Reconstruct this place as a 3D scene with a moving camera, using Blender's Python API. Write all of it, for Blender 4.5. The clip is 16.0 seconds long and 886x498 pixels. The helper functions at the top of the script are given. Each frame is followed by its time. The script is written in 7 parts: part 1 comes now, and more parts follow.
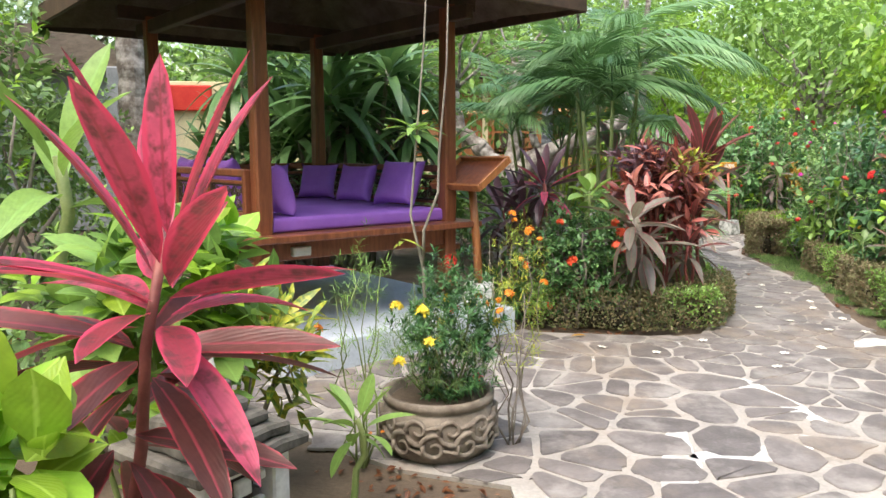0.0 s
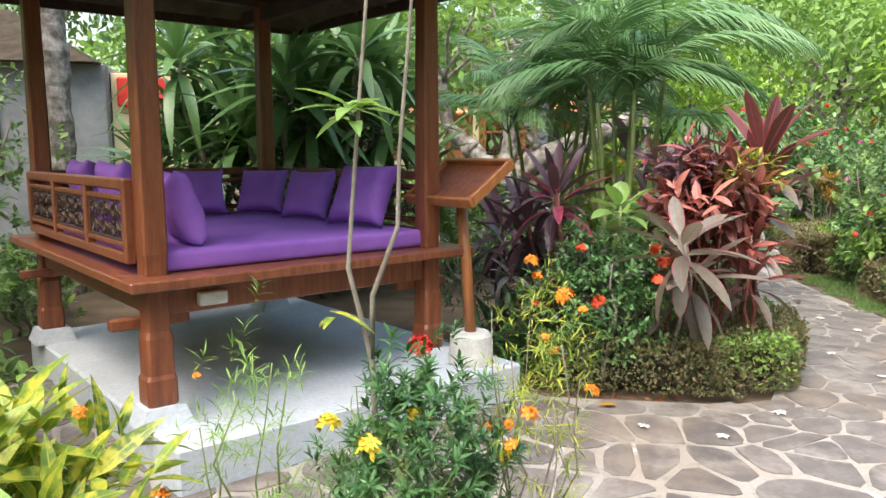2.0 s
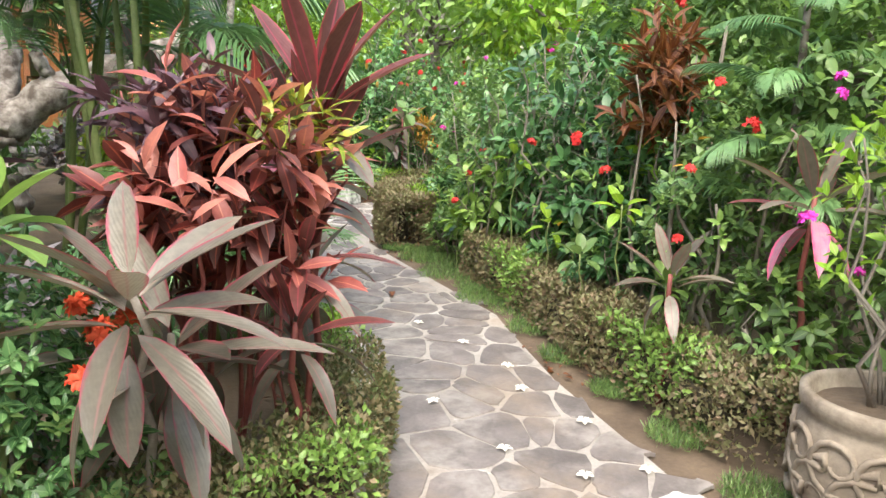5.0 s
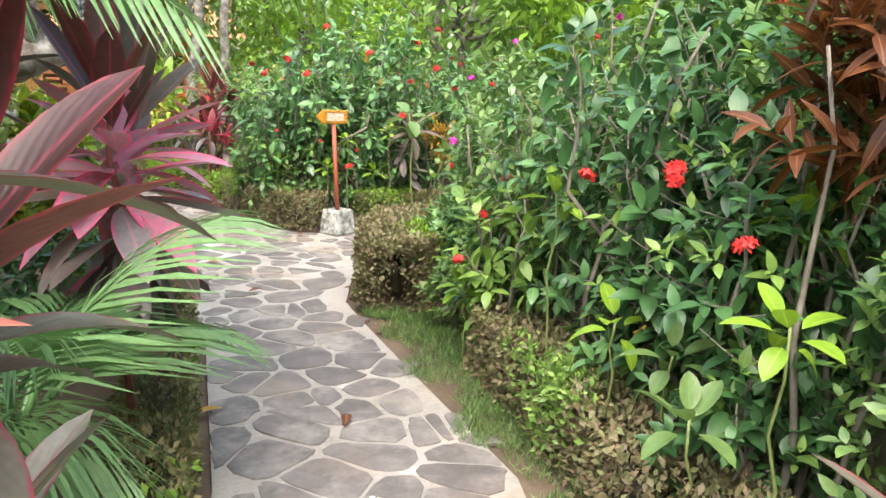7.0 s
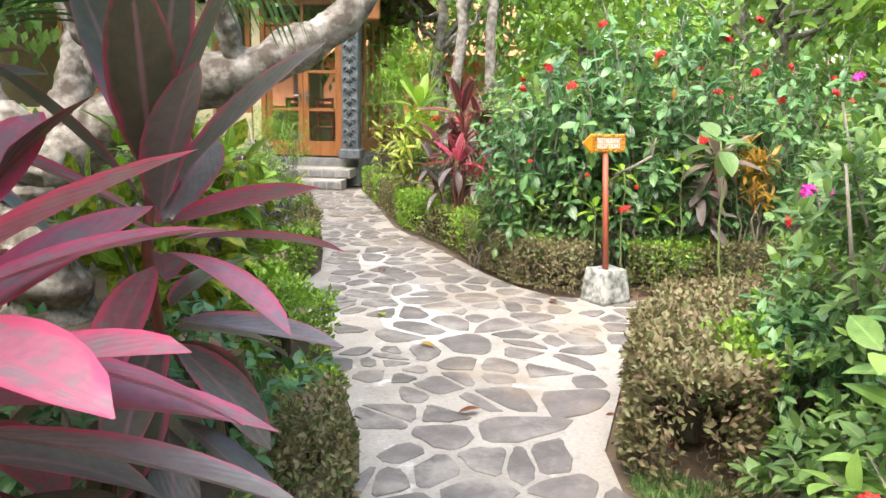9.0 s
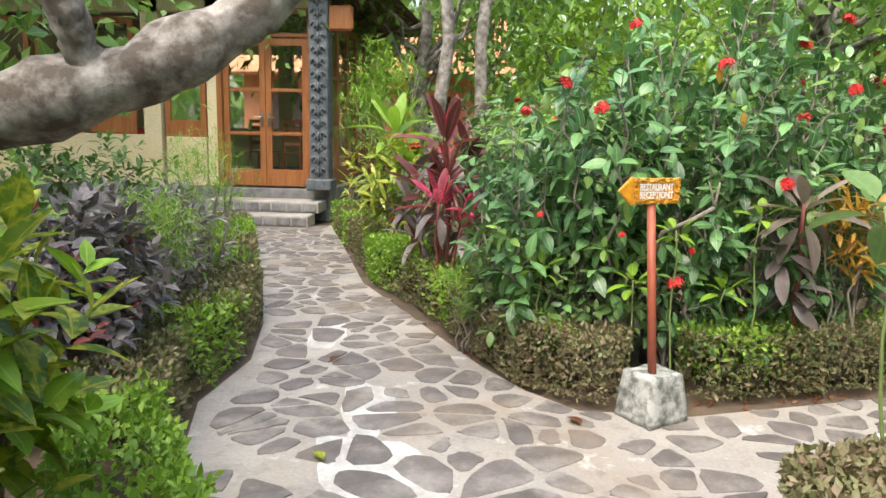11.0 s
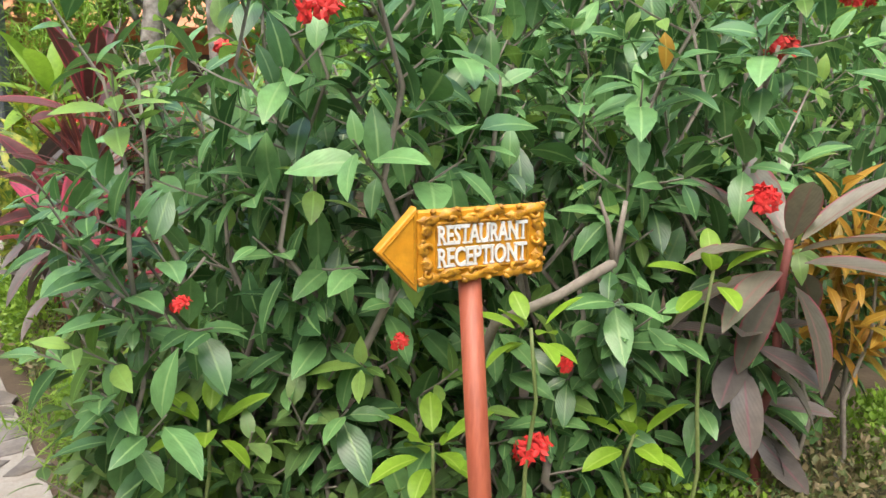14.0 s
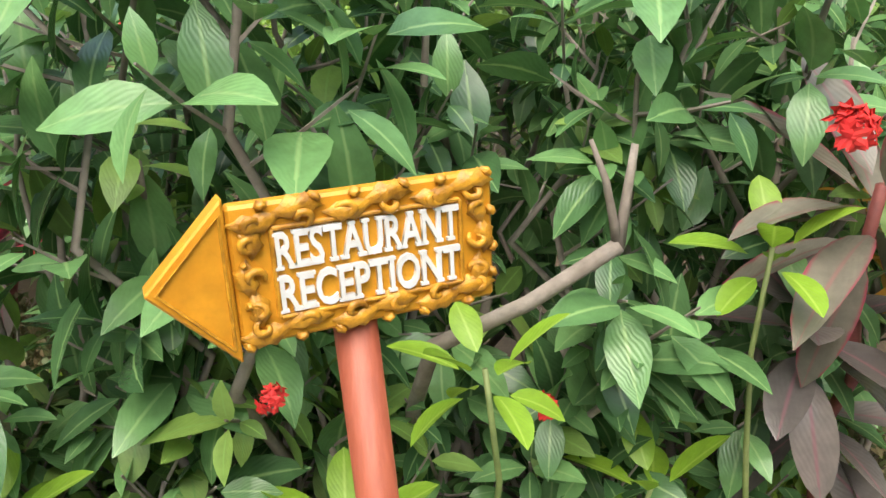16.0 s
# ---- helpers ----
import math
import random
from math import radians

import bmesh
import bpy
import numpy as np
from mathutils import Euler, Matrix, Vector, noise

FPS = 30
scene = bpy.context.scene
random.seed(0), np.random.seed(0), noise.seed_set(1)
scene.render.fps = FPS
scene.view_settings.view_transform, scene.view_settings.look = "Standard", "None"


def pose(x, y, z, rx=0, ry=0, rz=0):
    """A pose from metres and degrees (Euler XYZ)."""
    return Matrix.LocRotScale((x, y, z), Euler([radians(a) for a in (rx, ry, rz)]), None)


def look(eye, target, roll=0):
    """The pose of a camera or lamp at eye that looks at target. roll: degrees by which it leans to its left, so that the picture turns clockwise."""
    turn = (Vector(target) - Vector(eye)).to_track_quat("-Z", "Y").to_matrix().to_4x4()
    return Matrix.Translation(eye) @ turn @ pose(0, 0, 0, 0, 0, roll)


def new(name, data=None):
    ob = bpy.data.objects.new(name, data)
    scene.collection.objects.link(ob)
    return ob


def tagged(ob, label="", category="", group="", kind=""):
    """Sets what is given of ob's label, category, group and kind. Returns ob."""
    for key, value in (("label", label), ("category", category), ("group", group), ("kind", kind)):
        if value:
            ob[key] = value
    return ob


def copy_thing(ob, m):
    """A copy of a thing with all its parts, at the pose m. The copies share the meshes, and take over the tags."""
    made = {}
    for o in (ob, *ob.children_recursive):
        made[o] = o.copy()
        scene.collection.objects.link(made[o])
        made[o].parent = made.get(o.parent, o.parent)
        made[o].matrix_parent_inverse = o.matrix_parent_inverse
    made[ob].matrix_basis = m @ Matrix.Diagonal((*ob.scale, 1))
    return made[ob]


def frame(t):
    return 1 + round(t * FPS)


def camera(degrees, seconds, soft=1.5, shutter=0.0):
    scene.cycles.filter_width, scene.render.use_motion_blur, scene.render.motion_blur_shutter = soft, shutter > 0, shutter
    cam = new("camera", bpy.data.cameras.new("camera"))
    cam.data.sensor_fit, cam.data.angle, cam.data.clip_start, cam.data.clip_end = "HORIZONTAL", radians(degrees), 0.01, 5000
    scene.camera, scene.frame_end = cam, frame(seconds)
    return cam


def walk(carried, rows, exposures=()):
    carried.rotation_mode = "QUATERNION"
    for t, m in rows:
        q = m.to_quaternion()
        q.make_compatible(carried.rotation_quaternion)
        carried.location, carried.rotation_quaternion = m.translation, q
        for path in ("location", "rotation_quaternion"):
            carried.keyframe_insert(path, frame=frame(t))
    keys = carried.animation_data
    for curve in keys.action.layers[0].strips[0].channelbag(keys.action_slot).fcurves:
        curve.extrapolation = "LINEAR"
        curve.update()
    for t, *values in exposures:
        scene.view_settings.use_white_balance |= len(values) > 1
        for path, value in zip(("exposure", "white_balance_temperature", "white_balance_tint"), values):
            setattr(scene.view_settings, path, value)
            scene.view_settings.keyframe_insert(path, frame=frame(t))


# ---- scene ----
cam = camera(60.9, 16.0)
# seconds, eye, point looked at, roll
PATH = [
    (0, (2.582, -1.591, 1.369), (2.163, 0.413, 1.101), -0.1),
    (0.5, (2.497, -1.212, 1.354), (2.079, 0.794, 1.089), 0.7),
    (1, (2.399, -0.823, 1.366), (1.971, 1.181, 1.103), -0.2),
    (1.5, (2.312, -0.446, 1.383), (1.922, 1.567, 1.124), -1.2),
    (2, (2.333, -0.091, 1.363), (1.94, 1.921, 1.099), -0.1),
    (2.5, (2.396, 0.245, 1.354), (1.979, 2.243, 1.033), 0.6),
    (3, (2.485, 0.639, 1.389), (2.238, 2.658, 1.034), 0.6),
    (3.5, (2.609, 1.033, 1.393), (2.643, 3.056, 0.976), 2.9),
    (4, (2.743, 1.399, 1.42), (2.943, 3.4, 0.944), 3.7),
    (4.5, (2.826, 1.834, 1.422), (3.354, 3.786, 0.996), 2.2),
    (4.7, (2.891, 1.973, 1.389), (3.507, 3.9, 0.971), 1.9),
    (6.8, (3.732, 4.007, 1.334), (4.267, 5.893, 0.937), 3.1),
    (7, (3.8, 4.155, 1.336), (4.303, 6.05, 0.941), 2.6),
    (7.5, (3.94, 4.612, 1.346), (4.187, 6.552, 0.927), 2.6),
    (8, (3.952, 5.057, 1.351), (3.985, 7.01, 0.923), 1.1),
    (8.5, (4.012, 5.526, 1.343), (3.977, 7.487, 0.951), 1.6),
    (9, (4.072, 6.037, 1.342), (3.855, 7.989, 0.968), 1.1),
    (9.2, (4.078, 6.218, 1.366), (3.851, 8.171, 1.002), 0.8),
    (11.3, (3.952, 7.978, 1.395), (3.782, 9.945, 1.072), 1.3),
    (11.5, (3.955, 8.153, 1.39), (3.877, 10.125, 1.062), 1.4),
    (12, (3.931, 8.647, 1.362), (4.069, 10.61, 1.002), -0.3),
    (12.5, (3.997, 9.09, 1.36), (4.247, 11.034, 0.961), -0.7),
    (13, (4.108, 9.488, 1.349), (4.347, 11.427, 0.923), 0.2),
    (13.5, (4.226, 9.889, 1.345), (4.526, 11.822, 0.927), 0.6),
    (14, (4.357, 10.171, 1.353), (4.662, 12.106, 0.95), 0.8),
    (14.5, (4.45, 10.407, 1.345), (4.727, 12.339, 0.907), 0.8),
    (15, (4.48, 10.6, 1.334), (4.755, 12.515, 0.826), 0.1),
    (15.5, (4.504, 10.7, 1.319), (4.846, 12.586, 0.749), -2.0),
    (16, (4.573, 10.768, 1.31), (4.896, 12.646, 0.703), -2.0),
]
walk(cam, [(t, look(eye, target, roll)) for t, eye, target, roll in PATH], ((0.0, 1.5), (3.0, 1.58), (4.7, 1.65), (7.0, 1.75), (8.4, 1.93), (9.2, 1.82), (11.5, 1.36), (14.0, 1.28), (16.0, 1.35)))

# ---- world and light: a bright overcast sky ----
world = bpy.data.worlds.new("sky")
scene.world = world
world.use_nodes = True
wn = world.node_tree.nodes
sky = wn.new("ShaderNodeTexSky")
sky.sky_type, sky.sun_disc = "NISHITA", False
sky.sun_elevation, sky.sun_rotation = radians(62), radians(200)
sky.air_density, sky.dust_density = 1.6, 4.0
wn["Background"].inputs["Strength"].default_value = 0.15
world.node_tree.links.new(sky.outputs[0], wn["Background"].inputs["Color"])
sun = new("sun", bpy.data.lights.new("sun", "SUN"))
sun.data.energy, sun.data.angle, sun.data.color = 1.7, radians(60), (1.0, 0.95, 0.88)
sun.matrix_world = look((-6, -14, 30), (0, 0, 0))

# ---- materials ----
RND = np.random.default_rng(7)


def material(name, rough=0.6):
    m = bpy.data.materials.new(name)
    m.use_nodes = True
    nt = m.node_tree
    b = nt.nodes["Principled BSDF"]
    b.inputs["Roughness"].default_value = rough
    return m, nt, b


def node(nt, kind, **ins):
    n = nt.nodes.new(kind)
    for k, v in ins.items():
        n.inputs[k].default_value = v
    return n


def mixc(nt, fac, a, b, how="MIX"):
    n = nt.nodes.new("ShaderNodeMix")
    n.data_type, n.blend_type = "RGBA", how
    for sock, v in ((0, fac), (6, a), (7, b)):
        if isinstance(v, bpy.types.NodeSocket):
            nt.links.new(v, n.inputs[sock])
        else:
            n.inputs[sock].default_value = v if sock == 0 else (*v, 1)
    return n.outputs[2]


def ramp(nt, src, stops):
    r = nt.nodes.new("ShaderNodeValToRGB")
    els = r.color_ramp.elements
    while len(els) < len(stops):
        els.new(0.5)
    for e, (p, c) in zip(els, stops):
        e.position, e.color = p, (c, c, c, 1) if isinstance(c, (int, float)) else (*c, 1)
    nt.links.new(src, r.inputs[0])
    return r.outputs[0]


def noise_tex(nt, scale, detail=4, rough=0.6, coord="Object", stretch=None):
    tc = nt.nodes.new("ShaderNodeTexCoord")
    t = node(nt, "ShaderNodeTexNoise", Scale=scale, Detail=detail, Roughness=rough)
    src = tc.outputs[coord]
    if stretch:
        mp = nt.nodes.new("ShaderNodeMapping")
        mp.inputs["Scale"].default_value = stretch
        nt.links.new(src, mp.inputs[0])
        src = mp.outputs[0]
    nt.links.new(src, t.inputs["Vector"])
    return t.outputs[0]


def bump(nt, b, src, strength, dist=0.01):
    n = node(nt, "ShaderNodeBump", Strength=strength, Distance=dist)
    nt.links.new(src, n.inputs["Height"])
    nt.links.new(n.outputs[0], b.inputs["Normal"])


def leaf_mat(name, a, b_, mid=None, edge=None, rough=0.38, trans=0.35, per="island", edge_at=0.75, blotch=None):
    """Leaf blade: two tones by leaf, a paler midrib, an optional coloured margin, light shining through."""
    m, nt, b = material(name, rough)
    if per == "island":
        rnd = nt.nodes.new("ShaderNodeNewGeometry").outputs["Random Per Island"]
    else:
        rnd = nt.nodes.new("ShaderNodeObjectInfo").outputs["Random"]
    deep, pale = tuple((0.62 if per == "island" else 0.85) * q for q in a), tuple(min(1.12 * q, 0.9) for q in b_)
    col = mixc(nt, rnd, deep, pale)
    n1 = noise_tex(nt, 35, 3)
    col = mixc(nt, 0.55, col, ramp(nt, n1, [(0.25, 0.45), (0.75, 1.0)]), "MULTIPLY")
    uv = nt.nodes.new("ShaderNodeTexCoord")
    sep = nt.nodes.new("ShaderNodeSeparateXYZ")
    nt.links.new(uv.outputs["UV"], sep.inputs[0])
    off = nt.nodes.new("ShaderNodeMath")
    off.operation, off.inputs[1].default_value = "SUBTRACT", 0.5
    nt.links.new(sep.outputs[0], off.inputs[0])
    ab = nt.nodes.new("ShaderNodeMath")
    ab.operation = "ABSOLUTE"
    nt.links.new(off.outputs[0], ab.inputs[0])
    dist = nt.nodes.new("ShaderNodeMath")
    dist.operation, dist.inputs[1].default_value = "MULTIPLY", 2
    nt.links.new(ab.outputs[0], dist.inputs[0])
    d = dist.outputs[0]
    if blotch:
        nb = noise_tex(nt, 24, 3, stretch=(1, 1, 1))
        col = mixc(nt, ramp(nt, nb, [(0.45, 0.0), (0.62, 1.0)]), col, blotch)
    if edge:
        # a margin of its own colour, wavering along the blade
        wav = noise_tex(nt, 9, 3, stretch=(2, 0.6, 2))
        ad = nt.nodes.new("ShaderNodeMath")
        ad.operation = "MULTIPLY_ADD"
        ad.inputs[1].default_value, ad.inputs[2].default_value = 1.1, -0.55
        nt.links.new(wav, ad.inputs[0])
        ad2 = nt.nodes.new("ShaderNodeMath")
        nt.links.new(ad.outputs[0], ad2.inputs[0])
        nt.links.new(d, ad2.inputs[1])
        col = mixc(nt, ramp(nt, ad2.outputs[0], [(edge_at - 0.12, 0.0), (edge_at + 0.1, 1.0)]), col, edge)
    if mid:
        col = mixc(nt, ramp(nt, d, [(0.03, 0.8), (0.13, 0.0)]), col, mid)
    # side veins
    wave = node(nt, "ShaderNodeTexWave", Scale=5.0, Distortion=1.5)
    nt.links.new(uv.outputs["UV"], wave.inputs["Vector"])
    wave.bands_direction = "DIAGONAL"
    bump(nt, b, wave.outputs[1], 0.12, 0.003)
    nt.links.new(col, b.inputs["Base Color"])
    tr = nt.nodes.new("ShaderNodeBsdfTranslucent")
    nt.links.new(mixc(nt, 0.35, col, (0.9, 0.9, 0.3), "MULTIPLY"), tr.inputs[0])
    mix = nt.nodes.new("ShaderNodeMixShader")
    mix.inputs[0].default_value = trans
    nt.links.new(b.outputs[0], mix.inputs[1])
    nt.links.new(tr.outputs[0], mix.inputs[2])
    nt.links.new(mix.outputs[0], nt.nodes["Material Output"].inputs[0])
    return m


def plain_mat(name, a, b_, scale=8, rough=0.6, bumps=0.3, fine=60, metal=0.0, stretch=None, spread=(0.35, 0.65), rnd=0.0, smears=()):
    """Two tones by a broad noise, a fine grain over it and relief."""
    m, nt, b = material(name, rough)
    n1 = noise_tex(nt, scale, 5, stretch=stretch)
    n2 = noise_tex(nt, fine, 4, stretch=stretch)
    col = mixc(nt, ramp(nt, n1, [(spread[0], 0.0), (spread[1], 1.0)]), a, b_)
    col = mixc(nt, 0.45, col, ramp(nt, n2, [(0.3, 0.5), (0.7, 1.0)]), "MULTIPLY")
    if rnd:
        ob = nt.nodes.new("ShaderNodeObjectInfo")
        col = mixc(nt, rnd, col, ramp(nt, ob.outputs["Random"], [(0.0, 0.35), (1.0, 1.0)]), "MULTIPLY")
    for tone, size, lo, hi, much in smears:
        # stains that run on from piece to piece
        geo = nt.nodes.new("ShaderNodeNewGeometry")
        t = node(nt, "ShaderNodeTexNoise", Scale=size, Detail=6, Roughness=0.68)
        nt.links.new(geo.outputs["Position"], t.inputs["Vector"])
        col = mixc(nt, ramp(nt, t.outputs[0], [(lo, 0.0), (hi, much)]), col, tone)
    nt.links.new(col, b.inputs["Base Color"])
    b.inputs["Metallic"].default_value = metal
    bump(nt, b, n2, bumps, 0.006)
    return m


SOIL = plain_mat("soil", (0.085, 0.060, 0.040), (0.16, 0.115, 0.075), 3, 0.95, 0.8, 45)
LITTER = plain_mat("leaf_litter", (0.16, 0.07, 0.035), (0.28, 0.16, 0.08), 20, 0.9, 0.6, 60)
CEMENT = plain_mat("cement", (0.30, 0.27, 0.24), (0.45, 0.42, 0.385), 2.6, 0.75, 0.6, 55, spread=(0.3, 0.7), smears=(((0.25, 0.195, 0.145), 1.3, 0.50, 0.66, 0.75), ((0.60, 0.59, 0.57), 2.9, 0.60, 0.68, 0.7), ((0.18, 0.155, 0.13), 7.0, 0.55, 0.68, 0.6)))
STONE = plain_mat("flagstone", (0.145, 0.124, 0.116), (0.235, 0.207, 0.194), 5, 0.55, 0.35, 60, rnd=0.5, smears=(((0.37, 0.34, 0.31), 2.4, 0.50, 0.66, 0.62), ((0.25, 0.195, 0.145), 1.3, 0.52, 0.66, 0.55), ((0.11, 0.097, 0.090), 6.5, 0.57, 0.68, 0.5)))
PALE_CEMENT = plain_mat("pale_cement", (0.44, 0.43, 0.41), (0.64, 0.63, 0.61), 5, 0.7, 0.4, 50, smears=(((0.30, 0.26, 0.22), 3.5, 0.52, 0.68, 0.6),))
SANDY = plain_mat("sandy_cement", (0.40, 0.29, 0.20), (0.52, 0.42, 0.33), 4, 0.85, 0.3, 60)
PLINTH = plain_mat("grey_painted_cement", (0.50, 0.55, 0.61), (0.62, 0.66, 0.70), 2.2, 0.6, 0.12, 40, smears=(((0.44, 0.45, 0.45), 3.0, 0.55, 0.7, 0.5),))
WOOD = plain_mat("stained_wood", (0.175, 0.052, 0.024), (0.30, 0.098, 0.042), 5, 0.36, 0.25, 30, stretch=(6, 6, 0.6))
WOOD_ORANGE = plain_mat("orange_wood", (0.33, 0.115, 0.035), (0.46, 0.18, 0.06), 5, 0.4, 0.2, 30, stretch=(6, 6, 0.6))
WOOD_DARK = plain_mat("dark_wood", (0.050, 0.026, 0.016), (0.095, 0.052, 0.032), 6, 0.6, 0.3, 30)
DOOR_WOOD = plain_mat("door_wood", (0.30, 0.11, 0.035), (0.42, 0.17, 0.06), 5, 0.4, 0.2, 30, stretch=(6, 6, 0.6))
REED = plain_mat("reed_lining", (0.10, 0.062, 0.038), (0.17, 0.11, 0.065), 4, 0.85, 0.6, 40, stretch=(1, 8, 1))
THATCH = plain_mat("thatch", (0.10, 0.075, 0.05), (0.18, 0.14, 0.1), 5, 0.95, 0.9, 50)
PURPLE = plain_mat("purple_cotton", (0.31, 0.11, 0.52), (0.40, 0.16, 0.62), 3, 0.75, 0.25, 220)
POT = plain_mat("weathered_pot", (0.16, 0.125, 0.095), (0.30, 0.25, 0.20), 7, 0.85, 0.7, 40)
POT_TAN = plain_mat("tan_pot", (0.19, 0.15, 0.11), (0.34, 0.285, 0.22), 7, 0.85, 0.6, 40)
CONCRETE = plain_mat("mossy_concrete", (0.15, 0.16, 0.14), (0.52, 0.52, 0.49), 16, 0.9, 0.9, 70, spread=(0.38, 0.6))
WHITEWASH = plain_mat("whitewash", (0.62, 0.60, 0.55), (0.78, 0.76, 0.72), 6, 0.8, 0.3, 40)
MOSSROOF = plain_mat("moss_stone", (0.075, 0.068, 0.055), (0.20, 0.18, 0.15), 12, 0.95, 0.9, 50)
CARVED = plain_mat("grey_carved_stone", (0.075, 0.085, 0.095), (0.17, 0.185, 0.20), 12, 0.8, 0.6, 50)
STEP = plain_mat("step_stone", (0.16, 0.16, 0.165), (0.34, 0.33, 0.325), 6, 0.75, 0.5, 40, rnd=0.3)
CREAM = plain_mat("cream_wall", (0.76, 0.64, 0.36), (0.82, 0.72, 0.46), 2, 0.85, 0.1, 40)
GREYWALL = plain_mat("grey_wall", (0.22, 0.23, 0.24), (0.32, 0.33, 0.34), 3, 0.85, 0.2, 40)
ORANGE = plain_mat("orange_tiles", (0.62, 0.21, 0.09), (0.75, 0.32, 0.16), 4, 0.8, 0.4, 30)
REDCLOTH = plain_mat("red_cloth", (0.6, 0.03, 0.02), (0.7, 0.05, 0.03), 4, 0.8, 0.2, 80)
BARK = plain_mat("bark", (0.125, 0.10, 0.08), (0.43, 0.39, 0.35), 9, 0.95, 1.0, 40, spread=(0.4, 0.66))
STEM = plain_mat("stem", (0.20, 0.165, 0.13), (0.34, 0.30, 0.255), 9, 0.85, 0.4, 60)
STEM_GREEN = plain_mat("green_stem", (0.16, 0.22, 0.06), (0.24, 0.28, 0.10), 9, 0.6, 0.2, 60)
STEM_RED = plain_mat("red_stem", (0.20, 0.05, 0.045), (0.30, 0.09, 0.07), 9, 0.6, 0.2, 60)
SIGN_YELLOW = plain_mat("yellow_paint", (0.68, 0.29, 0.018), (0.76, 0.36, 0.028), 10, 0.40, 0.2, 50)
SIGN_GILT = plain_mat("yellow_carving", (0.34, 0.145, 0.012), (0.76, 0.37, 0.03), 60, 0.38, 0.4, 110)
SIGN_WHITE = plain_mat("white_paint", (0.78, 0.77, 0.74), (0.86, 0.85, 0.83), 10, 0.5, 0.05, 50)
POLE_RED = plain_mat("red_brown_paint", (0.34, 0.080, 0.042), (0.43, 0.115, 0.062), 8, 0.5, 0.2, 30, stretch=(5, 5, 0.5))
METAL = plain_mat("dull_metal", (0.35, 0.34, 0.33), (0.5, 0.49, 0.47), 8, 0.35, 0.1, 60, metal=1.0)
CABLE = plain_mat("black_cable", (0.02, 0.02, 0.02), (0.03, 0.03, 0.03), 8, 0.5, 0.0, 60)
HOLLOW_SHADE = plain_mat("hollow_shade", (0.05, 0.035, 0.03), (0.09, 0.07, 0.06), 3, 0.9, 0.1, 40)
HEDGE_SHADE = plain_mat("hedge_inner_shade", (0.035, 0.032, 0.018), (0.075, 0.06, 0.035), 30, 1.0, 0.8, 80)

GLASS, gnt, gb = material("window_glass", 0.04)
gb.inputs["Transmission Weight"].default_value = 1.0
gb.inputs["Base Color"].default_value = (0.9, 0.95, 0.95, 1)

L_LIME = leaf_mat("lime_leaf", (0.46, 0.66, 0.06), (0.30, 0.56, 0.05), (0.45, 0.62, 0.12))
L_FRESH = leaf_mat("fresh_green_leaf", (0.25, 0.45, 0.11), (0.34, 0.53, 0.12), (0.28, 0.48, 0.12))
L_MID = leaf_mat("green_leaf", (0.14, 0.275, 0.085), (0.25, 0.385, 0.12), (0.18, 0.34, 0.10))
L_BROAD = leaf_mat("glossy_green_leaf", (0.095, 0.235, 0.085), (0.195, 0.385, 0.135), (0.28, 0.44, 0.17), rough=0.27, trans=0.16)
L_DARK = leaf_mat("dark_green_leaf", (0.06, 0.165, 0.055), (0.12, 0.27, 0.09), (0.10, 0.22, 0.07), rough=0.3, trans=0.2)
L_STRAP = leaf_mat("dark_strap_leaf", (0.075, 0.18, 0.065), (0.20, 0.36, 0.125), (0.09, 0.2, 0.07), rough=0.28, trans=0.22)
L_YELLOW = leaf_mat("yellow_mottled_leaf", (0.15, 0.31, 0.05), (0.28, 0.40, 0.055), (0.5, 0.5, 0.07), blotch=(0.52, 0.50, 0.06))
L_OLD = leaf_mat("yellowed_leaf", (0.55, 0.38, 0.04), (0.60, 0.30, 0.05), (0.6, 0.45, 0.1))
L_HEDGE = leaf_mat("hedge_leaf", (0.17, 0.26, 0.075), (0.31, 0.235, 0.13), rough=0.55, trans=0.25)
L_HEDGEBROWN = leaf_mat("brownish_hedge_leaf", (0.44, 0.30, 0.19), (0.22, 0.24, 0.10), rough=0.6, trans=0.2)
L_HEDGETIP = leaf_mat("new_hedge_leaf", (0.24, 0.47, 0.05), (0.36, 0.56, 0.07), rough=0.45, trans=0.4)
L_PALM = leaf_mat("palm_leaflet", (0.12, 0.26, 0.10), (0.24, 0.42, 0.17), rough=0.35, trans=0.35, per="object")
L_PINK = leaf_mat("pink_cordyline_leaf", (0.42, 0.055, 0.085), (0.60, 0.10, 0.18), (0.30, 0.05, 0.07), edge=(0.66, 0.07, 0.15), per="object", rough=0.36, trans=0.4, edge_at=0.72, blotch=(0.17, 0.05, 0.055))
L_ROSE = leaf_mat("rose_cordyline_leaf", (0.66, 0.27, 0.38), (0.86, 0.27, 0.42), (0.70, 0.22, 0.33), edge=(0.84, 0.15, 0.30), per="object", rough=0.28, trans=0.3, edge_at=0.72, blotch=(0.42, 0.30, 0.35))
L_GREYROSE = leaf_mat("grey_rose_cordyline_leaf", (0.42, 0.37, 0.40), (0.17, 0.16, 0.10), (0.5, 0.28, 0.33), edge=(0.72, 0.14, 0.25), per="object", rough=0.28, trans=0.3, edge_at=0.86)
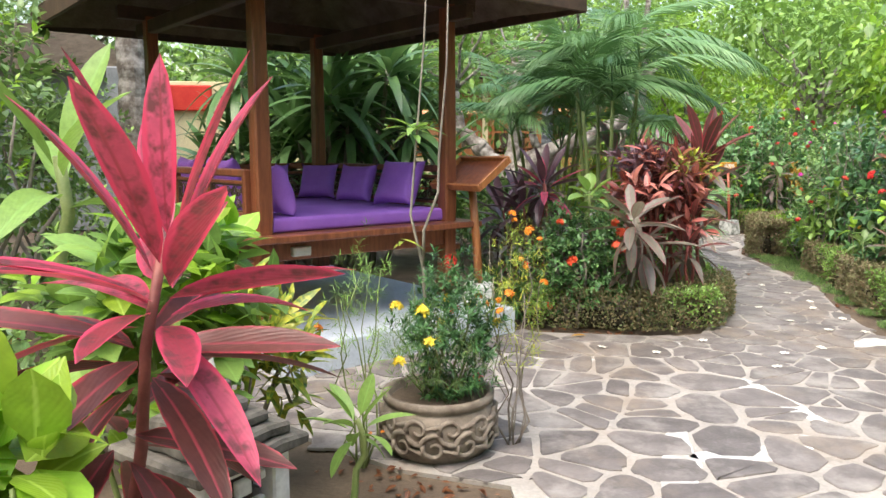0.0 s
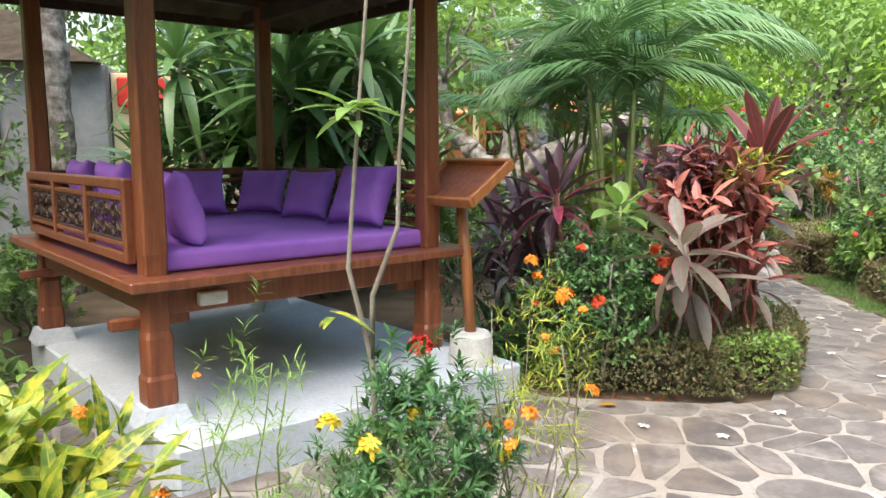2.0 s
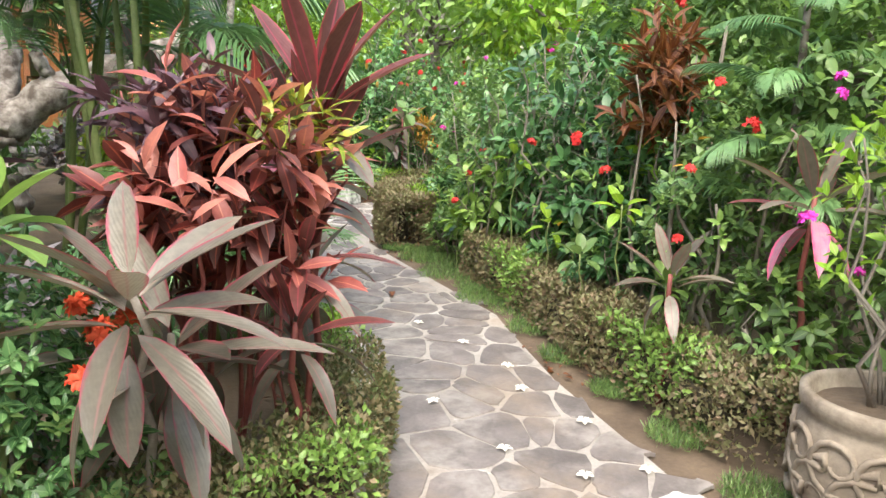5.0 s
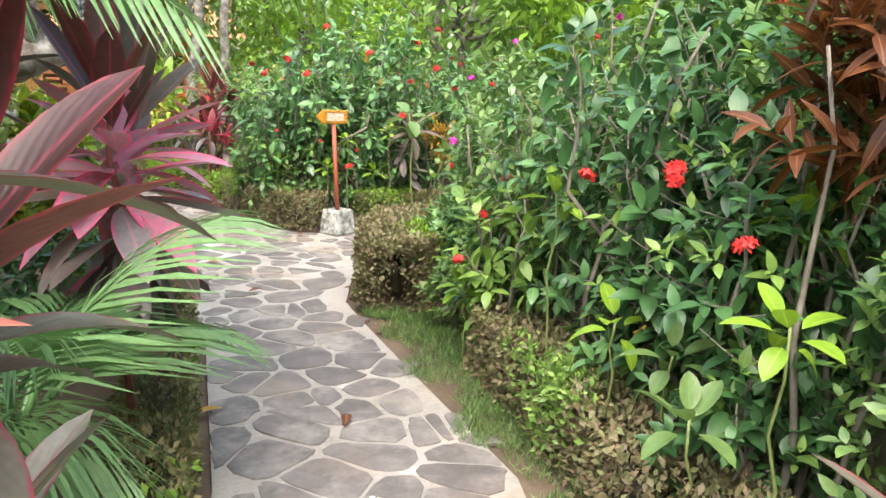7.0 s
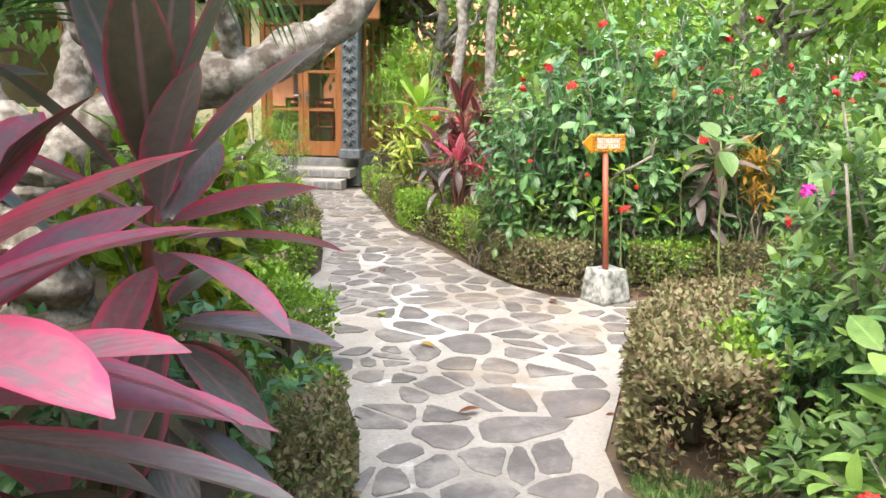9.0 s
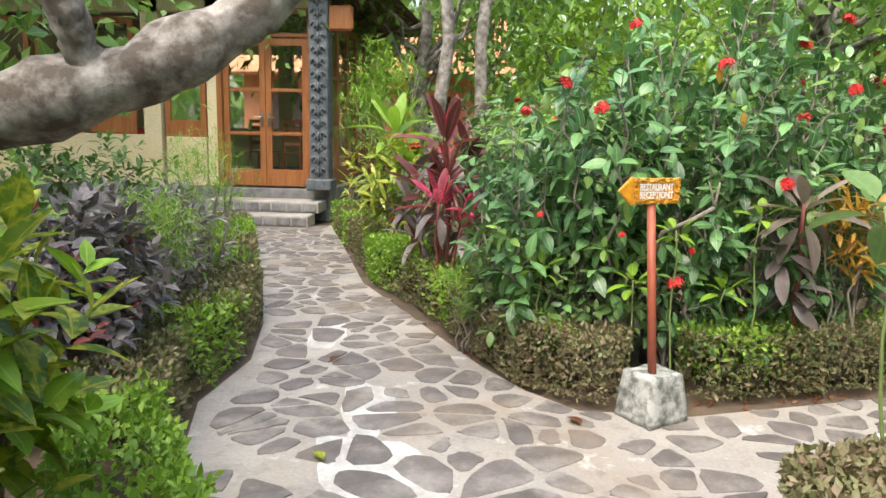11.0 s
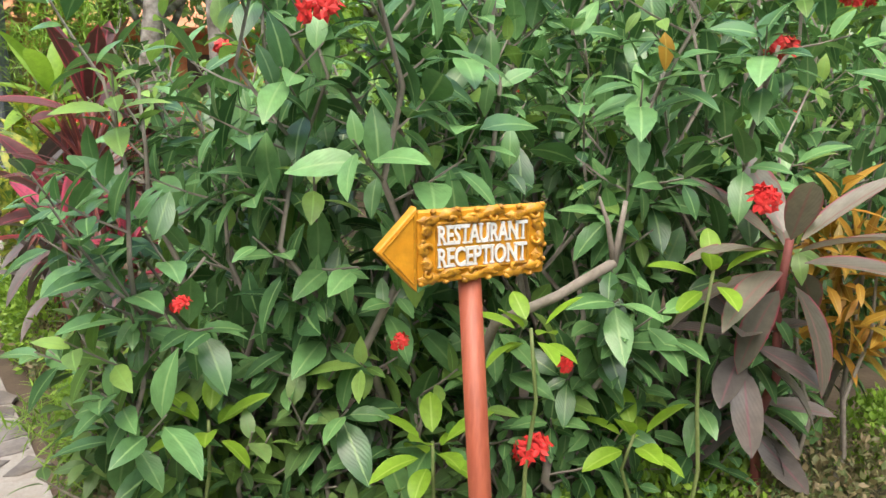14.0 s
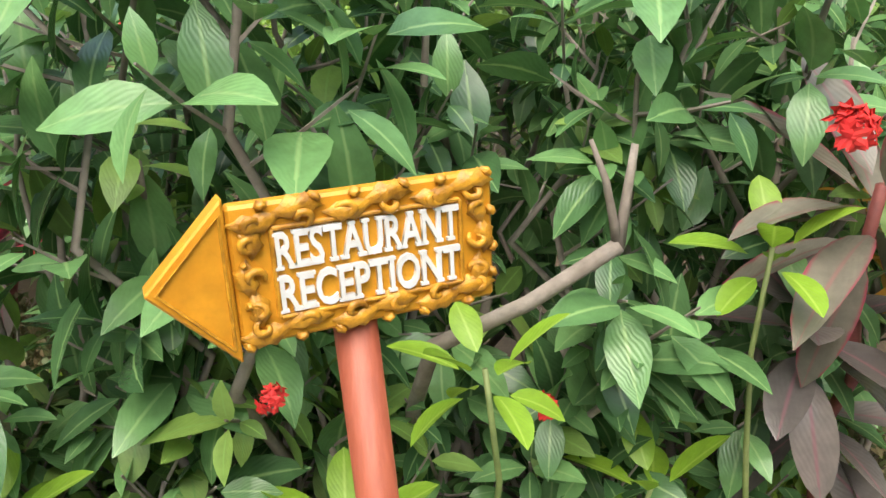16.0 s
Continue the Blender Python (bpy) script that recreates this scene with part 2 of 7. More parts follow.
L_REDDARK = leaf_mat("dark_red_cordyline_leaf", (0.12, 0.050, 0.045), (0.21, 0.075, 0.068), (0.40, 0.07, 0.10), per="object", edge=(0.50, 0.06, 0.09), edge_at=0.9, rough=0.34)
L_BRONZE = leaf_mat("bronze_cordyline_leaf", (0.17, 0.155, 0.12), (0.30, 0.275, 0.22), (0.27, 0.14, 0.13), per="object", edge=(0.34, 0.06, 0.09), edge_at=0.92, rough=0.30, trans=0.25)
L_MAUVE = leaf_mat("dark_mauve_leaf", (0.155, 0.135, 0.125), (0.25, 0.215, 0.195), (0.28, 0.13, 0.15), per="object", rough=0.30, trans=0.2)
L_DARKPURPLE = leaf_mat("dark_purple_leaf", (0.10, 0.052, 0.07), (0.19, 0.10, 0.12), (0.2, 0.08, 0.1), per="object", rough=0.35, trans=0.2)
L_GREYPURPLE = leaf_mat("grey_purple_leaf", (0.24, 0.20, 0.205), (0.36, 0.32, 0.32), (0.22, 0.15, 0.17), rough=0.4, trans=0.2)
L_CROTON = leaf_mat("red_croton_leaf", (0.42, 0.08, 0.065), (0.13, 0.065, 0.06), (0.6, 0.16, 0.1), rough=0.33, trans=0.25)
L_CORAL = leaf_mat("coral_croton_leaf", (0.78, 0.22, 0.19), (0.80, 0.33, 0.26), (0.75, 0.3, 0.2), rough=0.36, trans=0.3)
L_RUST = leaf_mat("rust_leaf", (0.32, 0.11, 0.035), (0.16, 0.055, 0.025), (0.42, 0.2, 0.07), rough=0.4)
F_RED = plain_mat("red_petal", (0.72, 0.022, 0.025), (0.80, 0.05, 0.04), 30, 0.6, 0.1, 80)
F_SCARLET = plain_mat("scarlet_petal", (0.80, 0.075, 0.022), (0.84, 0.12, 0.04), 30, 0.6, 0.1, 80)
F_ORANGE = plain_mat("orange_petal", (0.82, 0.20, 0.01), (0.85, 0.33, 0.02), 30, 0.6, 0.1, 80)
F_YELLOW = plain_mat("yellow_petal", (0.80, 0.58, 0.03), (0.85, 0.68, 0.06), 30, 0.6, 0.1, 80)
F_PINK = plain_mat("magenta_petal", (0.70, 0.03, 0.42), (0.78, 0.06, 0.5), 30, 0.6, 0.1, 80)
F_WHITE = plain_mat("white_petal", (0.80, 0.78, 0.66), (0.85, 0.84, 0.76), 30, 0.6, 0.1, 80)

# ---- building tools ----


def mesh_from(name, verts, faces, mat, uvs=None, smooth=False):
    """A mesh out of arrays: faces all of one size."""
    me = bpy.data.meshes.new(name)
    verts, faces = np.asarray(verts, np.float32), np.asarray(faces, np.int32)
    k = faces.shape[1]
    me.vertices.add(len(verts))
    me.vertices.foreach_set("co", verts.ravel())
    me.loops.add(faces.size)
    me.loops.foreach_set("vertex_index", faces.ravel())
    me.polygons.add(len(faces))
    me.polygons.foreach_set("loop_start", np.arange(0, faces.size, k, dtype=np.int32))
    if uvs is not None:
        me.uv_layers.new(name="UVMap").data.foreach_set("uv", np.asarray(uvs, np.float32)[faces.ravel()].ravel())
    if smooth:
        me.polygons.foreach_set("use_smooth", np.ones(len(faces), bool))
    me.update(calc_edges=True)
    me.materials.append(mat)
    return me


def mesh_of(name, bm, mat, smooth=False):
    me = bpy.data.meshes.new(name)
    bmesh.ops.recalc_face_normals(bm, faces=bm.faces)
    bm.to_mesh(me)
    bm.free()
    me.materials.append(mat)
    if smooth:
        for p in me.polygons:
            p.use_smooth = True
    return me


def part(name, data, mat, parent, label="", smooth=False, m=None, kind=""):
    """Links a bmesh or a mesh as one object under a thing or a part."""
    if isinstance(data, bmesh.types.BMesh):
        data = mesh_of(name, data, mat, smooth)
    ob = new(name, data)
    ob.parent = parent
    if m is not None:
        ob.matrix_basis = m
    return tagged(ob, label=label, kind=kind)


def thing(name, label, category, at=(0, 0, 0), turn=0.0, group="", kind=""):
    ob = new(name)
    ob.empty_display_size = 0.1
    ob.matrix_basis = pose(at[0], at[1], at[2], 0, 0, turn)
    return tagged(ob, label, category, group, kind)


def box(bm, size, at, bevel=0.006, m=None, segs=1):
    ret = bmesh.ops.create_cube(bm, size=1.0)
    vs = ret["verts"]
    for v in vs:
        v.co = Vector((v.co.x * size[0] + at[0], v.co.y * size[1] + at[1], v.co.z * size[2] + at[2]))
    if bevel:
        es = list({e for v in vs for e in v.link_edges})
        r = bmesh.ops.bevel(bm, geom=es, offset=bevel, segments=segs, affect="EDGES", profile=0.6)
        vs = list({v for f in r["faces"] for v in f.verts} | {v for v in vs if v.is_valid})
    if m is not None:
        bmesh.ops.transform(bm, matrix=m, verts=vs)
    return vs


def boxed(size, at, bevel=0.006, m=None):
    bm = bmesh.new()
    box(bm, size, at, bevel, m)
    return bm


def lathe(profile, n=24):
    """A turned body from (radius, height) pairs."""
    bm = bmesh.new()
    rings = [[bm.verts.new((r * math.cos(2 * math.pi * i / n), r * math.sin(2 * math.pi * i / n), z)) for i in range(n)] for r, z in profile]
    for a, b in zip(rings, rings[1:]):
        for i in range(n):
            bm.faces.new((a[i], a[(i + 1) % n], b[(i + 1) % n], b[i]))
    bm.faces.new(rings[0][::-1])
    bm.faces.new(rings[-1])
    return bm


def tube(points, radii, n=7, bm=None):
    """A tapered round bar along points."""
    bm = bm or bmesh.new()
    pts = [Vector(p) for p in points]
    rings = []
    side = Vector((1, 0.3, 0.1))
    for i, p in enumerate(pts):
        d = (pts[min(i + 1, len(pts) - 1)] - pts[max(i - 1, 0)]).normalized()
        x = (side - d * side.dot(d)).normalized()
        side = x
        y = d.cross(x)
        r = radii[i] if isinstance(radii, (list, tuple)) else radii
        rings.append([bm.verts.new(p + (x * math.cos(2 * math.pi * k / n) + y * math.sin(2 * math.pi * k / n)) * r) for k in range(n)])
    for a, b in zip(rings, rings[1:]):
        for k in range(n):
            bm.faces.new((a[k], a[(k + 1) % n], b[(k + 1) % n], b[k]))
    bm.faces.new(rings[0][::-1])
    bm.faces.new(rings[-1])
    return bm


def bent(a, b, sag=0.0, wob=0.02, n=6, rng=RND):
    """Points of a slightly crooked line."""
    a, b = np.array(a, float), np.array(b, float)
    out = []
    for i in range(n):
        s = i / (n - 1)
        p = a + (b - a) * s + np.array((0, 0, sag * 4 * s * (1 - s)))
        if 0 < i < n - 1:
            p = p + rng.normal(0, wob, 3) * (1, 1, 0.3)
        out.append(tuple(p))
    return out


def leaf_shape(length=1.0, width=0.3, n=4, droop=0.2, fold=0.25, peak=0.42, point=0.8, stalk=0.0, curl=0.0):
    """A blade along +y: a midrib and two margins. Returns vertices, quads, uv."""
    v, uv = [], []
    for i in range(n + 1):
        s = i / n
        q = s ** (math.log(0.5) / math.log(peak))
        w = width * 0.5 * max(math.sin(math.pi * min(q, 1.0)), 0.0) ** point
        w = max(w, 0.012 * width)
        y = stalk + length * (s - 0.18 * droop * s * s)
        z = -droop * length * s * s + curl * length * math.sin(s * math.pi)
        for c in (-1, 0, 1):
            v.append((c * w, y, z + fold * abs(c) * w))
            uv.append((0.5 + 0.5 * c, s))
    f = []
    for i in range(n):
        for c in (0, 1):
            a = 3 * i + c
            f.append((a, a + 1, a + 4, a + 3))
    return np.array(v), np.array(f), np.array(uv)


def placed(shape, pos, way, up, size):
    """Many copies of one leaf in one set of arrays."""
    v, f, uv = shape
    pos, way, up = (np.asarray(q, float) for q in (pos, way, up))
    size = np.broadcast_to(np.asarray(size, float), (len(pos),))
    way = way / np.linalg.norm(way, axis=1, keepdims=True)
    x = np.cross(way, up)
    x /= np.linalg.norm(x, axis=1, keepdims=True) + 1e-9
    z = np.cross(x, way)
    vv = pos[:, None, :] + size[:, None, None] * (v[None, :, 0:1] * x[:, None, :] + v[None, :, 1:2] * way[:, None, :] + v[None, :, 2:3] * z[:, None, :])
    ff = f[None] + (np.arange(len(pos)) * len(v))[:, None, None]
    return vv.reshape(-1, 3), ff.reshape(-1, f.shape[1]), np.tile(uv, (len(pos), 1))


def leaves_mesh(name, shape, pos, way, up, size, mat):
    v, f, uv = placed(shape, pos, way, up, size)
    return mesh_from(name, v, f, mat, uv, smooth=True)


S_TINY = leaf_shape(1.0, 0.55, 2, 0.15, 0.3)
S_OVATE = leaf_shape(1.0, 0.46, 4, 0.22, 0.25, 0.42, 0.85)
S_ROUND = leaf_shape(1.0, 0.54, 5, 0.24, 0.2, 0.45, 0.85)
S_BROADLEAF = leaf_shape(1.0, 0.62, 4, 0.25, 0.15, 0.4, 0.7)
S_LANCE = leaf_shape(1.0, 0.24, 4, 0.25, 0.3, 0.4, 0.85)
S_CROTON = leaf_shape(1.0, 0.31, 4, 0.25, 0.3, 0.5, 0.8)
S_NARROW = leaf_shape(1.0, 0.09, 3, 0.3, 0.3, 0.35, 0.7)
S_STRAP = leaf_shape(1.0, 0.13, 7, 0.55, 0.35, 0.45, 0.6)
S_HANGING = leaf_shape(1.0, 0.46, 5, 0.30, 0.16, 0.45, 0.85, stalk=0.08)
S_FAR = leaf_shape(1.0, 0.5, 2, 0.2, 0.2, 0.45, 0.8)


def unit(a):
    return a / (np.linalg.norm(a, axis=-1, keepdims=True) + 1e-9)


def twig_leaves(rng, centre, radii, twigs, per, leaf, spread=0.35, upward=0.5, shell=0.45):
    """Leaves in whorls along short twigs that fill an ellipsoid, thicker towards its surface."""
    d = unit(rng.normal(0, 1, (twigs, 3)))
    d[:, 2] = np.abs(d[:, 2]) * np.where(rng.random(twigs) < 0.3, -0.8, 1)
    r = shell + (1 - shell) * rng.random(twigs) ** 0.6
    lump = 1 + 0.22 * np.sin(d[:, 0] * 5 + centre[0] * 3) * np.cos(d[:, 1] * 4 + d[:, 2] * 5 + centre[1])
    tip = np.array(centre) + d * (r * lump)[:, None] * np.array(radii)
    td = unit(d * (1, 1, 0.6) + (0, 0, upward) + rng.normal(0, 0.35, (twigs, 3)))
    k = np.tile(np.arange(per), twigs)
    t = np.repeat(np.arange(twigs), per)
    along = (k + 0.5) / per
    a = k * 2.4 + rng.random(twigs)[t] * 6.28
    sx = unit(np.cross(td, (0.3, 0.2, 1.0)))
    sy = np.cross(td, sx)
    rad = sx[t] * np.cos(a)[:, None] + sy[t] * np.sin(a)[:, None]
    pos = tip[t] - td[t] * ((1 - along) * spread * 1.0)[:, None] * leaf * 3.0
    way = unit(rad * (1.1 - 0.6 * along)[:, None] + td[t] * (0.25 + 0.7 * along)[:, None] + rng.normal(0, 0.18, (len(t), 3)))
    up = unit(td[t] * 0.6 + (0, 0, 1.0) + rng.normal(0, 0.25, (len(t), 3)))
    size = leaf * rng.uniform(0.65, 1.2, len(t)) * (0.75 + 0.35 * np.sin(along * 3.1))
    return pos, way, up, size


def blossom(bm, rng, at, r, petals=16, pl=0.02):
    """A round head of small four-petalled florets."""
    for _ in range(petals):
        d = Vector(rng.normal(0, 1, 3)).normalized()
        d.z = abs(d.z) * 0.8 + 0.1
        c = Vector(at) + d * r * rng.uniform(0.55, 1.0)
        x = d.orthogonal().normalized()
        y = d.cross(x)
        for q in range(4):
            a = q * math.pi / 2 + rng.random()
            e = (x * math.cos(a) + y * math.sin(a))
            s = d.cross(e)
            w = [bm.verts.new(c), bm.verts.new(c + e * pl * 0.6 + s * pl * 0.35), bm.verts.new(c + e * pl * 1.2 + d * pl * 0.15), bm.verts.new(c + e * pl * 0.6 - s * pl * 0.35)]
            bm.faces.new(w)


FLOWER_CACHE = {}


def flower_mesh(kind, mat, r, petals, pl):
    key = (kind, mat.name, r)
    if key not in FLOWER_CACHE:
        bm = bmesh.new()
        blossom(bm, np.random.default_rng(len(FLOWER_CACHE) + 3), (0, 0, 0), r, petals, pl)
        me = bpy.data.meshes.new(kind)
        bm.to_mesh(me)
        bm.free()
        me.materials.append(mat)
        FLOWER_CACHE[key] = me
    return FLOWER_CACHE[key]


def shrub(name, label, at, radii, leaf, twigs, per, mat, seed, shape=S_OVATE, stems=5, stem_mat=None, base_z=0.0, flowers=0, fmat=None, fsize=0.035,
          tip_mat=None, tips=0, lift=None, upward=0.5, group="", category="shrub", shell=0.45, old=0, facing=None, stem_r=1.0):
    """A leafy bush: crooked stems, foliage, flower heads."""
    rng = np.random.default_rng(seed)
    th = thing(name, label, category, (at[0], at[1], base_z), group=group)
    h = radii[2]
    cz = lift if lift is not None else h
    for i in range(stems):
        a = i * 2.4 + rng.random()
        foot = (0.25 * radii[0] * math.cos(a) * rng.random(), 0.25 * radii[1] * math.sin(a) * rng.random(), 0)
        head = (0.7 * radii[0] * math.cos(a), 0.7 * radii[1] * math.sin(a), cz + h * rng.uniform(0.1, 0.7))
        r0 = rng.uniform(0.009, 0.016) * (0.6 + h) * stem_r
        part("stem", tube(bent(foot, head, 0, 0.035 * (0.4 + h), 7, rng), [r0 * (1 - 0.11 * k) for k in range(7)], 6), stem_mat or STEM, th, smooth=True)
    data = twig_leaves(rng, (0, 0, cz), radii, twigs, per, leaf, upward=upward, shell=shell)
    keep = data[0][:, 2] > 0.02
    data = tuple(q[keep] for q in data)
    part("foliage", leaves_mesh("foliage", shape, *data, mat), mat, th, kind="stuff")
    if tips:
        d2 = twig_leaves(rng, (0, 0, cz), [q * 1.04 for q in radii], tips, per, leaf * 0.9, upward=upward + 0.3, shell=0.9)
        part("young_foliage", leaves_mesh("young_foliage", shape, *d2, tip_mat or L_FRESH), tip_mat or L_FRESH, th, "paler young leaves", kind="stuff")
    if old:
        d3 = twig_leaves(rng, (0, 0, cz), [q * 1.0 for q in radii], old, 1, leaf, upward=upward, shell=0.85)
        part("yellowed_leaves", leaves_mesh("yellowed_leaves", shape, *d3, L_OLD), L_OLD, th, "old yellow leaves", kind="stuff")
    for i in range(flowers):
        d = unit(rng.normal(0, 1, 3))
        d[2] = abs(d[2]) * 1.0 if rng.random() < 0.7 else d[2]
        if facing is not None and d[0] * facing[0] + d[1] * facing[1] < 0:
            d[:2] = -d[:2]
        p = np.array((0, 0, cz)) + d * np.array(radii) * rng.uniform(0.95, 1.08)
        part("flower", flower_mesh("flower", fmat or F_RED, fsize, 18, fsize * 0.6), fmat or F_RED, th,
             m=Matrix.LocRotScale(Vector(p), Euler((rng.uniform(-0.6, 0.6), rng.uniform(-0.6, 0.6), rng.random() * 6)), Vector((1, 1, 1)) * rng.uniform(0.7, 1.25)))
    return th


STRAPS = {}


def strap_mesh(mat, length, width, droop, n=8):
    key = (mat.name, round(length, 3), round(width, 3), round(droop, 2))
    if key not in STRAPS:
        v, f, uv = leaf_shape(length, width, n, droop, 0.32, 0.5, 0.62, stalk=0.02)
        # a narrow channelled stalk at the blade's foot
        STRAPS[key] = mesh_from("leaf", v, f, mat, uv, smooth=True)
    return STRAPS[key]


def cordyline(at, crowns, mat, seed, label, length=0.36, width=0.085, count=20, stem_mat=None, base_z=0.0, name="cordyline", spread=(80, -35), stemr=0.013, low=None, group="", droops=(0.1, 0.28, 0.55)):
    """Cane with rosettes of long blades: each blade a part. crowns: offsets from the foot."""
    rng = np.random.default_rng(seed)
    th = thing(name, label, "plant", (at[0], at[1], base_z), group=group)
    for ci, c in enumerate(crowns):
        part("stem", tube(bent((0.03 * ci, 0.02 * ci, 0), c, 0, 0.015, 7, rng), [stemr * (1.25 - 0.08 * k) for k in range(7)], 7), stem_mat or STEM_RED, th, smooth=True)
        for i in range(count):
            s = (i + 0.5) / count
            elev = spread[0] + (spread[1] - spread[0]) * s + rng.normal(0, 7)
            az = i * 137.5 + rng.normal(0, 10)
            droop = droops[0] if s < 0.3 else droops[1] if s < 0.65 else droops[2]
            q = length * (0.72 + 0.45 * math.sin(math.pi * min(1, s * 0.9 + 0.12)))
            me = strap_mesh(mat if low is None or s < 0.6 else low, length, width, droop)
            m = Matrix.Translation((c[0], c[1], c[2] - 0.16 * s * length / 0.36)) @ pose(0, 0, 0, 0, 0, az) @ pose(0, 0.012, 0, elev, rng.normal(0, 10), 0) @ Matrix.Diagonal((1, q / length, q / length, 1))
            part("leaf", me, mat, th, m=m)
    return th


def rosette(th, c, mat, seed, length, width, count, spread, droops):
    """One more whorl of blades on a cordyline's cane."""
    rng = np.random.default_rng(seed)
    for i in range(count):
        s = (i + 0.5) / count
        elev = spread[0] + (spread[1] - spread[0]) * s + rng.normal(0, 6)
        q = rng.uniform(0.75, 1.08)
        me = strap_mesh(mat, length, width, droops[min(int(3 * s), 2)])
        part("leaf", me, mat, th, m=Matrix.Translation((c[0], c[1], c[2] - 0.10 * s)) @ pose(0, 0, 0, 0, 0, i * 137.5 + rng.normal(0, 12)) @ pose(0, 0.012, 0, elev, rng.normal(0, 14), 0) @ Matrix.Diagonal((1, q, q, 1)))


def cane_bush(name, label, at, canes, spread, height, leaf, mat, seed, group="", clear=None, fresh=0.06, flowers=(), old=()):
    """An airy bush: bent grey canes, thin side twigs and opposite leaves that hang from them."""
    rng = np.random.default_rng(seed)
    th = thing(name, label, "shrub", (at[0], at[1], 0), group=group)
    twigs = bmesh.new()
    sets = {False: [], True: []}
    for i in range(canes):
        a = i * 2.4 + rng.random()
        rr = spread * math.sqrt((i + 0.5) / canes)
        h = height * rng.uniform(0.62, 1.05)
        foot = (0.22 * rr * math.cos(a), 0.22 * rr * math.sin(a), 0)
        line = bent(foot, (rr * math.cos(a), rr * math.sin(a), h), 0, 0.03 * height, 9, rng)
        r0 = rng.uniform(0.010, 0.016)
        part("stem", tube(line, [r0 * (1 - 0.09 * k) for k in range(9)], 7), STEM, th, smooth=True)
        n = int(8 * h / 1.4) + 4
        for k in range(n):
            q = 0.30 + 0.70 * (k + rng.random()) / n
            f = q * 8
            m = min(int(f), 7)
            p = Vector(line[m]).lerp(Vector(line[m + 1]), f - m)
            az = a + rng.normal(0, 1.1)
            top = k >= n - 2
            d = Vector((math.cos(az), math.sin(az), rng.uniform(0.1, 0.9) if not top else 1.6)).normalized()
            ln = rng.uniform(0.08, 0.22)
            tube([p, p + d * ln * 0.5, p + d * ln + Vector((0, 0, 0.01))], [0.0035, 0.003, 0.002], 4, twigs)
            young = rng.random() < fresh
            pairs = rng.integers(3, 5)
            for w in range(pairs):
                for sg in (-1, 1):
                    u = (w + 0.6) / pairs
                    side = d.cross(Vector((0, 0, 1))).normalized() if w % 2 else d.cross(d.cross(Vector((0, 0, 1)))).normalized()
                    way = side * sg + d * (0.35 + 0.6 * u) + Vector((0, 0, rng.uniform(-0.5, 0.3)))
                    size = leaf * rng.uniform(0.5, 1.3) * (0.8 if young else 1.0)
                    sets[young].append((p + d * ln * u, way, Vector((0, 0, 1)) + d * 0.5 + Vector(rng.normal(0, 0.3, 3)), size))
    part("twig_spray", twigs, STEM, th, kind="stuff")
    for young, rows in sets.items():
        if clear:
            rows = [r for r in rows if not (clear[0] < r[0].x + at[0] < clear[1] and r[0].y + at[1] < clear[2])]
        rows = [r for r in rows if r[0].z > 0.12]
        if rows:
            nm, mt = ("young_foliage", L_FRESH) if young else ("foliage", mat)
            part(nm, leaves_mesh(nm, S_HANGING, *[[r[k] for r in rows] for k in range(4)], mt), mt, th, "paler young leaves" if young else "", kind="stuff")
    for p in flowers:
        part("flower", flower_mesh("flower", F_RED, 0.042, 26, 0.022), F_RED, th, "round head of red florets", m=Matrix.Translation((p[0] - at[0], p[1] - at[1], p[2])) @ pose(0, 0, 0, 35, 0, rng.random() * 360) @ Matrix.Scale(p[3] if len(p) > 3 else 0.9, 4))
    for p in old:
        part("yellowed_leaf", leaves_mesh("yellowed_leaf", S_HANGING, [(p[0] - at[0], p[1] - at[1], p[2])], [(0.1, -0.3, -1)], [(0, -1, 0.3)], [leaf * 0.75], L_OLD), L_OLD, th, "old yellow leaf")
    return th


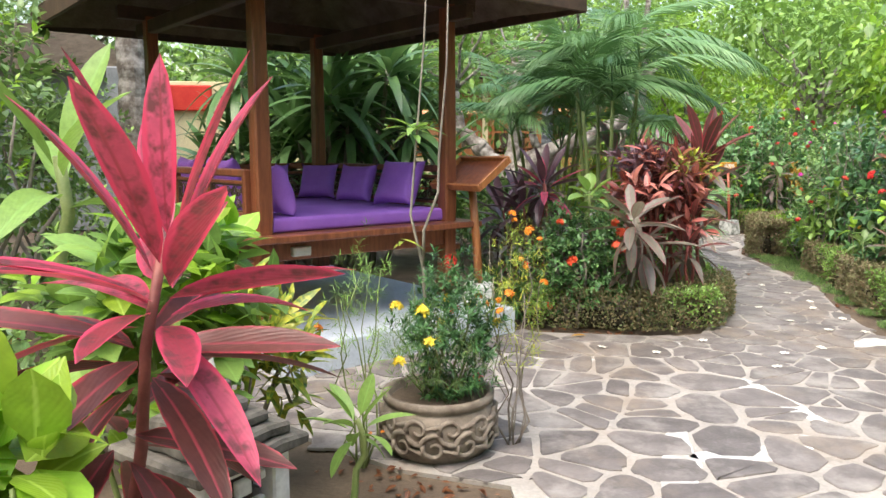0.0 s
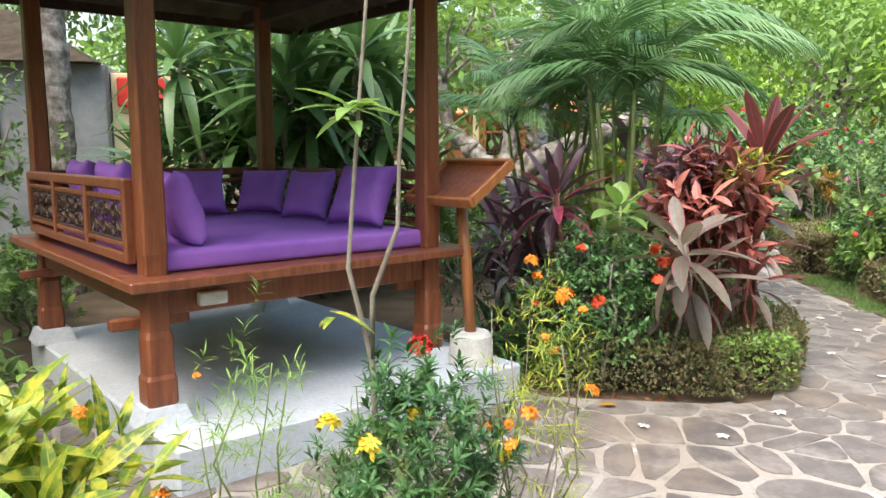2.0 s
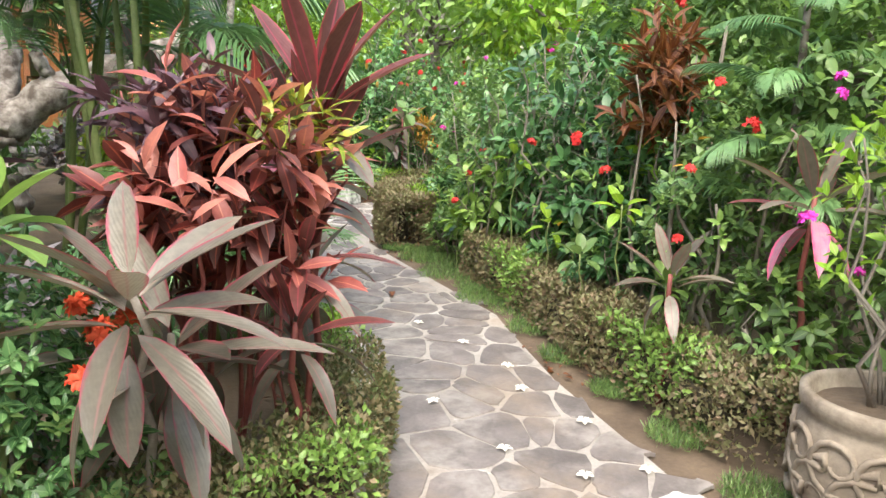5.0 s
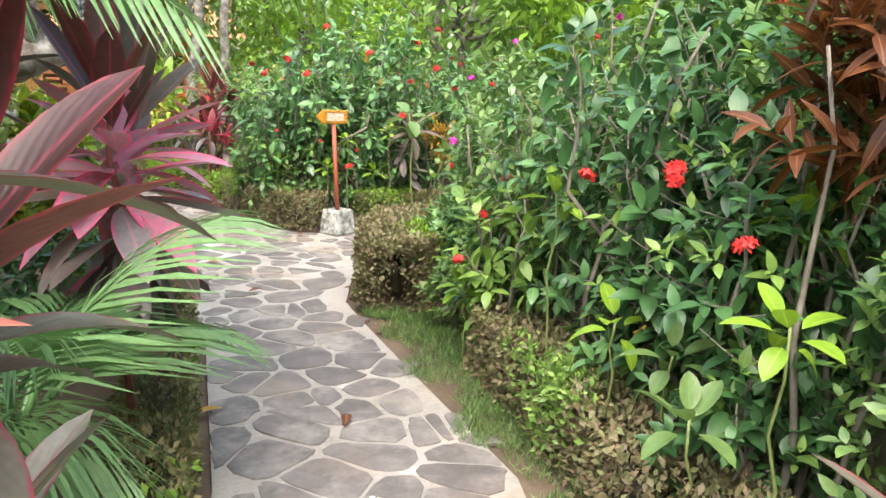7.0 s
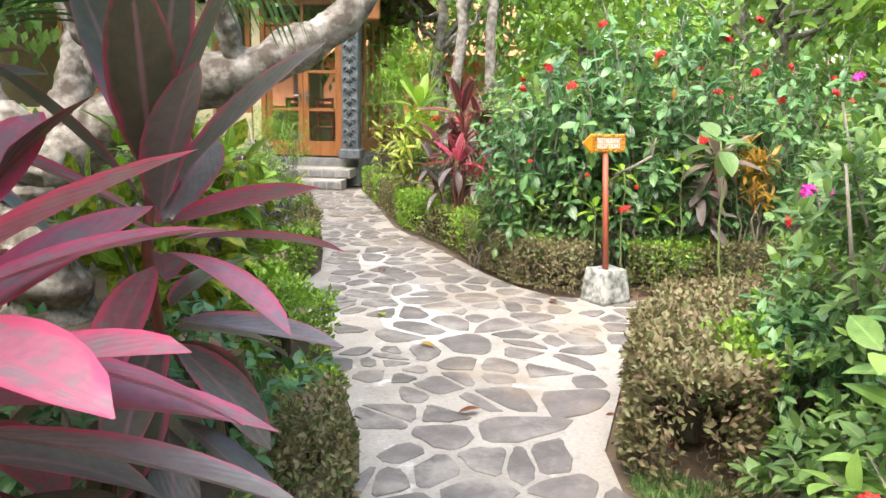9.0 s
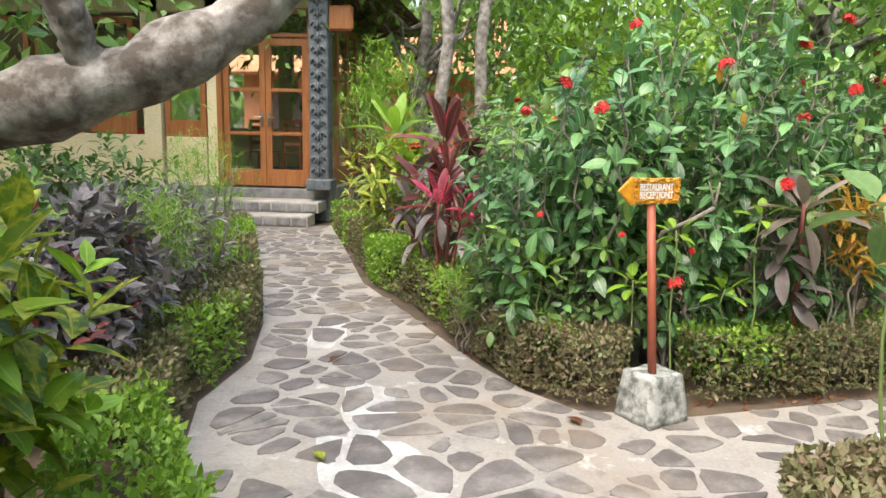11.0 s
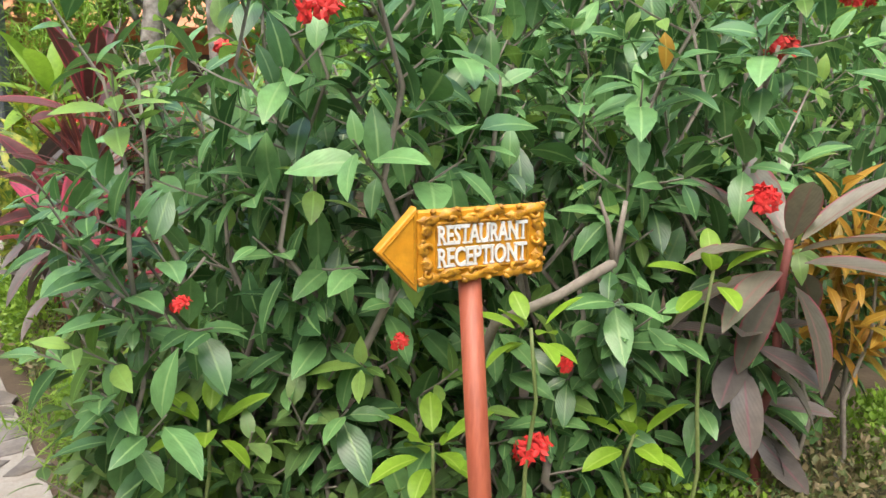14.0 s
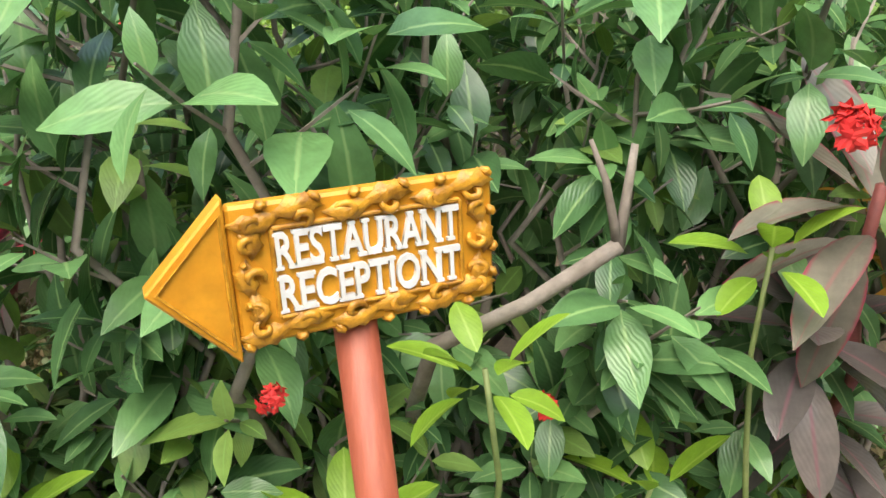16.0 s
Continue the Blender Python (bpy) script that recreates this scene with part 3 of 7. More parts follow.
def palm_frond(length, mat, rng, leaflets=34, arch=0.55, ll=0.34, lw=0.055):
    """Arching midrib with two rows of hanging leaflets, in one mesh along +y."""
    vs, fs, us = [], [], []
    base = 0
    shape = leaf_shape(1.0, lw, 3, 0.55, 0.3, 0.35, 0.7)
    pos, way, up, size = [], [], [], []
    curve = [(0, length * (s - 0.15 * s * s), length * (0.35 * s - arch * s * s)) for s in np.linspace(0, 1, 13)]
    for k in range(leaflets):
        s = 0.2 + 0.8 * k / (leaflets - 1)
        i = min(int(s * 12), 11)
        p = np.array(curve[i]) + (np.array(curve[i + 1]) - np.array(curve[i])) * (s * 12 - i)
        d = unit(np.array(curve[i + 1]) - np.array(curve[i]))
        for sgn in (-1, 1):
            pos.append(p)
            way.append(unit(np.array((sgn * (1.0 - 0.5 * s), 0, 0.15)) + d * (0.45 + 0.7 * s) + rng.normal(0, 0.05, 3)))
            up.append((0, 0, 1.0))
            size.append(ll * (0.45 + 0.75 * math.sin(math.pi * (0.15 + 0.8 * s))))
    v, f, uv = placed(shape, pos, way, up, size)
    # midrib as a thin four-sided bar
    n0 = len(v)
    mid, mf = [], []
    for i, c in enumerate(curve):
        r = 0.011 * (1.05 - i / 13)
        for q in ((r, 0, 0), (0, 0, r), (-r, 0, 0), (0, 0, -r)):
            mid.append(np.array(c) + q)
        if i:
            for k in range(4):
                a, b = n0 + 4 * (i - 1) + k, n0 + 4 * (i - 1) + (k + 1) % 4
                mf.append((a, b, b + 4, a + 4))
    v = np.vstack([v, mid])
    f = np.vstack([f, mf])
    uv = np.vstack([uv, np.tile((0.5, 0.5), (len(mid), 1))])
    return mesh_from("frond", v, f, mat, uv, smooth=True)


def areca(at, seed, label, stems=6, height=1.2, fronds=5, length=1.3, rad=0.3, name="areca_palm", arch=0.55, lw=0.046, leaflets=36):
    rng = np.random.default_rng(seed)
    th = thing(name, label, "palm", (at[0], at[1], 0))
    kinds = [palm_frond(length * q, L_PALM, rng, leaflets, a, 0.36, lw) for q, a in ((1.0, arch), (0.85, arch + 0.15), (1.1, arch - 0.15))]
    for i in range(stems):
        a = i * 2.4 + rng.random()
        foot = (rad * 0.5 * math.cos(a), rad * 0.5 * math.sin(a), 0)
        h = height * rng.uniform(0.6, 1.1)
        head = (rad * 1.3 * math.cos(a), rad * 1.3 * math.sin(a), h)
        part("cane", tube(bent(foot, head, 0, 0.01, 5, rng), [0.028, 0.025, 0.023, 0.022, 0.018], 8), STEM_GREEN, th, smooth=True)
        for k in range(fronds):
            az = k * 360 / fronds + rng.normal(0, 22) + i * 30
            m = Matrix.Translation(head) @ pose(0, 0, 0, 0, 0, az) @ pose(0, 0, 0, rng.uniform(20, 68), 0, 0)
            part("frond", kinds[(i + k) % 3], L_PALM, th, m=m)
    return th


def limb(bm, a, b, r0, r1, rng, wob=0.06, n=7):
    tube(bent(a, b, 0, wob, n, rng), [r0 + (r1 - r0) * k / (n - 1) for k in range(n)], 9, bm)


def tree(at, height, crown, leaf, count, mat, seed, label, trunk_r=0.13, name="tree", bark=None, group="", base_z=0.0):
    """Trunk, limbs and a ragged crown of leaf clumps with gaps."""
    rng = np.random.default_rng(seed)
    th = thing(name, label, "tree", (at[0], at[1], base_z), group=group)
    top = (rng.normal(0, 0.15), rng.normal(0, 0.15), height * 0.62)
    part("trunk", tube(bent((0, 0, 0), top, 0, 0.07, 8, rng), [trunk_r * (1.25 - 0.08 * k) for k in range(8)], 10), bark or BARK, th, smooth=True)
    pos, way, up, size = [], [], [], []
    for i in range(9):
        a = i * 2.4 + rng.random()
        e = (crown[0] * 0.75 * math.cos(a), crown[1] * 0.75 * math.sin(a), height * rng.uniform(0.5, 1.0))
        s = rng.uniform(0.45, 1.0)
        part("limb", tube(bent((top[0] * s, top[1] * s, top[2] * s), e, 0, 0.09, 6, rng), [trunk_r * 0.42 * (1 - 0.15 * k) for k in range(6)], 6), bark or BARK, th, smooth=True)
        n = count // 9
        for c in range(5):
            cc = np.array(e) + rng.normal(0, 0.35, 3) * (crown[0], crown[1], crown[2] * 0.6)
            q = rng.normal(0, 1, (n // 5, 3)) * np.array((crown[0], crown[1], crown[2])) * 0.2
            pos.append(cc + q)
            w = unit(q + rng.normal(0, 0.4, q.shape) + (0, 0, -0.15))
            way.append(w)
            up.append(unit(rng.normal(0, 0.5, q.shape) + (0, 0, 1)))
            size.append(leaf * rng.uniform(0.6, 1.3, len(q)))
    part("crown", leaves_mesh("crown", S_FAR, np.vstack(pos), np.vstack(way), np.vstack(up), np.concatenate(size), mat), mat, th, kind="stuff")
    return th


def hedge(line, width, height, label, seed, mat=None, tip=0.2, tip_mat=None, leaf=0.03, density=2600, name="hedge", lumps=0.06):
    """A clipped hedge along a line: a dark block for the shaded twiggy heart inside a skin of small leaves."""
    rng = np.random.default_rng(seed)
    mat, tip_mat = mat or L_HEDGE, tip_mat or L_HEDGETIP
    line = [np.array(p, float) for p in line]
    th = thing(name, label, "hedge", (line[0][0], line[0][1], 0))
    o = line[0]
    pos, nor = [], []
    for a, b in zip(line, line[1:]):
        d = b - a
        ln = float(np.linalg.norm(d))
        d /= ln
        nrm = np.array((-d[1], d[0]))
        c = (a + b) / 2 - o
        # solid near-black box: the shade between the inner twigs, put into its colour
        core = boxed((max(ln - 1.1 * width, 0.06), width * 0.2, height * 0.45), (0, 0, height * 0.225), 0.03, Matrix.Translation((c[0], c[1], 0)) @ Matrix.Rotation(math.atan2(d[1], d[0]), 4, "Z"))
        part("core", core, HEDGE_SHADE, th, "dark block standing for the shaded twiggy inside")
        area = (ln + width * 0.9) * (width + 2 * height)
        n = int(area * density)
        s = rng.random(n) * (ln + width * 0.9) - width * 0.45
        per = rng.random(n) * (width + 2 * height)
        side = np.where(per < height, -1, np.where(per > height + width, 1, 0))
        off = np.where(side == 0, per - height - width / 2, side * width / 2)
        zz = np.where(side == 0, height, np.where(side < 0, per, per - height - width))
        lump = 1 + lumps * 2 * np.sin(s * 9 + seed) * np.cos(zz * 11 + off * 7 + s * 5)
        dep = rng.random(n) ** 2 * 0.07
        off = off * lump - side * dep
        zz = zz * (1 + 0.5 * (lump - 1)) - np.where(side == 0, dep, 0) + rng.normal(0, 0.012, n)
        p2 = (a - o)[None] + d[None] * s[:, None] + nrm[None] * off[:, None]
        # rounded ends
        over = np.maximum(np.abs(s - ln / 2) - ln / 2, 0)
        near = np.sqrt(np.maximum(1 - (over / (width * 0.45)) ** 2, 0))
        p2 = (a - o)[None] + d[None] * s[:, None] + nrm[None] * (off * near)[:, None]
        pos.append(np.column_stack([p2, np.maximum(zz, 0.03)]))
        nn = np.column_stack([nrm[None] * side[:, None], np.where(side == 0, 1.0, 0.35)])
        nor.append(nn)
    pos, nor = np.vstack(pos), np.vstack(nor)
    way = unit(nor * 0.7 + rng.normal(0, 0.7, pos.shape) + (0, 0, 0.25))
    up = unit(nor + rng.normal(0, 0.5, pos.shape))
    size = leaf * rng.uniform(0.6, 1.35, len(pos))
    # young growth in patches, mostly on the top
    patch = np.sin(pos[:, 0] * 4.3 + seed * 1.7) + np.cos(pos[:, 1] * 3.7 + seed) + 0.8 * (pos[:, 2] / height - 0.5) + rng.normal(0, 0.3, len(pos))
    cut = np.quantile(patch, 1 - tip)
    young = patch > cut
    part("foliage", leaves_mesh("foliage", S_TINY, pos[~young], way[~young], up[~young], size[~young], mat), mat, th, kind="stuff")
    if young.any():
        part("young_foliage", leaves_mesh("young_foliage", S_TINY, pos[young] + way[young] * 0.015, way[young], up[young], size[young] * 1.15, tip_mat), tip_mat, th, "bright new shoots", kind="stuff")
    return th


def grass_patch(name, label, poly_pts, n, mat, seed, h=0.06):
    rng = np.random.default_rng(seed)
    pos = []
    while len(pos) < n:
        i = rng.integers(len(poly_pts))
        cx, cy, r = poly_pts[i]
        a, q = rng.random() * 6.28, r * math.sqrt(rng.random())
        pos.append((cx + q * math.cos(a), cy + q * math.sin(a), 0.0))
    pos = np.array(pos)
    way = unit(rng.normal(0, 0.45, pos.shape) + (0, 0, 1.0))
    up = unit(rng.normal(0, 1, pos.shape))
    me = leaves_mesh(name, S_NARROW, pos, way, up, h * rng.uniform(0.5, 1.4, len(pos)), mat)
    return tagged(new(name, me), label, "grass", kind="stuff")

# ---- ground and paths ----
bm = bmesh.new()
bmesh.ops.create_grid(bm, x_segments=2, y_segments=2, size=400)
ground = tagged(new("ground", mesh_of("ground", bm, SOIL)), "bare brown garden soil under the planting", "ground", kind="structure")
ground.location.z = -0.02

PAVED = [(2.75, -4.0), (2.6, -1.5), (2.45, 0.6), (2.25, 1.35), (1.75, 1.42), (1.1, 1.75), (0.3, 2.05), (-1.2, 3.1), (-0.9, 3.9), (0.4, 3.0),
         (1.95, 4.02), (3.1, 4.08), (3.34, 4.2), (3.55, 4.85), (3.66, 5.4), (3.68, 6.6), (3.58, 8.2), (3.42, 8.9), (3.15, 9.6), (2.65, 10.4),
         (2.4, 11.2), (2.42, 11.9), (2.22, 12.7), (1.6, 14.5), (0.95, 16.0), (0.2, 17.6), (1.4, 17.9), (1.97, 16.2), (2.62, 14.2), (3.19, 13.13),
         (3.49, 12.55), (3.78, 12.0), (4.04, 11.62), (4.30, 11.37), (4.85, 11.37), (5.87, 11.77), (9.0, 13.0), (9.6, 12.1), (6.3, 10.7), (5.1, 10.3), (4.74, 10.0), (4.56, 9.6),
         (4.42, 8.9), (4.46, 8.5), (4.58, 7.6), (4.74, 6.5), (4.7, 6.2), (4.62, 5.4), (4.62, 4.4), (4.75, 3.9), (4.6, 3.0), (4.1, 2.0), (3.72, 1.3), (3.75, -1.5), (4.0, -4.0)]


def inside(p, poly):
    x, y = p
    hit = False
    for (x0, y0), (x1, y1) in zip(poly, poly[1:] + poly[:1]):
        if (y0 > y) != (y1 > y) and x < (x1 - x0) * (y - y0) / (y1 - y0) + x0:
            hit = not hit
    return hit


bm = bmesh.new()
fc = bm.faces.new([bm.verts.new((x, y, 0.0)) for x, y in PAVED])
if fc.normal.z < 0:
    fc.normal_flip()
ext = bmesh.ops.extrude_face_region(bm, geom=[fc])
for g in ext["geom"]:
    if isinstance(g, bmesh.types.BMVert):
        g.co.z = -0.06
pavement = tagged(new("pavement", mesh_of("pavement", bm, CEMENT)), "pale cement path set with irregular grey flagstones", "path", kind="structure")

# ---- raised plinth ----
BED = (0.25, 3.96)
ANG = 51.0
BM = pose(BED[0], BED[1], 0, 0, 0, ANG)
plinth = tagged(new("plinth", mesh_of("plinth", boxed((1.93, 2.56, 0.25), (0.145, -0.045, 0.073), 0.012), PLINTH)), "low platform of smooth blue-grey painted cement", "platform", kind="structure")
plinth.matrix_basis = BM

# ---- daybed pavilion ----
bale = thing("daybed_pavilion", "dark-stained wooden daybed pavilion with four posts on a grey plinth", "pavilion", (BED[0], BED[1], 0.198), ANG)
PU, PV = 0.75, 0.945
ZP = 0.198


def post(u, v, name="post"):
    bm = bmesh.new()
    prof = [(0.0, 0.062), (0.02, 0.066), (0.12, 0.066), (0.14, 0.058), (0.30, 0.058), (0.33, 0.05), (0.62, 0.05), (0.66, 0.054), (1.25, 0.050), (2.14, 0.045)]
    rings = []
    for z, r in prof:
        rings.append([bm.verts.new((r * sx, r * sy, z)) for sx, sy in ((-1, -0.8), (-0.8, -1), (0.8, -1), (1, -0.8), (1, 0.8), (0.8, 1), (-0.8, 1), (-1, 0.8))])
    for a, b in zip(rings, rings[1:]):
        for i in range(8):
            bm.faces.new((a[i], a[(i + 1) % 8], b[(i + 1) % 8], b[i]))
    bm.faces.new(rings[0][::-1])
    bm.faces.new(rings[-1])
    return part(name, bm, WOOD, bale, "tapered post of red-brown wood", m=pose(u, v, 0.08))


for u in (-PU, PU):
    for v in (-PV, PV):
        post(u, v)
        bm = bmesh.new()
        top, bot = 0.085, 0.115
        lo = [bm.verts.new((sx * bot, sy * bot, 0)) for sx, sy in ((-1, -1), (1, -1), (1, 1), (-1, 1))]
        hi = [bm.verts.new((sx * top, sy * top, 0.085)) for sx, sy in ((-1, -1), (1, -1), (1, 1), (-1, 1))]
        for i in range(4):
            bm.faces.new((lo[i], lo[(i + 1) % 4], hi[(i + 1) % 4], hi[i]))
        bm.faces.new(hi)
        bm.faces.new(lo[::-1])
        part("footing", bm, PLINTH, bale, "grey cement footing", m=pose(u, v, 0))

ZB = 0.845 - ZP   # top of the bench boards
U0, U1, V0, V1 = -0.90, 0.95, -1.12, 1.22
for nm, size, at in (("front_board", (U1 - U0, 0.24, 0.045), ((U0 + U1) / 2, V0 + 0.12, ZB - 0.022)), ("back_board", (U1 - U0, 0.24, 0.045), ((U0 + U1) / 2, V1 - 0.12, ZB - 0.022)),
                     ("side_board", (0.2, V1 - V0 - 0.48, 0.045), (U0 + 0.1, (V0 + V1) / 2, ZB - 0.022)), ("side_board", (0.2, V1 - V0 - 0.48, 0.045), (U1 - 0.1, (V0 + V1) / 2, ZB - 0.022)),
                     ("front_beam", (2 * PU - 0.1, 0.05, 0.13), (0, -PV, ZB - 0.112)), ("back_beam", (2 * PU - 0.1, 0.05, 0.13), (0, PV, ZB - 0.112)),
                     ("side_beam", (0.05, 2 * PV - 0.1, 0.13), (-PU, 0, ZB - 0.112)), ("side_beam", (0.05, 2 * PV - 0.1, 0.13), (PU, 0, ZB - 0.112)),
                     ("bed_base", (1.40, 1.80, 0.03), (0.02, 0, ZB - 0.06))):
    part(nm, boxed(size, at, 0.007), WOOD, bale)
# brackets under the boards at each post, and rails of the tie beams
for u in (-PU, PU):
    for v in (-PV, PV):
        part("bracket", boxed((0.34, 0.05, 0.05), (u, v + (0.07 if v < 0 else -0.07), ZB - 0.21), 0.006), WOOD, bale)
for v in (-PV, PV):
    part("tie_beam", boxed((2 * PU + 0.5, 0.07, 0.10), (0, v, 2.24), 0.006), WOOD_DARK, bale)
for u in (-PU, PU):
    part("tie_beam", boxed((0.07, 2 * PV + 0.5, 0.10), (u, 0, 2.142), 0.006), WOOD_DARK, bale)


def carved_panel(w, h, seed):
    """Openwork scrolls between thin edges."""
    rng = np.random.default_rng(seed)
    bm = bmesh.new()
    for at, size in (((0, 0, h / 2), (w, 0.018, 0.012)), ((0, 0, -h / 2), (w, 0.018, 0.012)), ((w / 2, 0, 0), (0.012, 0.018, h)), ((-w / 2, 0, 0), (0.012, 0.018, h))):
        box(bm, size, at, 0.002)
    nx = max(2, int(w / 0.075))
    for i in range(nx):
        for j in (-1, 1):
            cx, cz = -w / 2 + (i + 0.5) * w / nx, j * h * 0.24
            turn = 1 if (i + (j > 0)) % 2 else -1
            pts = []
            for k in range(14):
                a = turn * k * 0.55 + rng.random() * 0.2 + i
                r = 0.036 * (1 - k / 17)
                pts.append((cx + r * math.cos(a), rng.normal(0, 0.002), cz + r * math.sin(a)))
            tube(pts, [0.0055] * 14, 4, bm)
            for q in range(3):
                a = q * 2.1 + i
                tube([(cx, 0, cz), (cx + 0.03 * math.cos(a), 0.004, cz + 0.03 * math.sin(a)), (cx + 0.05 * math.cos(a + 0.5), 0, cz + 0.05 * math.sin(a + 0.5))], [0.008, 0.006, 0.002], 4, bm)
    return bm


def railing(a, b, panels, seed):
    """Two rails, end and middle stiles and carved panels between two places of the bed."""
    a, b = Vector(a), Vector(b)
    ln = (b - a).length
    turn = math.degrees(math.atan2(b.y - a.y, b.x - a.x))
    rail = part("railing", boxed((ln, 0.045, 0.05), (ln / 2, 0, 0.385), 0.008), WOOD, bale, "carved openwork railing", m=Matrix.Translation(a) @ pose(0, 0, 0, 0, 0, turn))
    part("bottom_rail", boxed((ln, 0.04, 0.045), (ln / 2, 0, 0.07), 0.006), WOOD, rail)
    part("middle_rail", boxed((ln, 0.03, 0.022), (ln / 2, 0, 0.125), 0.004), WOOD, rail)
    part("middle_rail", boxed((ln, 0.03, 0.022), (ln / 2, 0, 0.325), 0.004), WOOD, rail)
    for i in range(panels + 1):
        part("stile", boxed((0.05, 0.042, 0.30), (min(max(i * ln / panels, 0.025), ln - 0.025), 0, 0.225), 0.005), WOOD, rail)
    w = ln / panels - 0.07
    for i in range(panels):
        part("carved_panel", carved_panel(w, 0.165, seed + i), WOOD_DARK, rail, m=pose((i + 0.5) * ln / panels, 0, 0.225))


ZR = ZB
railing((-PU - 0.07, -PV + 0.04, ZR), (-PU - 0.07, PV - 0.04, ZR), 3, 11)
railing((-PU + 0.04, PV + 0.06, ZR), (PU - 0.04, PV + 0.06, ZR), 3, 21)
railing((PU + 0.07, PV - 0.04, ZR), (PU + 0.07, -PV + 0.12, ZR), 3, 31)

# roof: hipped, open below, with rafters and reed lining
RO_U, RO_V, RO_Z, RI_Z = 1.45, 1.65, 2.20, 3.45
eave = [(-RO_U, -RO_V, RO_Z), (RO_U, -RO_V, RO_Z), (RO_U, RO_V, RO_Z), (-RO_U, RO_V, RO_Z)]
ridge = [(0, -0.25, RI_Z), (0, 0.25, RI_Z)]


def roof_skin(dz, mat, name, label, thick):
    bm = bmesh.new()
    e = [bm.verts.new((x, y, z + dz)) for x, y, z in eave]
    r = [bm.verts.new((x, y, z + dz)) for x, y, z in ridge]
    for f in ((e[0], e[1], r[0]), (e[1], e[2], r[1], r[0]), (e[2], e[3], r[1]), (e[3], e[0], r[0], r[1])):
        bm.faces.new(f)
    bmesh.ops.subdivide_edges(bm, edges=bm.edges[:], cuts=4, use_grid_fill=True)
    bmesh.ops.solidify(bm, geom=bm.faces[:], thickness=thick)
    return part(name, bm, mat, bale, label)


roof_skin(0.05, REED, "roof_lining", "woven reed lining under the roof", 0.012)
roof_skin(0.10, THATCH, "thatch", "thick brown thatch", 0.14)
for k in range(9):
    s = (k + 0.5) / 9
    for side in (-1, 1):
        u = side * RO_U
        v = -RO_V + 2 * RO_V * s
        part("rafter", tube([(u * 0.99, v, RO_Z), (0.04 * side, max(min(v * 0.3, 0.25), -0.25), RI_Z - 0.03)], 0.022, 6), WOOD_DARK, bale)
        v2 = side * RO_V
        u2 = -RO_U + 2 * RO_U * s
        part("rafter", tube([(u2, v2 * 0.99, RO_Z), (u2 * 0.05, side * 0.25, RI_Z - 0.03)], 0.022, 6), WOOD_DARK, bale)
for q in (0.25, 0.5, 0.75):
    for side in (-1, 1):
        u, v, z = RO_U * (1 - q), RO_V * (1 - q) + 0.25 * q, RO_Z + (RI_Z - RO_Z) * q + 0.012
        part("batten", boxed((2 * u, 0.025, 0.018), (0, side * v, z), 0.003), WOOD_DARK, bale)
        part("batten", boxed((0.025, 2 * v, 0.018), (side * u, 0, z), 0.003), WOOD_DARK, bale)
for i in range(4):
    a, b = eave[i], eave[(i + 1) % 4]
    part("fascia", boxed(((Vector(b) - Vector(a)).length, 0.03, 0.13), (0, 0, 0), 0.004, Matrix.Translation((Vector(a) + Vector(b)) / 2 + Vector((0, 0, 0.01))) @ pose(0, 0, 0, 0, 0, 90 * i)), WOOD_DARK, bale)

# white socket box and cable under the bench
part("socket_box", boxed((0.13, 0.045, 0.06), (-PU + 0.24, -PV - 0.045, ZB - 0.12), 0.006), WHITEWASH, bale, "white plastic socket box")
part("cable", tube(bent((-PU + 0.02, -PV + 0.18, ZB - 0.2), (-PU + 0.06, -PV + 0.1, 0.02), 0.1, 0.04, 8), 0.009, 6), CABLE, bale, smooth=True)


def pillow_body(w, h, t, seed, corners=0.24):
    """A stuffed square cover: full in the middle, thin pinched edges, soft creases."""
    n = 14
    rng = np.random.default_rng(seed)
    ph = rng.random(6) * 6
    bm = bmesh.new()
    grid = {}
    for sgn in (1, -1):
        for i in range(n + 1):
            for j in range(n + 1):
                x, y = 2 * i / n - 1, 2 * j / n - 1
                if sgn < 0 and (i in (0, n) or j in (0, n)):
                    grid[(sgn, i, j)] = grid[(1, i, j)]
                    continue
                b = max((1 - x ** 4) * (1 - y ** 4), 0) ** 0.55
                pull = 1 - corners * (1 - abs(x) ** 3) * abs(y) ** 3 * 0.8
                pull2 = 1 - corners * (1 - abs(y) ** 3) * abs(x) ** 3 * 0.8
                crease = 0.05 * math.sin(5 * x + 3 * y + ph[0]) * math.sin(4 * y - 2 * x + ph[1])
                z = sgn * t / 2 * b * (1 + crease * 2) + 0.006 * math.sin(4 * x + ph[2]) * (1 - b)
                grid[(sgn, i, j)] = bm.verts.new((w / 2 * x * pull2, z, h / 2 * y * pull))
        for i in range(n):
            for j in range(n):
                q = [grid[(sgn, i, j)], grid[(sgn, i + 1, j)], grid[(sgn, i + 1, j + 1)], grid[(sgn, i, j + 1)]]
                bm.faces.new(q if sgn < 0 else q[::-1])
    return bm


mattress = thing("mattress", "thick purple cotton mattress on the wooden daybed", "mattress", (BED[0], BED[1], 0.846), ANG)
bm = bmesh.new()
box(bm, (1.44, 1.84, 0.095), (0.0, -0.03, 0.049), 0.03, segs=4)
part("cover", bm, PURPLE, mattress, smooth=True)
for z in (0.014, 0.086):
    ring = [(-0.71, -0.94, z), (0.71, -0.94, z), (0.71, 0.88, z), (-0.71, 0.88, z), (-0.71, -0.94, z)]
    part("piping", tube(ring, 0.006, 6), PURPLE, mattress, "purple corded edge")

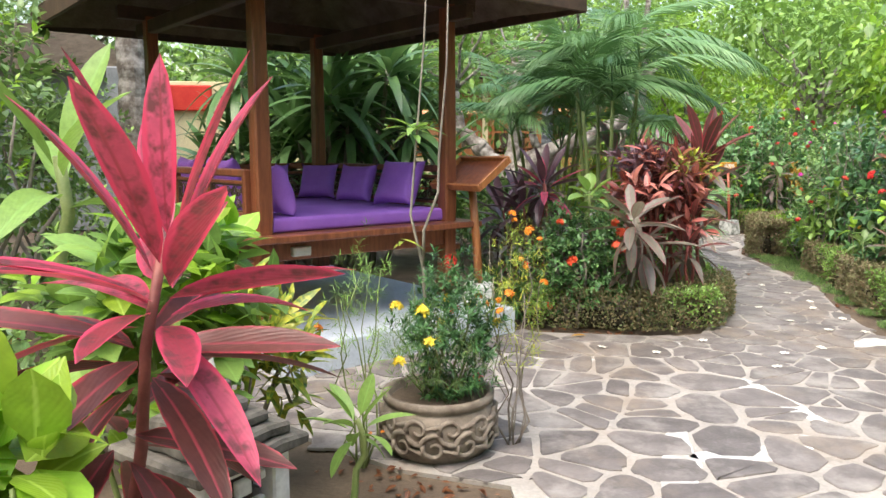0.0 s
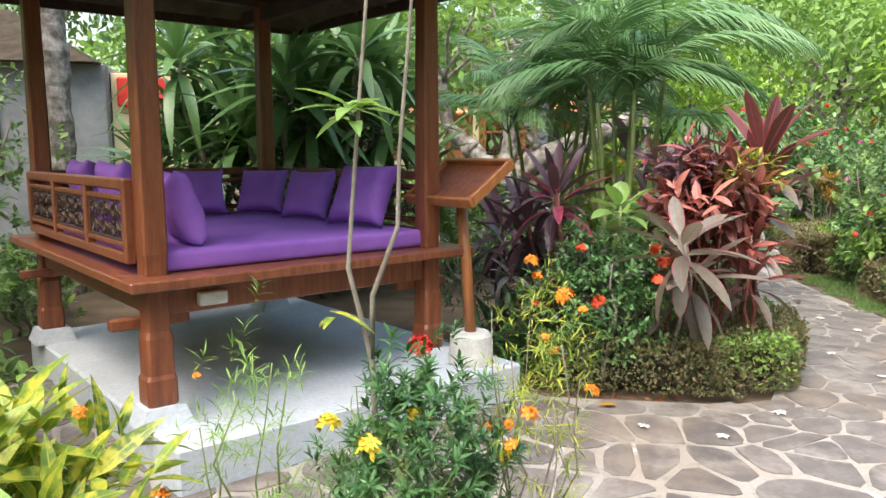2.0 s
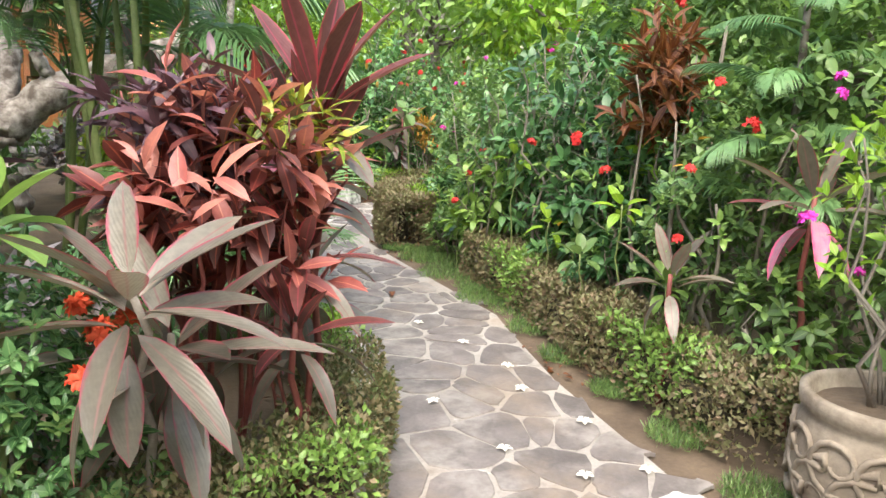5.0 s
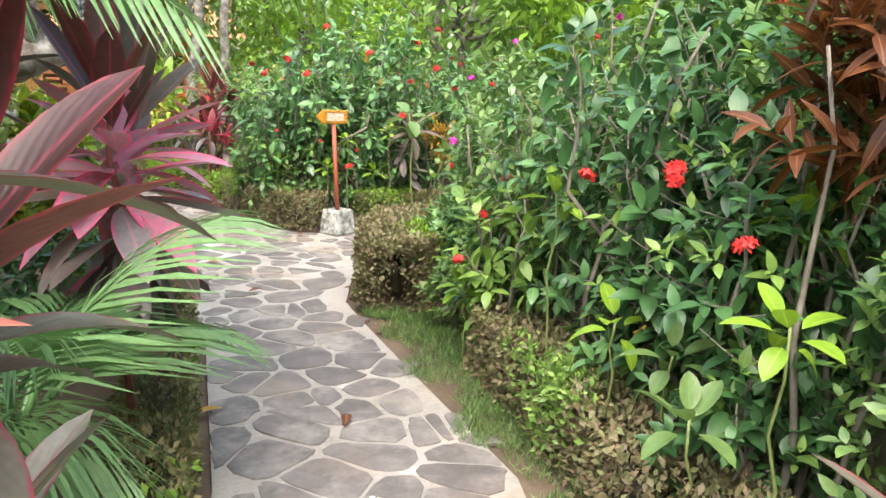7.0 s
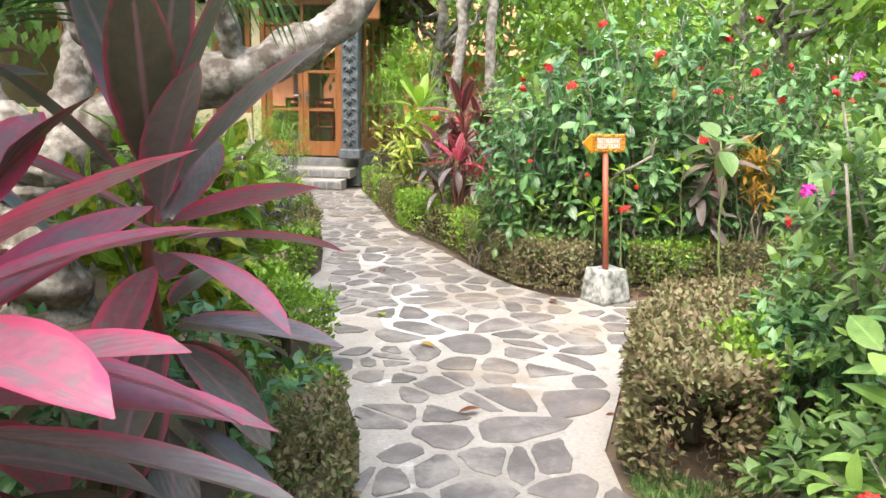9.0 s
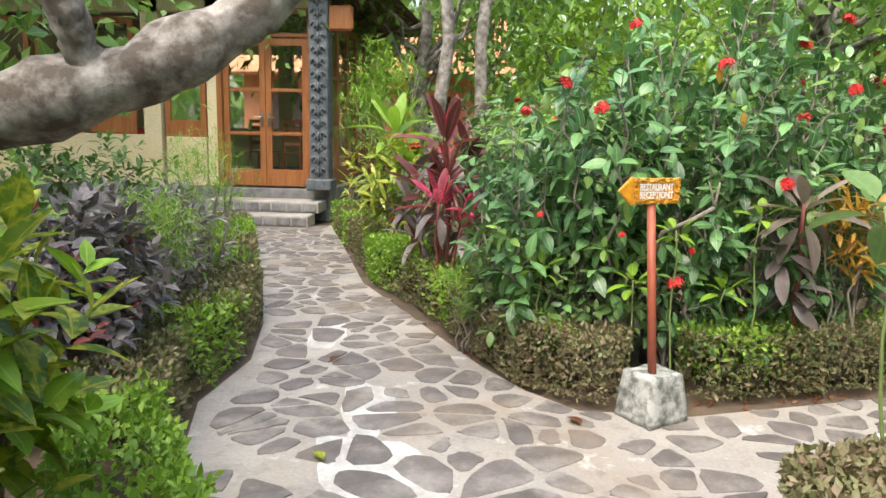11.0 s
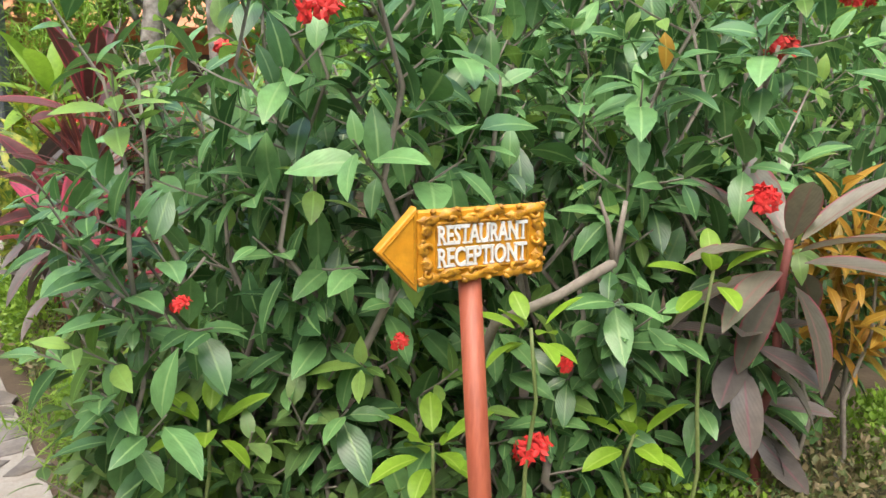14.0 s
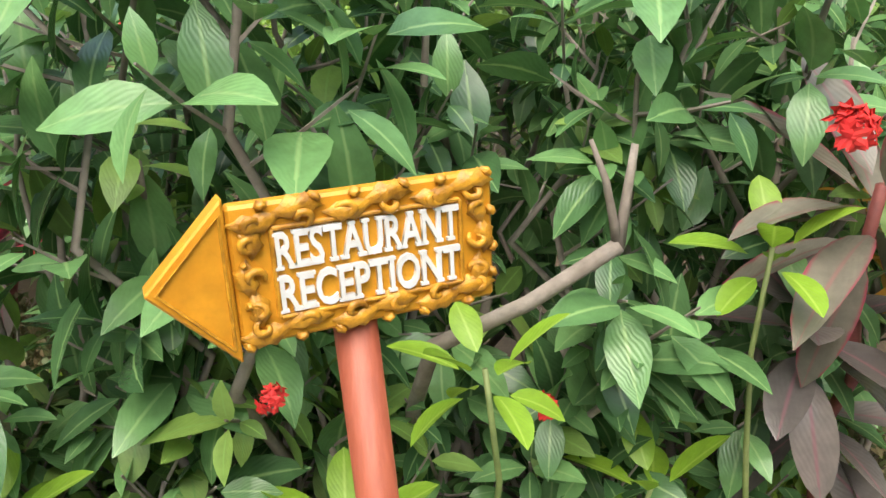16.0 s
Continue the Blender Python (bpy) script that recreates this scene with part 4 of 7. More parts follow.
# cushions: place on the bed (u, v), turn, lean
for i, (u, v, turn, lean, w) in enumerate(((-0.54, -0.72, -98, -18, 0.38), (-0.58, -0.02, -88, -12, 0.42), (-0.58, 0.60, -92, -12, 0.42), (0.16, 0.74, 168, -22, 0.345),
                                           (0.55, 0.62, 130, -24, 0.345), (0.57, 0.02, 112, -22, 0.345), (0.57, -0.58, 106, -26, 0.40))):
    tagged(new("cushion", mesh_of("cushion", pillow_body(w * 1.05, w * 1.0, 0.15, 40 + i), PURPLE, True)), "square purple cotton cushion leaning on the daybed railing", "cushion", "cushions on the daybed").matrix_basis = \
        BM @ pose(u, v, 0.945 + w * 0.445, 0, 0, turn) @ pose(0, 0, 0, lean * -1, 0, 0)

# ---- reading stand beside the plinth corner ----
stand = thing("reading_stand", "empty orange-brown wooden reading stand in a white footing", "stand", (1.70, 3.95, 0.198), ANG)
bm = lathe([(0.118, 0.0), (0.122, 0.03), (0.115, 0.16), (0.10, 0.178), (0.02, 0.18)], 28)
part("footing", bm, WHITEWASH, stand, "white-painted round cement footing", smooth=False)
TOPM = pose(-0.03, 0.065, 0.995, 0, 0, 0) @ pose(0, 0, 0, 0, -34, 0)
part("pole", tube([(0.0, 0.0, 0.15), (-0.01, 0.02, 0.5), (-0.03, 0.06, 0.99)], [0.034, 0.032, 0.03], 10), WOOD_ORANGE, stand, smooth=True)
part("board", boxed((0.34, 0.52, 0.018), (0, 0, 0), 0.003, TOPM), WOOD, stand)
for size, at in (((0.025, 0.545, 0.055), (-0.175, 0, 0.012)), ((0.025, 0.545, 0.055), (0.175, 0, 0.012)), ((0.325, 0.025, 0.055), (0, -0.26, 0.012)), ((0.325, 0.025, 0.055), (0, 0.26, 0.012))):
    part("lip", boxed(size, at, 0.004, TOPM), WOOD_ORANGE, stand)

# ---- direction sign ----
sign = thing("direction_sign", "yellow carved arrow sign on a red pole in concrete", "sign", (4.635, 11.40, 0), 14)
bm = bmesh.new()
lo = [(-0.128, -0.122), (0.124, -0.126), (0.128, 0.12), (-0.124, 0.125)]
hi = [(-0.100, -0.098), (0.098, -0.095), (0.096, 0.098), (-0.104, 0.095)]
a = [bm.verts.new((x, y, 0)) for x, y in lo]
b = [bm.verts.new((x, y, 0.238)) for x, y in hi]
for i in range(4):
    bm.faces.new((a[i], a[(i + 1) % 4], b[(i + 1) % 4], b[i]))
bm.faces.new(b)
bm.faces.new(a[::-1])
bmesh.ops.subdivide_edges(bm, edges=bm.edges[:], cuts=7, use_grid_fill=True)
for vtx in bm.verts:
    vtx.co += Vector(noise.noise_vector(vtx.co * 14)) * 0.008 + Vector(noise.noise_vector(vtx.co * 40)) * 0.004
part("block", bm, CONCRETE, sign, "rough mossy concrete block", m=pose(-0.005, -0.072, 0, 0, 0, 21), smooth=True)
SP0, SP1 = Vector((-0.02, -0.092, 0.215)), Vector((-0.032, 0.022, 1.06))
part("pole", tube([SP0, SP0.lerp(SP1, 0.5), SP1], [0.0215, 0.021, 0.0205], 14), POLE_RED, sign, smooth=True)
SM = pose(-0.018, 0.008, 1.107, 0, -0.8, 0)
PW, PH = 0.238, 0.122
panel = part("panel", boxed((PW, 0.018, PH), (0, 0, 0), 0.003, SM), SIGN_YELLOW, sign, "yellow wooden panel")
bm = bmesh.new()
tip = [(-PW / 2 - 0.001, -0.074), (-PW / 2 - 0.001, 0.070), (-PW / 2 - 0.070, 0.0)]
fr = [bm.verts.new((x, -0.012, z)) for x, z in tip]
bk = [bm.verts.new((x, 0.012, z)) for x, z in tip]
bm.faces.new(fr)
bm.faces.new(bk[::-1])
for i in range(3):
    bm.faces.new((fr[i], bk[i], bk[(i + 1) % 3], fr[(i + 1) % 3]))
bmesh.ops.bevel(bm, geom=bm.edges[:], offset=0.002, segments=1, affect="EDGES")
bmesh.ops.transform(bm, matrix=SM, verts=bm.verts)
part("arrow_head", bm, SIGN_YELLOW, sign, "plain yellow arrow head")
bm = bmesh.new()
ins = [(-PW / 2 - 0.006, -0.060), (-PW / 2 - 0.006, 0.056), (-PW / 2 - 0.060, 0.0)]
tube([(x, -0.0135, z) for x, z in ins + ins[:1]], 0.0016, 5, bm)
bmesh.ops.transform(bm, matrix=SM, verts=bm.verts)
part("arrow_groove", bm, SIGN_GILT, sign)
# carved frame: leafy scrolls round the lettering
srng = np.random.default_rng(5)


def scroll(bm, cx, cz, r, turn, a0, thick=0.0032, depth=-0.011):
    pts = []
    for k in range(13):
        a = a0 + turn * k * 0.46
        q = r * (1 - 0.066 * k)
        pts.append((cx + q * math.cos(a), depth - 0.004 * math.sin(k / 12 * math.pi), cz + q * 0.8 * math.sin(a)))
    tube(pts, [thick * (0.5 + 0.7 * math.sin(math.pi * (k + 1) / 14)) for k in range(13)], 5, bm)


def acanthus(bm, x, z, ax, az, ln, w):
    """A curling lobed leaf on the sign's face, pointing along (ax, az)."""
    px, pz = -az, ax
    rows = []
    for k in range(7):
        s = k / 6
        bend = 0.35 * math.sin(s * 2.6)
        cx, cz = x + ax * ln * s + px * ln * bend * 0.35, z + az * ln * s + pz * ln * bend * 0.35
        hw = w * (math.sin(math.pi * min(s * 0.93 + 0.07, 1)) ** 0.7) * (1 + 0.22 * (-1) ** k)
        up = -0.009 - 0.007 * math.sin(math.pi * s)
        rows.append([bm.verts.new((cx + px * hw * c, up if c == 0 else -0.0075 if abs(c) == 1 else up - 0.001, cz + pz * hw * c)) for c in (-1, -0.5, 0, 0.5, 1)])
    for a, b in zip(rows, rows[1:]):
        for c in range(4):
            bm.faces.new((a[c], a[c + 1], b[c + 1], b[c]))


def edge_carving(a, b, out, n):
    """Leaves and scrolls along one side of the frame; out is the way to its outer edge."""
    bm = bmesh.new()
    a, b = Vector((a[0], a[1])), Vector((b[0], b[1]))
    d = (b - a).normalized()
    o = Vector(out)
    for i in range(n):
        c = a.lerp(b, (i + 0.5) / n)
        f = 1 if i % 2 else -1
        ln = (b - a).length / n
        acanthus(bm, c.x - d.x * ln * 0.6 * f, c.y - d.y * ln * 0.6 * f, d.x * f, d.y * f, ln * 1.15, 0.010)
        p = c + o * 0.007 + d * ln * 0.3
        acanthus(bm, p.x, p.y, (o.x + d.x * 0.7 * f) * 0.8, (o.y + d.y * 0.7 * f) * 0.8, 0.010, 0.006)
        p = c - o * 0.004
        scroll(bm, p.x, p.y, 0.0105, f, srng.random() * 6)
    bmesh.ops.transform(bm, matrix=SM, verts=bm.verts)
    return bm


for a, b, out, n in (((-PW / 2, 0.049), (PW / 2, 0.049), (0, 1), 6), ((PW / 2, -0.049), (-PW / 2, -0.049), (0, -1), 6), ((-PW / 2 + 0.014, -0.045), (-PW / 2 + 0.014, 0.045), (-0.4, 0), 3), ((PW / 2 - 0.013, 0.045), (PW / 2 - 0.013, -0.045), (1, 0), 3)):
    part("carved_edge", edge_carving(a, b, out, n), SIGN_GILT, sign, "leafy yellow scroll carving", smooth=True)
bm = bmesh.new()
FW, FH = 0.170, 0.078
for at, size in (((0, -0.0105, FH / 2), (FW, 0.006, 0.004)), ((0, -0.0105, -FH / 2), (FW, 0.006, 0.004)), ((FW / 2, -0.0105, 0), (0.004, 0.006, FH)), ((-FW / 2, -0.0105, 0), (0.004, 0.006, FH))):
    box(bm, size, at, 0.0012, SM)
part("inner_moulding", bm, SIGN_GILT, sign)


def lettering(text, width, height, m, mat, parent, name):
    cu = bpy.data.curves.new(name, "FONT")
    cu.body, cu.align_x, cu.align_y = text, "CENTER", "CENTER"
    cu.size, cu.extrude, cu.offset, cu.resolution_u = 1.0, 0.03, 0.018, 3
    tmp = new("letters_tmp", cu)
    bpy.context.view_layer.update()
    me = bpy.data.meshes.new_from_object(tmp.evaluated_get(bpy.context.evaluated_depsgraph_get()))
    bpy.data.objects.remove(tmp)
    co = np.empty(len(me.vertices) * 3, np.float32)
    me.vertices.foreach_get("co", co)
    co = co.reshape(-1, 3)
    lo_, hi_ = co.min(0), co.max(0)
    co[:, 0] = (co[:, 0] - (lo_[0] + hi_[0]) / 2) * width / (hi_[0] - lo_[0])
    co[:, 1] = (co[:, 1] - (lo_[1] + hi_[1]) / 2) * height / (hi_[1] - lo_[1])
    co[:, 2] *= 0.08
    me.vertices.foreach_set("co", co.ravel())
    # short cross strokes at the ends of the stems
    feet = set()
    for e in me.edges:
        (xa, ya, _), (xb, yb, _) = co[e.vertices[0]], co[e.vertices[1]]
        if abs(ya - yb) < 0.02 * height and abs(abs(ya) - height / 2) < 0.06 * height and 0.05 * height < abs(xa - xb) < 0.42 * height:
            feet.add((round(float(xa + xb) / 2, 4), 1 if ya > 0 else -1, round(float(abs(xa - xb)), 4)))
    bm = bmesh.new()
    bm.from_mesh(me)
    deep = float(co[:, 2].max() - co[:, 2].min())
    for x, side, w in sorted(feet):
        box(bm, (w + 0.11 * height, 0.085 * height, deep * 1.04), (x, side * (height / 2 - 0.06 * height), float(co[:, 2].mean())), 0)
    bm.to_mesh(me)
    bm.free()
    me.materials.clear()
    me.materials.append(mat)
    ob = new(name, me)
    ob.parent = parent
    ob.matrix_basis = m
    return ob


for text, z, w in (("RESTAURANT", 0.0190, 0.166), ("RECEPTIONT", -0.0190, 0.166)):
    tagged(lettering(text, w, 0.0335, SM @ pose(0, -0.0112, z, 90, 0, 0), SIGN_WHITE, sign, "lettering"), "raised white capital letters")

# ---- carved pot with flowering plants beside the path ----


def carved_pot(name, label, at, r, h, mat, bulge=1.0):
    th = thing(name, label, "pot", at)
    prof = [(r * 0.72, 0.0), (r * 0.84, h * 0.03), (r * 0.86, h * 0.1), (r * 0.9, h * 0.13), (r * 0.98 * bulge, h * 0.4), (r * 1.0, h * 0.62), (r * 0.94, h * 0.80), (r * 0.90, h * 0.84), (r * 0.97, h * 0.88), (r * 0.98, h * 0.98), (r * 0.9, h), (r * 0.85, h * 0.96), (r * 0.83, h * 0.85)]
    part("bowl", lathe(prof, 40), mat, th, smooth=True)
    part("earth", lathe([(r * 0.835, h * 0.84), (r * 0.8, h * 0.87), (0.02, h * 0.9)], 24), SOIL, th)
    for i in range(22):
        # curling leaf scrolls in two staggered rows
        a, up = 2 * math.pi * i / 22, i % 2
        bm = bmesh.new()
        zc, q0, turn = h * (0.33 if up else 0.60), 0.105 * h / 0.28 * 0.62, 1 if up else -1
        pts = []
        for k in range(16):
            q, w = q0 * (1 - k / 18), turn * (k * 0.52 + 1.2)
            z = zc + q * math.sin(w)
            rr = r * (0.93 + 0.075 * math.sin(math.pi * min(max(z / h, 0.05), 0.95)))
            aa = a + q * 1.1 * math.cos(w) / r
            pts.append((rr * math.cos(aa), rr * math.sin(aa), z))
        tube(pts, [0.014 - 0.0004 * k for k in range(16)], 5, bm)
        tube([pts[0], tuple(Vector(pts[0]) * 1.01 + Vector((0, 0, 0.04 * turn))), tuple(Vector(pts[3]) + Vector((0, 0, 0.06 * turn)))], [0.013, 0.016, 0.004], 5, bm)
        part("relief", bm, mat, th, smooth=True)
    return th


carved_pot("carved_pot", "round weathered clay pot with carved scrollwork on the path", (1.87, 1.70, 0.0), 0.265, 0.28, POT)
carved_pot("tan_pot", "tall tan clay pot carved with scrolls at the path edge", (5.10, 3.97, 0.0), 0.27, 0.46, POT_TAN, 1.04)

# ---- stone lantern ----
lantern = thing("garden_lantern", "small whitewashed stone lantern with a mossy roof", "lantern", (1.585, 0.16, -0.01), -22)
part("shaft", boxed((0.17, 0.17, 0.36), (0, 0, 0.18), 0.01), WHITEWASH, lantern)
bm = bmesh.new()
for x, y in ((-1, -1), (1, -1), (1, 1), (-1, 1)):
    box(bm, (0.06, 0.06, 0.22), (x * 0.115, y * 0.115, 0.47), 0.006)
for z in (0.37, 0.575):
    box(bm, (0.285, 0.285, 0.03), (0, 0, z), 0.006)
part("lamp_box", bm, WHITEWASH, lantern, "whitewashed box with cut openings")
for turn in range(4):
    bm = bmesh.new()
    for x, z, s in ((-0.04, 0.44, 0.045), (0.045, 0.45, 0.05), (0.0, 0.515, 0.05), (-0.055, 0.52, 0.03), (0.06, 0.53, 0.028)):
        box(bm, (s, 0.02, s * 0.9), (x, -0.118, z), 0.004)
    part("fretwork", bm, WHITEWASH, lantern, m=pose(0, 0, 0, 0, 0, 90 * turn))
# dark block filling the hollow, its colour standing for shade behind the openings
part("inside", boxed((0.15, 0.15, 0.2), (0, 0, 0.47), 0.002), HOLLOW_SHADE, lantern)
for k, (hw, z0, z1) in enumerate(((0.185, 0.59, 0.625), (0.15, 0.625, 0.66), (0.11, 0.66, 0.695), (0.075, 0.695, 0.73), (0.045, 0.73, 0.78))):
    bm = bmesh.new()
    box(bm, (2 * hw, 2 * hw, z1 - z0), (0, 0, (z0 + z1) / 2), 0.008)
    bmesh.ops.subdivide_edges(bm, edges=bm.edges[:], cuts=3, use_grid_fill=True)
    for vtx in bm.verts:
        vtx.co += Vector(noise.noise_vector(vtx.co * 22)) * 0.008
    part("roof_tier", bm, MOSSROOF, lantern, "mossy stone roof tier")
part("finial", lathe([(0.02, 0.78), (0.024, 0.80), (0.016, 0.84), (0.004, 0.87)], 10), WHITEWASH, lantern)

# ---- restaurant house at the path's end ----
HX, HY = 0.33, 18.35     # middle and face of the double door
house = thing("restaurant_house", "cream-walled restaurant with glazed wooden double doors and a carved grey pillar", "house", (HX, HY, 0.0), 0)
FZ = 0.46                # floor level
part("base", boxed((7.2, 5.0, FZ), (-2.65, 2.48, FZ / 2 - 0.01), 0.01), STEP, house, "dark stone base")
part("floor", boxed((7.0, 4.8, 0.02), (-2.65, 2.5, FZ + 0.012), 0), STEP, house)
WH = 2.75
for nm, size, at in (("wall", (0.22, 0.16, WH), (-0.74, 0.08, FZ + WH / 2)), ("wall", (0.26, 0.16, WH), (-1.68, 0.08, FZ + WH / 2)), ("wall", (0.6, 0.16, 0.7), (-1.18, 0.08, FZ + 0.35)),
                     ("wall", (3.4, 0.16, 0.72), (-3.5, 0.08, FZ + 0.36)), ("wall", (6.6, 0.16, 0.3), (-2.6, 0.08, FZ + WH - 0.15 + 0.002)), ("wall", (0.16, 4.8, WH), (-6.1, 2.5, FZ + WH / 2)),
                     ("wall", (7.0, 0.16, 0.8), (-2.65, 4.9, FZ + 0.4)), ("wall", (7.0, 0.16, 0.45), (-2.65, 4.9, FZ + WH - 0.225)), *(("wall", (0.3, 0.16, 1.5), (x, 4.9, FZ + 1.55)) for x in (-6.0, -4.4, -2.8, -1.2, 0.7))):
    part(nm, boxed(size, at, 0.004), CREAM, house, "cream-painted wall")
part("ceiling", boxed((7.0, 4.8, 0.05), (-2.65, 2.5, FZ + WH + 0.03), 0), WOOD_DARK, house)


def glazed_leaf(parent, w, h, m, rows=3, cols=1, name="door"):
    """Framed leaf with panes between glazing bars."""
    st = 0.085
    leaf = part(name, boxed((st, 0.045, h), (-w / 2 + st / 2, 0, h / 2), 0.004), DOOR_WOOD, parent, "orange-brown wooden glazed leaf", m=m)
    part("stile", boxed((st, 0.045, h), (w / 2 - st / 2, 0, h / 2), 0.004), DOOR_WOOD, leaf)
    cuts = [0.14] + [0.14 + (h - 0.14 - 0.1) * k / rows for k in range(1, rows)] + [h - 0.05]
    for i, z in enumerate(cuts):
        hh = 0.24 if i == 0 else 0.1 if i == rows else 0.05
        part("rail", boxed((w - 2 * st, 0.04, hh), (0, 0, z if i else 0.12), 0.004), DOOR_WOOD, leaf)
    part("pane", boxed((w - 2 * st, 0.006, h - 0.3), (0, 0, h / 2 + 0.05), 0), GLASS, leaf).visible_shadow = False
    return leaf


DW = 0.62
for s in (-1, 1):
    lf = glazed_leaf(house, DW, 2.08, pose(s * (DW / 2 + 0.003), 0.06, FZ + 0.02))
    part("door_handle", tube([(-s * 0.26, -0.03, 0.98), (-s * 0.26, -0.075, 0.98), (-s * 0.17, -0.075, 0.98)], 0.011, 8), METAL, lf, "steel lever handle")
    part("lock_plate", boxed((0.035, 0.008, 0.2), (-s * 0.26, -0.028, 0.95), 0.002), METAL, lf)
    tr = part("transom", boxed((DW, 0.05, 0.05), (0, 0, 0), 0.004), DOOR_WOOD, house, m=pose(s * (DW / 2 + 0.003), 0.06, FZ + 2.145))
    part("transom_pane", boxed((DW - 0.05, 0.006, 0.26), (0, 0, 0.155), 0), GLASS, tr).visible_shadow = False
part("door_frame", boxed((0.075, 0.14, 2.45), (-DW - 0.045, 0.05, FZ + 1.225), 0.005), DOOR_WOOD, house)
part("door_frame", boxed((0.075, 0.14, 2.45), (DW + 0.045, 0.05, FZ + 1.225), 0.005), DOOR_WOOD, house)
part("transom_bar", boxed((0.05, 0.1, 0.3), (0, 0.05, FZ + 2.30), 0.004), DOOR_WOOD, house)
part("lintel", boxed((2 * DW + 0.16, 0.14, 0.07), (0, 0.05, FZ + 2.475), 0.005), DOOR_WOOD, house)
# windows beside the door
for x, w, h, z in ((-1.2, 0.62, 1.7, FZ + 0.7), (-2.3, 0.7, 1.65, FZ + 0.74), (-3.1, 0.7, 1.65, FZ + 0.74), (-3.9, 0.7, 1.65, FZ + 0.74)):
    glazed_leaf(house, w, h, pose(x, 0.07, z), 2, 1, "window")
# folding leaves along the east side
for k in range(4):
    glazed_leaf(house, 0.62, 2.4, pose(0.80, 0.62 + k * 0.66, FZ + 0.02, 0, 0, 82), 3, 1, "side_door")
# carved corner pillar
pil = part("pillar", boxed((0.27, 0.27, 2.9), (0.0, 0.0, 1.45), 0.02), CARVED, house, "grey stone pillar carved with leaves", m=pose(0.86, -0.16, FZ))
part("pillar_base", boxed((0.36, 0.36, 0.16), (0, 0, 0.08), 0.02), CARVED, pil)
prng = np.random.default_rng(9)
for k in range(16):
    bm = bmesh.new()
    z = 0.26 + k * 0.165
    for s in (-1, 1):
        pts = []
        for q in range(9):
            a = q * 0.6
            r = 0.065 * (1 - q / 12)
            pts.append((s * (0.055 + r * math.cos(a) * 0.6), -0.14 - 0.012 * math.sin(q / 8 * 3.1), z + r * math.sin(a)))
        tube(pts, [0.014] * 9, 5, bm)
    tube([(0, -0.135, z - 0.08), (0.0, -0.165, z), (0, -0.135, z + 0.08)], [0.006, 0.024, 0.006], 6, bm)
    part("carving", bm, CARVED, pil, smooth=True)
part("bracket_board", boxed((0.36, 0.06, 0.34), (1.15, -0.2, FZ + 2.35), 0.03, pose(0, 0, 0, 0, 0, 0)), WOOD_ORANGE, house, "carved wooden eave board")
# eaves and roof
bm = bmesh.new()
e = [(-6.6, -0.55, FZ + 2.80), (1.75, -0.55, FZ + 2.80), (1.75, 6.0, FZ + 2.80), (-6.6, 6.0, FZ + 2.80)]
r = [(-4.2, 2.5, FZ + 4.6), (-0.7, 2.5, FZ + 4.6)]
ev = [bm.verts.new(q) for q in e]
rv = [bm.verts.new(q) for q in r]
for f in ((ev[0], ev[1], rv[1], rv[0]), (ev[1], ev[2], rv[1]), (ev[2], ev[3], rv[0], rv[1]), (ev[3], ev[0], rv[0])):
    bm.faces.new(f)
bmesh.ops.solidify(bm, geom=bm.faces[:], thickness=0.12)
part("roof", bm, THATCH, house, "dark shingled roof")
for k in range(14):
    part("rafter", boxed((0.07, 0.62, 0.09), (-6.2 + k * 0.58, -0.2, FZ + 2.73), 0.005, None), WOOD_DARK, house)
# inside: table, chairs and a red cloth seen through the panes
tab = thing("dining_table", "dark wooden table with a red cloth inside the restaurant", "table", (-2.3, 20.4, FZ + 0.022))
part("tabletop", boxed((1.2, 0.8, 0.04), (0, 0, 0.73), 0.006), WOOD_DARK, tab)
for sx in (-1, 1):
    for sy in (-1, 1):
        part("leg", boxed((0.06, 0.06, 0.71), (sx * 0.52, sy * 0.33, 0.355), 0.004), WOOD_DARK, tab)
cl = thing("tablecloth", "bright red cotton tablecloth over the table", "tablecloth", (-2.3, 20.4, FZ + 0.776))
part("cloth", boxed((1.26, 0.86, 0.012), (0, 0, 0.006), 0.004), REDCLOTH, cl)
part("hem", boxed((1.26, 0.008, 0.22), (0, -0.432, -0.1), 0.002), REDCLOTH, cl)


def dining_chair(at, turn):
    ch = thing("dining_chair", "dark wooden dining chair with a slatted back", "chair", at, turn, "restaurant chairs")
    part("seat", boxed((0.42, 0.42, 0.03), (0, 0, 0.44), 0.006), WOOD, ch)
    for sx in (-1, 1):
        part("leg", boxed((0.04, 0.04, 0.425), (sx * 0.18, -0.18, 0.2125), 0.004), WOOD, ch)
        part("leg", boxed((0.04, 0.04, 0.95), (sx * 0.18, 0.18, 0.475), 0.004), WOOD, ch)
    for z in (0.58, 0.70, 0.82, 0.92):
        part("slat", boxed((0.34, 0.02, 0.06), (0, 0.18, z), 0.004), WOOD, ch)
    return ch


c0 = dining_chair((0.55, 19.4, FZ + 0.022), 150)
for at, t in (((-0.2, 19.9, FZ + 0.022), 40), ((0.6, 20.6, FZ + 0.022), 200)):
    copy_thing(c0, pose(*at, 0, 0, t))

